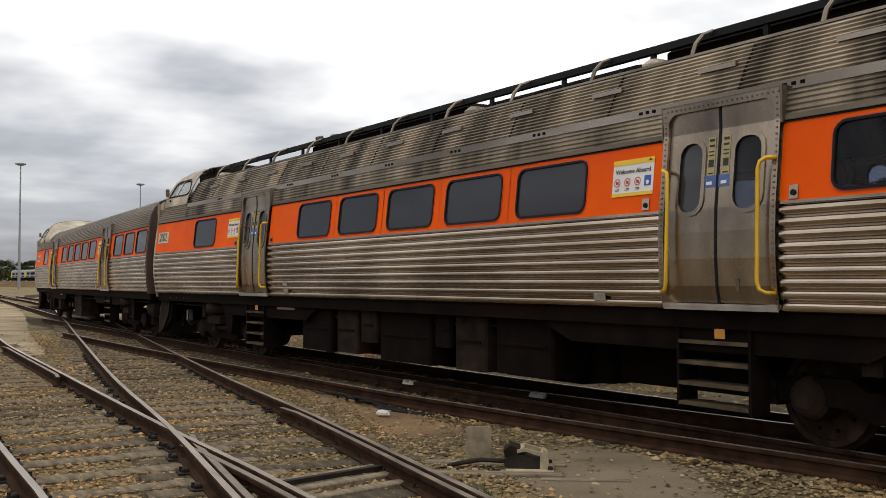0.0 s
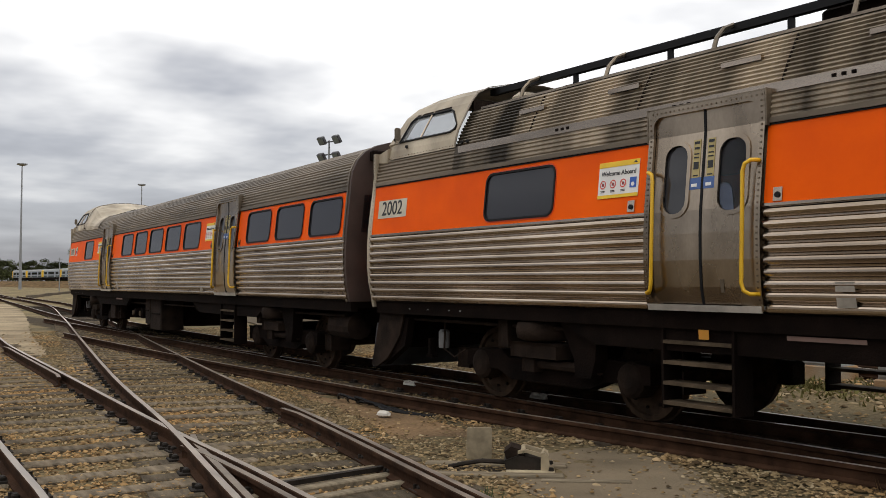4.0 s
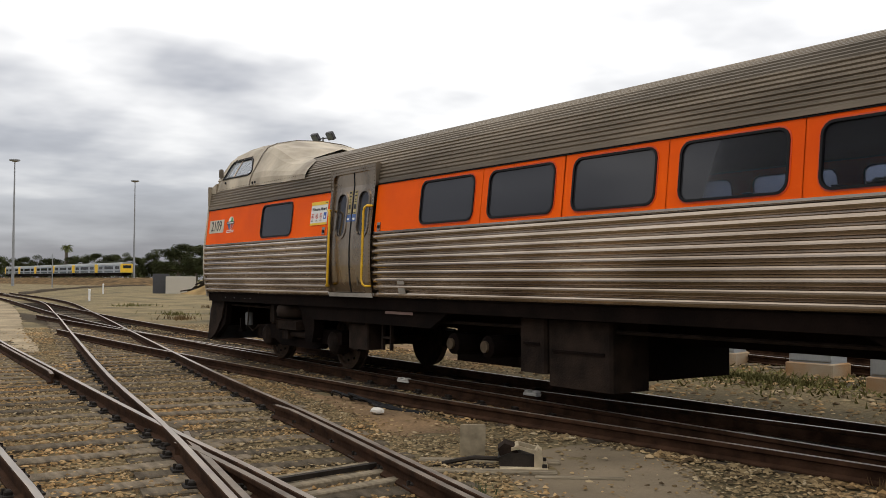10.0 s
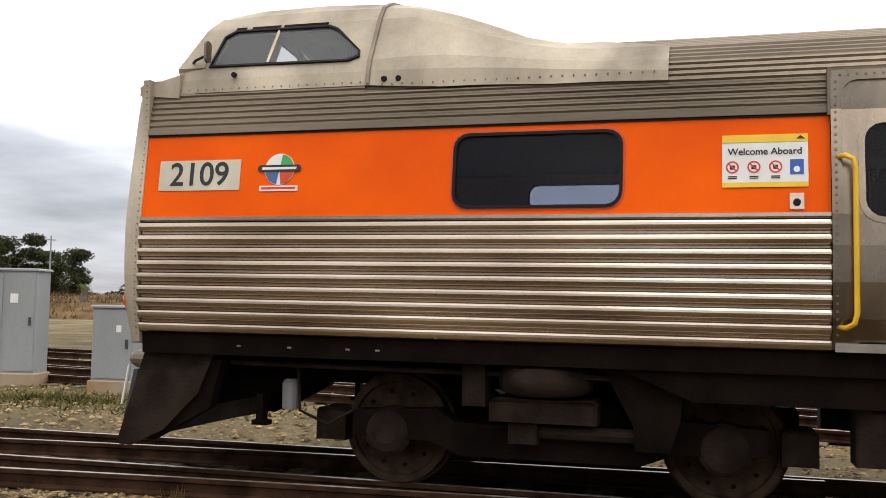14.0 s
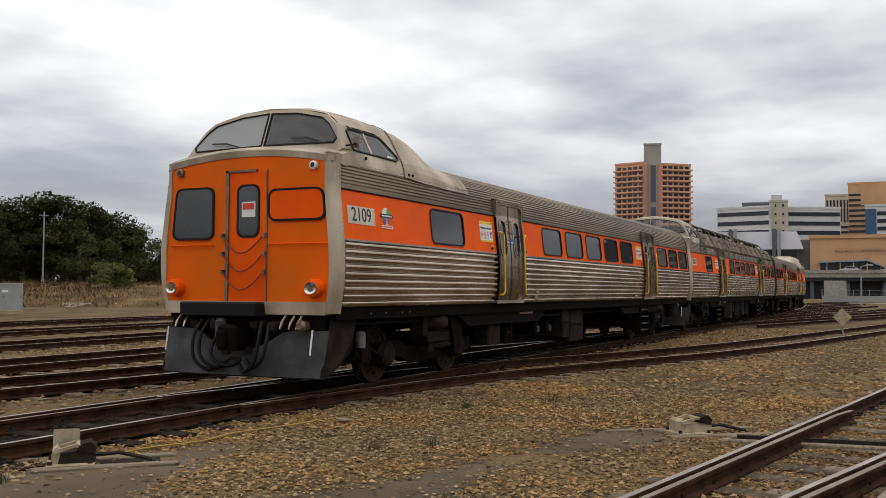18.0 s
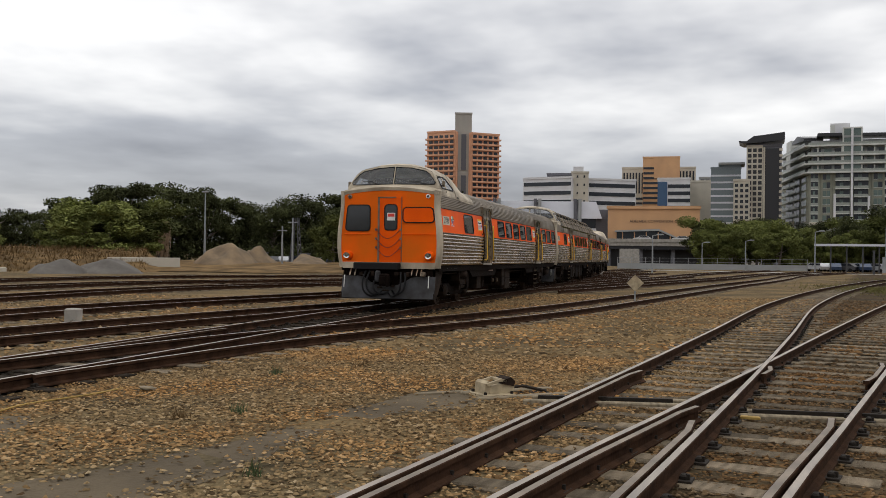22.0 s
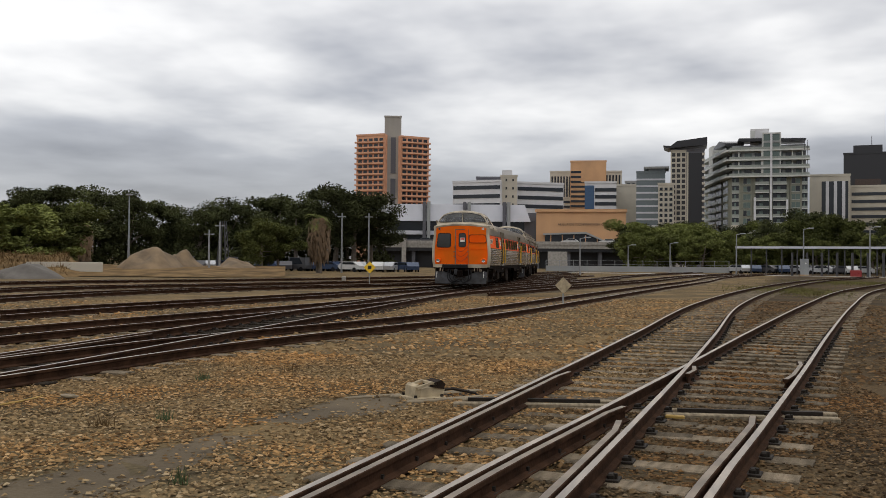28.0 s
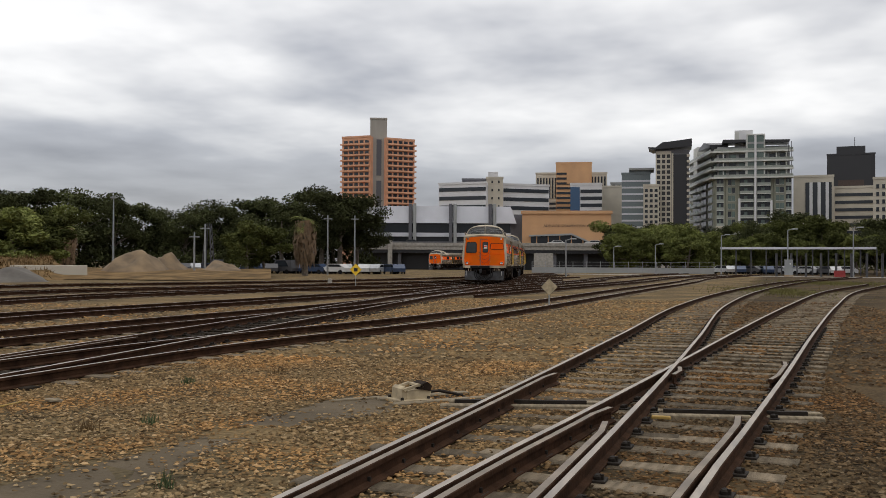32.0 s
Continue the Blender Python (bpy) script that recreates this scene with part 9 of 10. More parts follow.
for az, d, w, dp, h, rise, mat, lab in ((64.6, 96, 5.2, 4.0, 2.6, 0.9, GREY_FACADE, "grey weatherboard shed with a low gable roof beyond the yard"), (62.3, 104, 4.6, 4.0, 2.7, 1.2, CREAM_WALL, "small cream cottage with a grey gable roof beyond the yard")):
    cot = thing("cottage", lab, "house", pose(*polar(az, d), GROUND_Z, 0, 0, az), group="small houses beyond the yard")
    part("wall", Shape().prism([(-w / 2, -0.2), (w / 2, -0.2), (w / 2, h), (0, h + rise), (-w / 2, h)], "y", -dp / 2, dp / 2), mat, cot)
    for sx in (-1, 1):
        part("roof", Shape().prism([(0, h + rise + 0.02), (sx * (w / 2 + 0.35), h - 0.18), (sx * (w / 2 + 0.35), h - 0.06), (0, h + rise + 0.14)], "y", -dp / 2 - 0.3, dp / 2 + 0.3), DARK_GREY, cot, "grey iron roof slope")
    part("window", Shape().box(-0.5 * w / 2 - 0.4, -0.5 * w / 2 + 0.4, -dp / 2 - 0.03, -dp / 2 + 0.02, 1.0, 1.9), DARK_WINDOW, cot)
    part("door", Shape().box(0.3, 1.1, -dp / 2 - 0.03, -dp / 2 + 0.02, 0.0, 2.0), PALE, cot)
for az, d in ((62.9, 47.5), (61.95, 46.5)):
    cone = thing("traffic_cone", "orange traffic cone with a white collar by the hut", "cone", pose(*polar(az, d), GROUND_Z), group="traffic cones")
    part("body", Shape().lathe((0, 0, 0), "z", [(0.0, 0.26), (0.04, 0.26), (0.05, 0.17), (0.62, 0.04), (0.64, 0.01)], 14), EXCAVATOR, cone)
    part("collar", Shape().lathe((0, 0, 0), "z", [(0.28, 0.125), (0.45, 0.087)], 14), CLAMP_WHITE, cone)
rc = random.Random(8)
for k in range(24):
    az = -63.2 - 0.62 * k
    x, y = polar(az, 138 + rc.uniform(-3, 3))
    vehicle(x, y, rc.choice((0, 90, 75, 20)), rc.choice((SILVER, CARWHITE, SILVER, DARK_PAINT, CARBLUE, DARK_PAINT)), rc.random() < 0.2, "parked car behind the yard, in weathered paint")
for k in range(14):
    x, y = polar(-96.4 - 0.5 * k, 172 + rc.uniform(-2, 2))
    vehicle(x, y, rc.choice((0, 90, 60)), rc.choice((SILVER, CARWHITE, CARBLUE, DARK_PAINT)), False, "parked car behind the platform shelter")
for az, paint in ((-78.2, DARK_PAINT), (-86.9, CARWHITE), (-89.1, CARWHITE)):
    x, y = polar(az, 232)
    c = vehicle(x, y, az + 90 + 90, paint, False, "car crossing the road bridge")
    c.location.z = height(1.0, 228) + GROUND_Z + 0.15


# ---- masts, poles and signs ----
def mast(x, y, h, r=0.22, ring=True):
    t = thing("light_mast", "tall slender grey high-mast floodlight", "light mast", pose(x, y, GROUND_Z), group="high-mast lights")
    part("pole", Shape().tube([(0, 0, 0), (0, 0, h * 0.5), (0, 0, h)], [r * 1.6, r, r * 0.6], 10), GALV, t)
    c = 1.0 if h > 15 else 0.35
    part("crown", Shape().lathe((0, 0, h), "z", [(-0.15 * c, 0.5 * c), (0.1 * c, 1.2 * c), (0.35 * c, 1.2 * c), (0.5 * c, 0.4 * c)], 14), GALV, t)
    return t


mast(*polar(79.9, 245), 29.2)
mast(*polar(73.6, 295), 30.3)
mast(*polar(-61.15, 118), 9.0, 0.1)

fl = thing("floodlight_pole", "tall pole with four square floodlights", "floodlight", pose(*polar(62.9, 75), GROUND_Z))
part("pole", Shape().tube([(0, 0, 0), (0, 0, 12.2)], [0.16, 0.09], 8), GALV, fl)
part("cross_arm", Shape().tube([(-0.9, -0.3, 11.7), (0.9, 0.3, 11.7)], 0.05, 6), DARK_PAINT, fl)
part("cross_arm", Shape().tube([(-0.9, -0.3, 12.7), (0.9, 0.3, 12.7)], 0.05, 6), DARK_PAINT, fl)
part("riser", Shape().tube([(0, 0, 11.6), (0, 0, 12.8)], 0.06, 6), DARK_PAINT, fl)
for dx, z in ((-0.75, 11.55), (0.75, 11.55), (-0.75, 12.85), (0.75, 12.85)):
    lamp = part("floodlight", Shape().box(-0.36, 0.36, -0.14, 0.16, -0.32, 0.32, 0.05), DARK_PAINT, fl, "black square floodlight", at=pose(dx, dx * 0.35, z, 35, 0, 15))
    part("lens", Shape().box(-0.3, 0.3, -0.16, -0.138, -0.26, 0.26), SLATE_GLASS, lamp)


def pole(az, d, h, r=0.12, arm=False, label="thin grey lamp post"):
    x, y = polar(az, d)
    t = thing("street_lamp" if arm else "pole", label, "street lamp" if arm else "pole", pose(x, y, GROUND_Z, 0, 0, az), group="lamp posts and poles")
    part("shaft", Shape().tube([(0, 0, 0), (0, 0, h)], [r, r * 0.6], 8), GALV, t)
    if arm:
        part("arm", Shape().tube([(0, 0, h - 0.05), (0.7, 0, h + 0.12)], 0.05, 6), GALV, t)
        part("lamp_head", Shape().box(0.5, 1.3, -0.14, 0.14, h + 0.05, h + 0.2, 0.04), GALV, t)
    else:
        part("cap", Shape().box(-0.5, 0.5, -0.06, 0.06, h - 0.5, h - 0.4), GALV, t)
    return t


for az, d, h in ((-65.6, 100, 4.6), (-66.2, 104, 5.6), (38.2, 110, 8.4), (25.9, 105, 8.4), (77.9, 200, 6.5), (69.5, 210, 8.0), (-71.9, 135, 7.0), (-73.3, 122, 7.6), (-74.9, 122, 7.6), (-41.2, 120, 10.5)):
    pole(az, d, h, label="weathered timber and steel pole in the yard")
for az, d, h in ((-96.4, 150, 6.0), (-92.7, 160, 4.8), (-90.3, 170, 4.6), (-100.0, 139, 6.4), (-103.4, 140, 6.6), (-87.5, 120, 4.6)):
    pole(az, d, h, 0.11, True, "slim street lamp with a short arm")
tower = thing("lattice_mast", "low dark lattice mast among the trees", "mast", pose(*polar(-66.4, 118), GROUND_Z))
for dx, dy in ((-0.6, -0.6), (0.6, -0.6), (0.6, 0.6), (-0.6, 0.6)):
    part("leg", Shape().tube([(dx, dy, 0), (dx * 0.4, dy * 0.4, 6.2)], 0.07, 5), DARK_PAINT, tower)
for k in range(6):
    z, f = 1.0 * k, 1 - 0.1 * k
    part("brace", Shape().tube([(-0.6 * f, -0.6 * f, z), (0.54 * f, -0.54 * f, z + 1.0)], 0.045, 5), DARK_PAINT, tower)
    part("brace", Shape().tube([(0.6 * f, -0.6 * f, z), (-0.54 * f, -0.54 * f, z + 1.0)], 0.045, 5), DARK_PAINT, tower)
ms = thing("stadium_light", "distant stadium floodlight panel above the trees", "floodlight", pose(*polar(-34.7, 300), GROUND_Z, 0, 0, -34.7))
part("pole", Shape().tube([(0, 0, 0), (0, 0, 25)], 0.4, 6), GALV, ms)
part("panel", Shape().box(-1.7, 1.7, -0.3, 0.3, 23.8, 27.2), DARK_GREY, ms)
for i in range(3):
    for j in range(3):
        part("lamp", Shape().box(-1.5 + i * 1.05, -0.65 + i * 1.05, -0.4, -0.3, 24.1 + j * 1.0, 24.8 + j * 1.0), PALE, ms)


def diamond(x, y, z, size, turn, mat, label, back):
    t = thing("track_sign", label, "sign", pose(x, y, GROUND_Z, 0, 0, turn), group="diamond track signs")
    part("stake", Shape().tube([(0, 0.03, -0.1), (0, 0.03, z)], 0.03, 6), GALV, t)
    c = z
    part("board", Shape().prism([(0, c - size), (size, c), (0, c + size), (-size, c)], "y", -0.012, 0.012), mat, t)
    if back:
        part("symbol", Shape().box(-size * 0.3, size * 0.3, -0.02, -0.0125, c - size * 0.3, c + size * 0.3), BLACK, t)
    return t


diamond(64.8, 17.4, 1.15, 0.42, -75, SIGN_YELLOW, "yellow diamond warning sign on a thin post", True)
diamond(34.6, 2.1, 0.82, 0.30, -86, MACHINE_CREAM, "weathered brown diamond sign seen from behind", False)


# ---- far stock, digger, shelter and fences ----
COACH_BLUE = plain("pale_coach_paint", (0.30, 0.33, 0.36), 0.5)


def far_coach(x, y, turn):
    t = thing("commuter_coach", "grey and yellow commuter railcar standing far off", "railcar", pose(x, y, 2.1, 0, 0, turn), group="stored commuter train")
    part("body", Shape().box(-11, 11, -1.45, 1.45, 1.1, 3.5, 0.15), COACH_BLUE, t)
    part("roof", Shape().prism([(-1.4, 3.4), (1.4, 3.4), (1.1, 3.8), (0, 3.95), (-1.1, 3.8)], "x", -11, 11), GREY_FACADE, t)
    part("blue_band", Shape().box(-10.8, 10.8, -1.47, 1.47, 1.2, 1.7), SLATE_GLASS, t)
    part("window_band", Shape().box(-9.0, 9.0, -1.47, 1.47, 2.1, 2.9), DARK_WINDOW, t)
    part("underframe", Shape().box(-10.5, 10.5, -1.2, 1.2, 0.35, 1.1), UNDER, t)
    for dx in (-4.6, 4.6):
        part("door", Shape().box(dx - 0.8, dx + 0.8, -1.49, 1.49, 1.2, 3.3), COACH_BLUE, t)
    for wx in (-8.5, -6.2, 6.2, 8.5):
        part("wheelset", Shape().lathe((wx, 0, 0.25), "y", [(-0.85, 0.45), (-0.72, 0.45), (-0.7, 0.1), (0.7, 0.1), (0.72, 0.45), (0.85, 0.45)], 12), WHEEL, t)
    for e in (-1, 1):
        part("yellow_end", Shape().box(min(e * 9.9, e * 11.06), max(e * 9.9, e * 11.06), -1.5, 1.5, 1.15, 3.55, 0.1), SIGN_YELLOW, t)
        part("end_window", Shape().box(min(e * 10.9, e * 11.08), max(e * 10.9, e * 11.08), -1.1, 1.1, 2.3, 3.1), DARK_WINDOW, t)
    return t


tail = Vector((*polar(73.95, 272), 0))
along = Vector((math.cos(radians(73.95 + 90 + 18.5)), math.sin(radians(73.95 + 90 + 18.5)), 0))
side = Vector((along.y, -along.x, 0))
bank_rows = []
for k in range(-3, 18):
    f = min(1.0, (k + 3) / 2)
    bank_rows.append([tail + along * 9.0 * k + side * u + Vector((0, 0, -0.6 + (z + 0.6 + 0.15 * noise.noise((k * 0.7, u, 2))) * f)) for u, z in ((-13, -0.6), (-8, 0.9), (-5, 1.84), (0, 1.86), (5, 1.84), (8, 0.9), (13, -0.6))])
tagged(part("track_bank", Shape().loft(bank_rows), GRASS, smooth=True), "low dry embankment under the stored train", "embankment", kind="structure")
for k in range(6):
    p = tail + along * (11.2 + 22.7 * k)
    far_coach(p.x, p.y, 73.95 + 108.5)
for line in ([(79.6, 105), (78.2, 135), (76.4, 180), (73.6, 240), (71, 280)],):
    rows = []
    for p in smooth_line([polar(*q) for q in line], 5.0):
        w = noise.noise((p.x * 0.07, p.y * 0.07, 4)) * 0.12
        n = Vector((-p.x, -p.y, 0)).normalized()
        rows.append([p + n * u + Vector((0, 0, z + w)) for u, z in ((3.0, -0.5), (1.4, 0.10), (-1.4, 0.12), (-3.0, -0.5))])
    tagged(part("track_bank", Shape().loft(rows), DUSTY_BED, smooth=True), "low dark bank of a far yard track", "embankment", kind="structure")
far_rc = copy_thing(CARS[2][0], pose(*polar(-79.7, 212), 0, 0, 0, -16))
tagged(far_rc, "stainless steel railcar with an orange band stabled by the bridge")

ex = thing("excavator", "orange tracked excavator with its arm bent to the ground", "excavator", pose(*polar(-36.2, 84), GROUND_Z, 0, 0, -36.2))
for y in (-1.0, 1.0):
    part("crawler", Shape().prism(rounded(0.2, 3.4, 0, 0.75, 0.36), "y", y - 0.28, y + 0.28), UNDER, ex)
part("house", Shape().box(0.6, 3.3, -1.2, 1.2, 0.85, 1.9, 0.12), DARK_PAINT, ex)
part("cab", Shape().box(0.5, 1.5, -1.2, -0.2, 1.0, 2.6, 0.1), DARK_PAINT, ex)
bm = Shape()
bm.prism([(1.3, 1.1), (0.9, 1.2), (0.2, 2.6), (-1.2, 3.3), (-2.9, 3.55), (-3.1, 3.25), (-1.2, 2.85), (0.0, 2.1), (0.7, 1.0)], "y", -0.2, 0.2)
part("boom", bm, EXCAVATOR, ex, "orange boom")
part("stick", Shape().prism([(-2.6, 3.75), (-3.1, 3.7), (-4.0, 2.4), (-4.6, 0.9), (-4.35, 0.85), (-3.6, 2.1)], "y", -0.16, 0.16), EXCAVATOR, ex)
part("bucket", Shape().prism([(-4.7, 1.1), (-4.3, 0.9), (-4.0, 0.2), (-4.6, 0.0), (-5.0, 0.4)], "y", -0.4, 0.4), IRON, ex)
part("ram", Shape().tube([(-0.4, 0, 3.35), (-2.5, 0, 3.8)], 0.09, 6), GALV, ex)

for k, (az, dd) in enumerate(((-21.6, 62), (-21.9, 62), (-23.4, 62), (-24.8, 62), (-25.2, 62), (-26.5, 62), (-18.9, 61))):
    small("sleeper_stack", "short stack of dark timber offcuts beyond the tracks", "timber stack", Shape().box(-0.28, 0.28, -0.3, 0.3, 0, 0.55 + 0.12 * (k % 2), 0.02), BROWN, *polar(az, dd), GROUND_Z, az, "timber stacks")
t = thing("timber_pile", "old sleepers thrown in a row along an earth ramp", "timber pile", pose(*RAMP[0]))
rp = random.Random(4)
ramp_turn = math.degrees(math.atan2(RAMP[2].y, RAMP[2].x))
for k in range(34):
    f = 0.02 + 0.80 * k / 34
    p = RAMP[2] * ((RAMP[1] - RAMP[0]).length * f)
    z = 0.45 + 2.75 * f ** 0.85 + rp.uniform(-0.05, 0.3)
    part("old_sleeper", OILY_MESH, None, t, at=pose(p.x + rp.uniform(-0.6, 0.6), p.y + rp.uniform(-0.6, 0.6), z, 0, -18 + rp.uniform(-10, 10), ramp_turn + rp.choice((0, 0, 35, 80)) + rp.uniform(-14, 14)))
small("site_container", "dark grey steel container in the yard", "container", Shape().box(-0.9, 0.9, -1.2, 1.2, 0, 2.3, 0.03), DARK_PAINT, *polar(72.1, 118), GROUND_Z, 70, "containers")
small("site_container", "pale stack of concrete panels in the yard", "container", Shape().box(-1.7, 1.7, -1.2, 1.2, 0, 2.0, 0.02), CREAM_WALL, *polar(71.0, 117), GROUND_Z, 70, "containers")
for az in (-57.0, -58.6):
    w = small("low_wall", "pale concrete barrier wall section by the heaps", "wall", Shape().box(-1.9, 1.9, -0.2, 0.2, -0.1, 1.25, 0.03), CREAM_WALL, *polar(az, 92), GROUND_Z, az, "concrete barriers")
for az, d, w in ((-46.0, 88, 3.0), (-49.5, 86, 3.4), (-43.5, 90, 4)):
    small("low_wall", "pale concrete slab lying by the tracks", "slab", Shape().box(-w / 2, w / 2, -0.3, 0.3, -0.1, 0.35, 0.03), CREAM_WALL, *polar(az, d), GROUND_Z, az, "concrete barriers")

shel = thing("platform_shelter", "long flat platform canopy on thin posts", "shelter", site(-96.4, -104.5, 158)[0])
w = site(-96.4, -104.5, 158)[1]
part("roof", Shape().box(0, w, -2, 2, 4.05, 4.3), DARK_GREY, shel)
part("roof_edge", Shape().box(0, w, -2.1, -2.0, 4.0, 4.35), PALE, shel)
for k in range(11):
    part("post", Shape().box(w * k / 10, w * k / 10 + 0.2, -1.6, -1.4, -0.3, 4.05), DARK_PAINT, shel)
for k in range(9):
    x, y = polar(-99.4 - 0.78 * k, 138)
    small("bollard_post", "dark square post beside the road", "post", Shape().box(-0.13, 0.13, -0.13, 0.13, -0.2, 3.2), DARK_PAINT, x, y, GROUND_Z, 0, "dark posts")
yf = thing("mesh_fence", "tall chain wire yard fence with thick grey posts", "fence", site(67.2, 63.4, 95)[0])
yw = site(67.2, 63.4, 95)[1]
for k, r in enumerate((0.05, 0.22, 0.05, 0.06, 0.05, 0.06)):
    part("post", Shape().tube([(yw * k / 5, 0, -0.1), (yw * k / 5, 0, 2.7)], r, 6), GALV, yf)
for k in range(12):
    part("wire", Shape().tube([(0, 0, 0.15 + 0.22 * k), (yw, 0, 0.15 + 0.22 * k)], 0.014, 4), GALV, yf)
small("site_sign", "white notice board fixed to a yard fence", "sign", Shape().box(-0.55, 0.55, -0.02, 0.02, 0, 1.0), WHITE, *polar(64.2, 94), 1.2, 62)
fence = thing("mesh_fence", "chain wire fence with steel posts", "fence", site(-85.5, -96, 165)[0])
wf = site(-85.5, -96, 165)[1]
for k in range(14):
    part("post", Shape().tube([(wf * k / 13, 0, 0), (wf * k / 13, 0, 2.0)], 0.05, 5), GALV, fence)
for z in (0.1, 0.7, 1.3, 1.9):
    part("wire", Shape().tube([(0, 0, z), (wf, 0, z)], 0.03, 4), GALV, fence)
part("mesh_panel", Shape().box(0, wf, -0.01, 0.01, 0.05, 1.0), GREY_FACADE, fence)
x, y = polar(-100.05, 138)
cabinet("relay_cabinet", x, y, 1.1, 0.8, 2.3, -100)
small("red_buffer", "small red track buffer", "buffer", Shape().box(-0.7, 0.7, -0.3, 0.3, 0, 0.9, 0.05), CARRED, *polar(-102.7, 138), GROUND_Z, -100)
small("concrete_steps", "grey stepped concrete blocks by the bridge", "steps", Shape().box(0, 6, 0, 4, -0.2, 1.4).box(0, 4.5, 0, 4, 1.4, 2.6).box(0, 3, 0, 4, 2.6, 3.8), CONCRETE, *polar(-85.6, 205), GROUND_Z, -175)
road = [polar(-86, 150), polar(-92, 142), polar(-98, 138), polar(-106, 136)]
rd = Shape()
rl = smooth_line(road, 3.0)
rd.loft([[p + Vector((0, 0, -0.15)), p + Vector((0, 0, 0.05)), q + Vector((0, 0, 0.05)), q + Vector((0, 0, -0.15))] for p, q in zip(rl, shifted(rl, 3.5))])
tagged(part("pavement_6", rd, CONCRETE, at=pose(0, 0, GROUND_Z)), "pale concrete access road across the yard", "pavement", kind="structure")

# ---- loose stones, nearest the camera ----
def stones(name, label, seed, n, box, size, keep, mat=STONE):
    """Angular stones strewn over a rectangle in one mesh; keep(x, y) thins them."""
    r = np.random.RandomState(seed)
    x0, x1, y0, y1 = box
    P = np.stack([x0 + (x1 - x0) * r.rand(n), y0 + (y1 - y0) * r.rand(n)], 1)
    P = P[keep(P[:, 0], P[:, 1], r.rand(n))]
    n = len(P)
    base = np.array([(1, 0.1, 0), (-1, -0.1, 0.05), (0.1, 1, 0), (-0.1, -1, 0.05), (0.1, 0.1, 0.8), (-0.1, 0, -0.7), (0.65, 0.65, 0.45), (-0.65, -0.6, 0.5)])
    tris = np.array([(4, 6, 2), (4, 2, 1), (4, 1, 7), (4, 7, 3), (4, 3, 0), (4, 0, 6), (6, 0, 2), (7, 1, 3)])
    s = size * (0.45 + 0.9 * r.rand(n, 1, 1) ** 2)
    V = base[None] * (1 + 0.35 * r.normal(size=(n, 8, 3)).clip(-1, 1)) * s * np.stack([1 + 0.4 * r.rand(n), 0.8 + 0.3 * r.rand(n), 0.55 + 0.35 * r.rand(n)], 1)[:, None, :]
    a = r.rand(n) * 6.283
    c, k = np.cos(a)[:, None], np.sin(a)[:, None]
    V = np.stack([V[..., 0] * c - V[..., 1] * k, V[..., 0] * k + V[..., 1] * c, V[..., 2]], -1)
    V += np.concatenate([P, np.full((n, 1), GROUND_Z + 0.002) + 0.026 * r.rand(n, 1)], 1)[:, None, :]
    F = (tris[None] + (np.arange(n) * 8)[:, None, None]).reshape(-1, 3)
    me = bpy.data.meshes.new(name)
    me.vertices.add(n * 8)
    me.vertices.foreach_set("co", V.reshape(-1).astype(np.float32))
    me.loops.add(len(F) * 3)
    me.loops.foreach_set("vertex_index", F.reshape(-1).astype(np.int32))
    me.polygons.add(len(F))
    me.polygons.foreach_set("loop_start", np.arange(0, len(F) * 3, 3, dtype=np.int32))
    me.update(calc_edges=True)
    me.validate()
    me.materials.append(mat)
    tagged(new(name, me), label, "gravel", kind="stuff")


def inside(x, y, ol):
    """Which plan points lie inside an outline."""
    res = np.zeros(len(x), bool)
    for (ax, ay), (bx, by) in zip(ol, ol[1:] + ol[:1]):
        cross = ((ay > y) != (by > y)) & (x < (bx - ax) * (y - ay) / (by - ay + 1e-12) + ax)
        res ^= cross
    return res


def bare(x, y, u):
    """Where paving, trodden ground and sleepers keep the ground free of stones."""
    res = np.zeros(len(x), bool)
    for ol in PAVED:
        res |= inside(x + 0.55 * ((u * 37.7) % 1 - 0.5), y + 0.45 * ((u * 91.3) % 1 - 0.5), ol)
    res &= (u * 7.9) % 1 > 0.07
    for px, py, dx, dy, half in SLEEPER_SPOTS:
        if -36 < px < 46 and -12 < py < 12:
            d = math.hypot(dx, dy) or 1.0
            a, b = (x - px) * dx / d + (y - py) * dy / d, (y - py) * dx / d - (x - px) * dy / d
            res |= (abs(a) < 0.125) & (abs(b) < half) & ((u * 13.7) % 1 > 0.42)
    return res


stones("ballast_near", "sharp brown and ochre track ballast", 1, 215000, (-16, 16, -3.2, 7.62), 0.0215, lambda x, y, u: ~bare(x, y, u) & (x * x + y * y > 5))
stones("ballast_verge", "coarse rusty ballast along the main track", 7, 13000, (-12, 6, 6.55, 7.72), 0.031, lambda x, y, u: ~bare(x, y, u) & (y > 6.75 + 0.35 * (u - 0.5)))
stones("ballast_left", "coarse ballast round the siding tracks", 2, 52000, (-34, -14, 1.0, 14), 0.027, lambda x, y, u: ~bare(x, y, u))
stones("ballast_right", "coarse ballast round the siding tracks", 3, 34000, (14, 44, -10, 8), 0.040, lambda x, y, u: ~bare(x, y, u) & (y > -0.35 * x - 1))
stones("ballast_far_side", "ballast beyond the main track", 4, 30000, (-20, 34, 9.38, 24), 0.042, lambda x, y, u: u < 0.95)
stones("ballast_bed", "oil-dark ballast in the main track", 5, 6000, (-6, 40, 7.62, 9.38), 0.036, lambda x, y, u: ~bare(x, y, u), OIL_STONE)
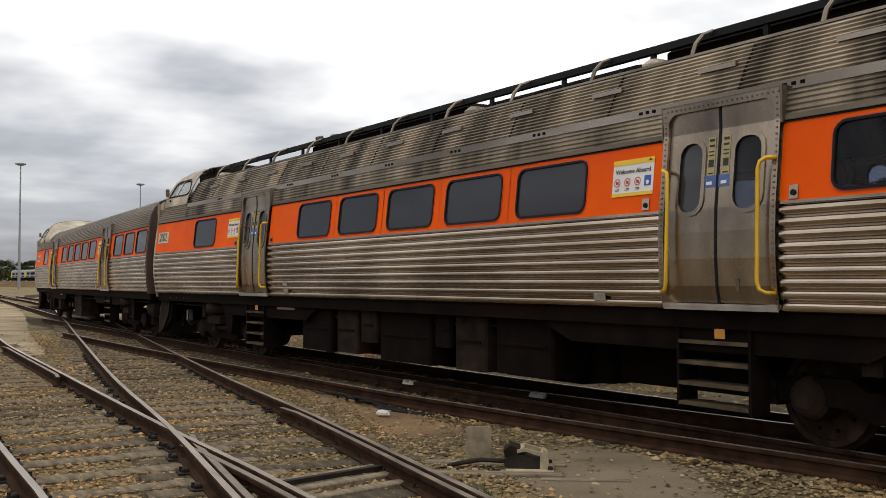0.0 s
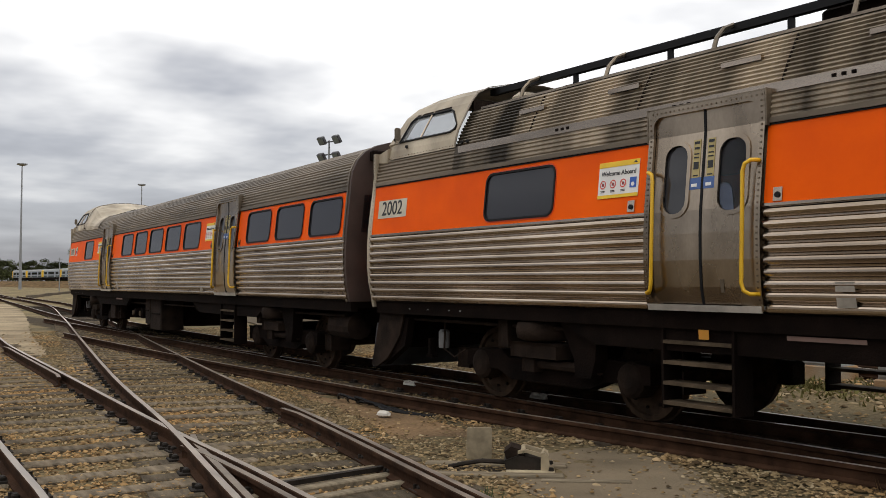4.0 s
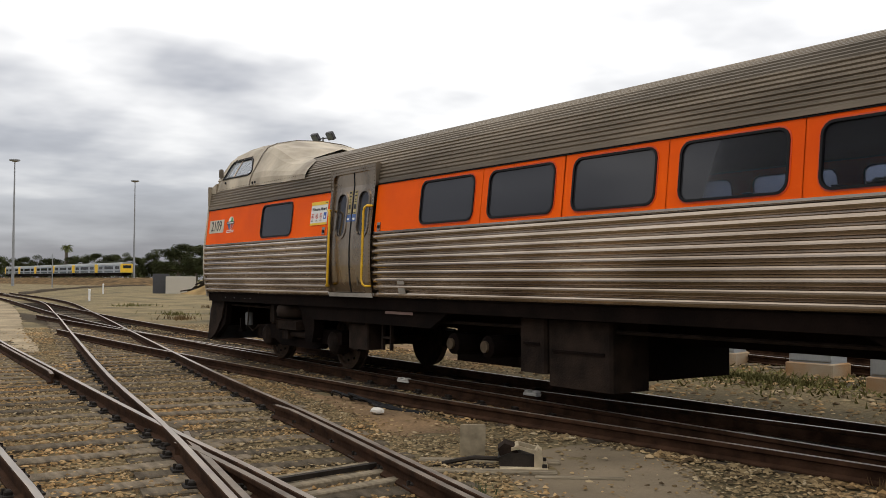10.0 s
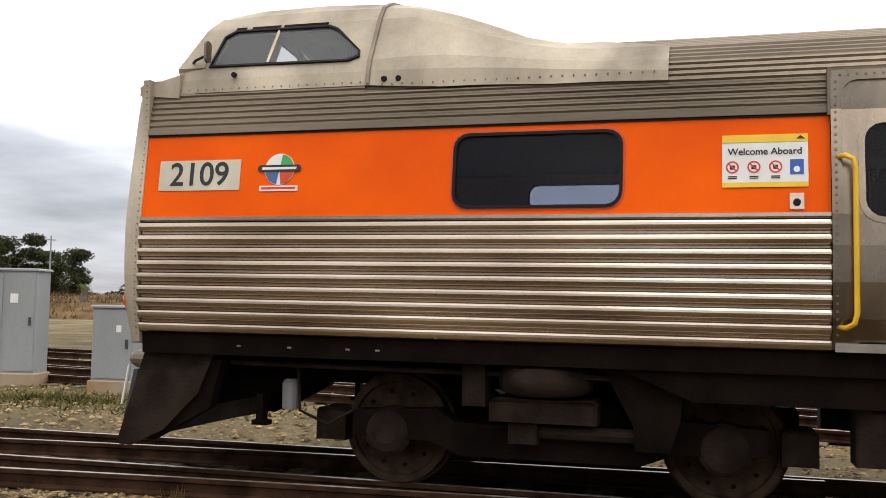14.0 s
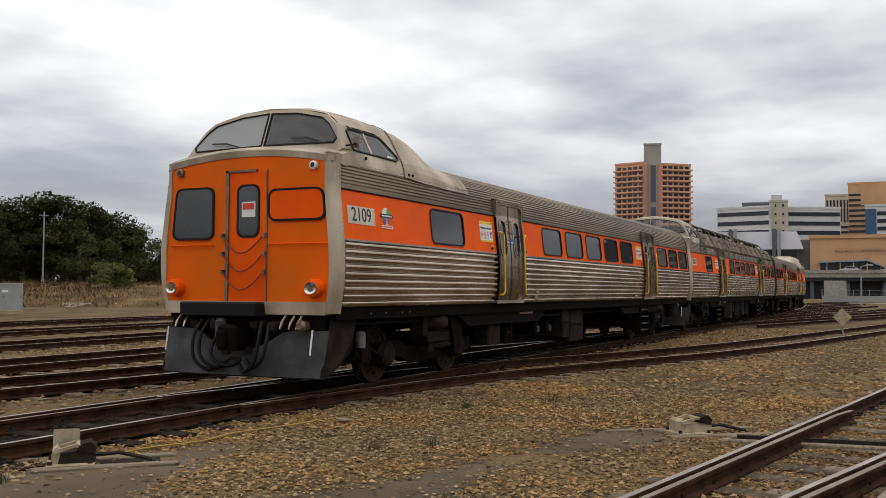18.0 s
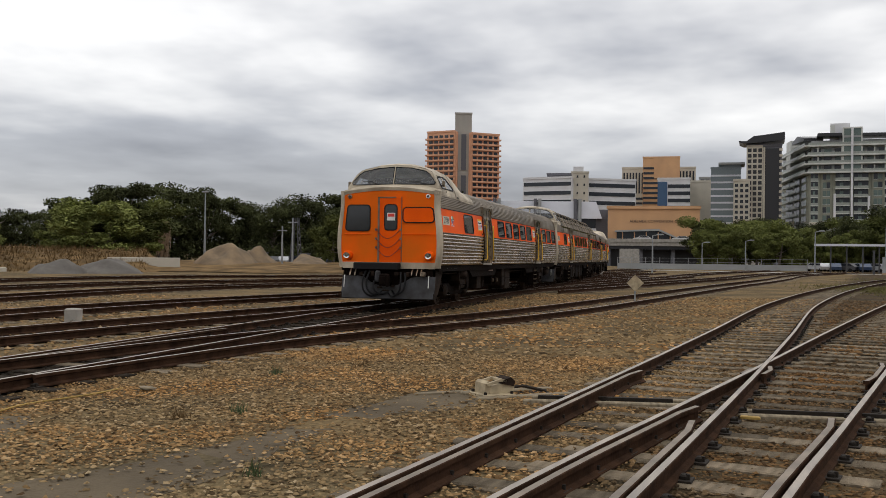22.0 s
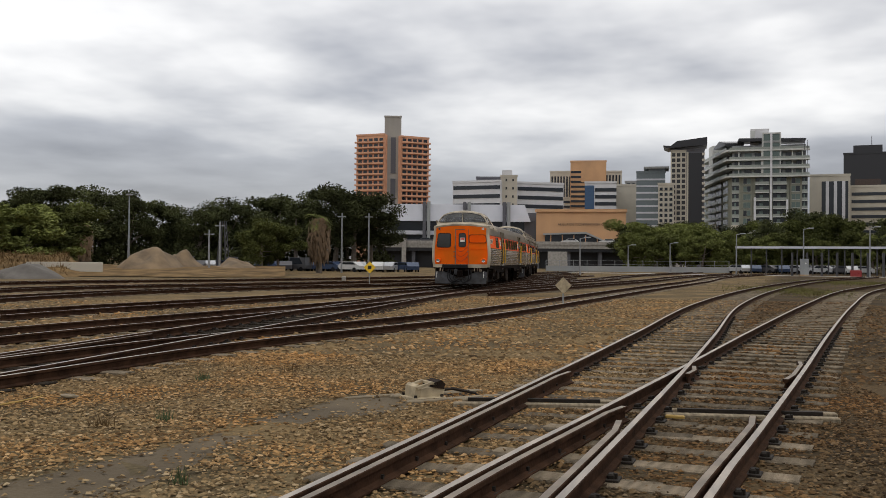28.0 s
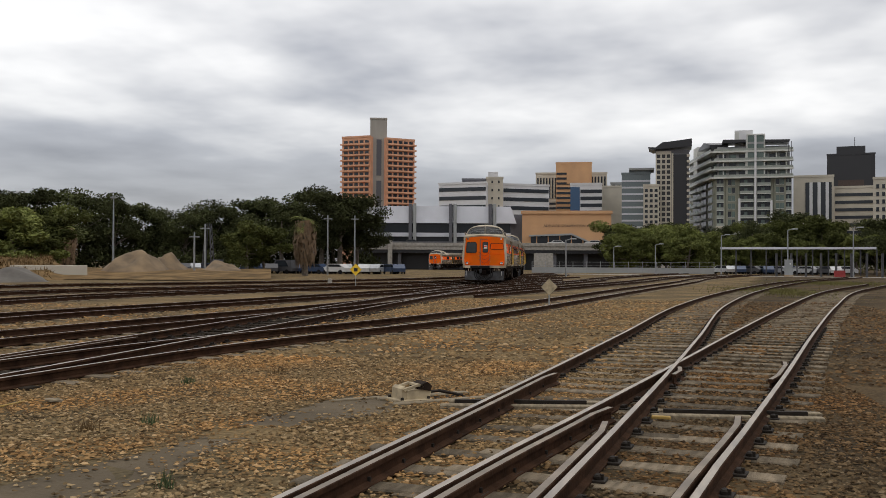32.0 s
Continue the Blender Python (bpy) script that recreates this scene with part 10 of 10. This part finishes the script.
stones("ballast_dusty", "dusty dark ballast in the main track", 6, 5000, (-34, -6, 7.62, 9.38), 0.034, lambda x, y, u: ~bare(x, y, u), DUSTY_STONE)

# ---- motion of the train ----
# seconds and the place of the last car's cab face along the main track
RUN = [(0, -46.25), (1, -43.57), (2, -40.87), (3, -38.14), (4, -35.45), (7, -27.46), (8, -24.74), (9, -21.92), (10, -18.95), (11, -15.69), (12, -12.34), (13, -8.66), (14, -4.80),
       (14.5, -2.86), (16.5, 5.24), (17.5, 9.14), (19, 14.74), (21, 22.25), (23, 30.15), (25, 38.2), (28, 50.5), (30, 58.9), (32, 67.5)]
CAR_PITCH = 23.2


def run_at(t):
    """Smooth place of the train at t seconds."""
    for (t0, x0), (t1, x1), (t2, x2), (t3, x3) in zip([(2 * RUN[0][0] - RUN[1][0], 2 * RUN[0][1] - RUN[1][1])] + RUN[:-2], RUN[:-1], RUN[1:], RUN[2:] + [(2 * RUN[-1][0] - RUN[-2][0], 2 * RUN[-1][1] - RUN[-2][1])]):
        if t1 <= t <= t2:
            u = (t - t1) / (t2 - t1)
            m1, m2 = (x2 - x0) / (t2 - t0) * (t2 - t1), (x3 - x1) / (t3 - t1) * (t2 - t1)
            return x1 * (2 * u ** 3 - 3 * u ** 2 + 1) + m1 * (u ** 3 - 2 * u ** 2 + u) + x2 * (3 * u ** 2 - 2 * u ** 3) + m2 * (u ** 3 - u ** 2)
    return RUN[-1][1]


def car_pose(x, turned):
    b, e = main_y(x + 3.5), main_y(x + 19)
    ang = math.degrees(math.atan2(e - b, 15.5))
    if turned:
        c = math.cos(radians(ang))
        return pose(x + 23.05 * c, b + (e - b) / 15.5 * 19.55, 0, 0, 0, ang + 180)
    return pose(x, b - (e - b) / 15.5 * 3.5, 0, 0, 0, ang)


def motions():
    for k, (car, wheels) in enumerate(CARS):
        turned = k == 2
        walk(car, [(t, car_pose(run_at(t) + CAR_PITCH * k, turned)) for t in range(0, 33)])
        start = run_at(0)
        for w in wheels:
            x = w.location.x
            rows = []
            for i in range(0, 214):
                t = min(32.0, i * 0.15)
                ang = math.degrees((run_at(t) - start) / 0.455) * (-1 if turned else 1)
                rows.append((t, Matrix.Translation((x, 0, 0.455)) @ Matrix.Rotation(radians(ang), 4, "Y")))
            rows.append((32.0, rows[-1][1]))
            walk(w, rows)


motions()
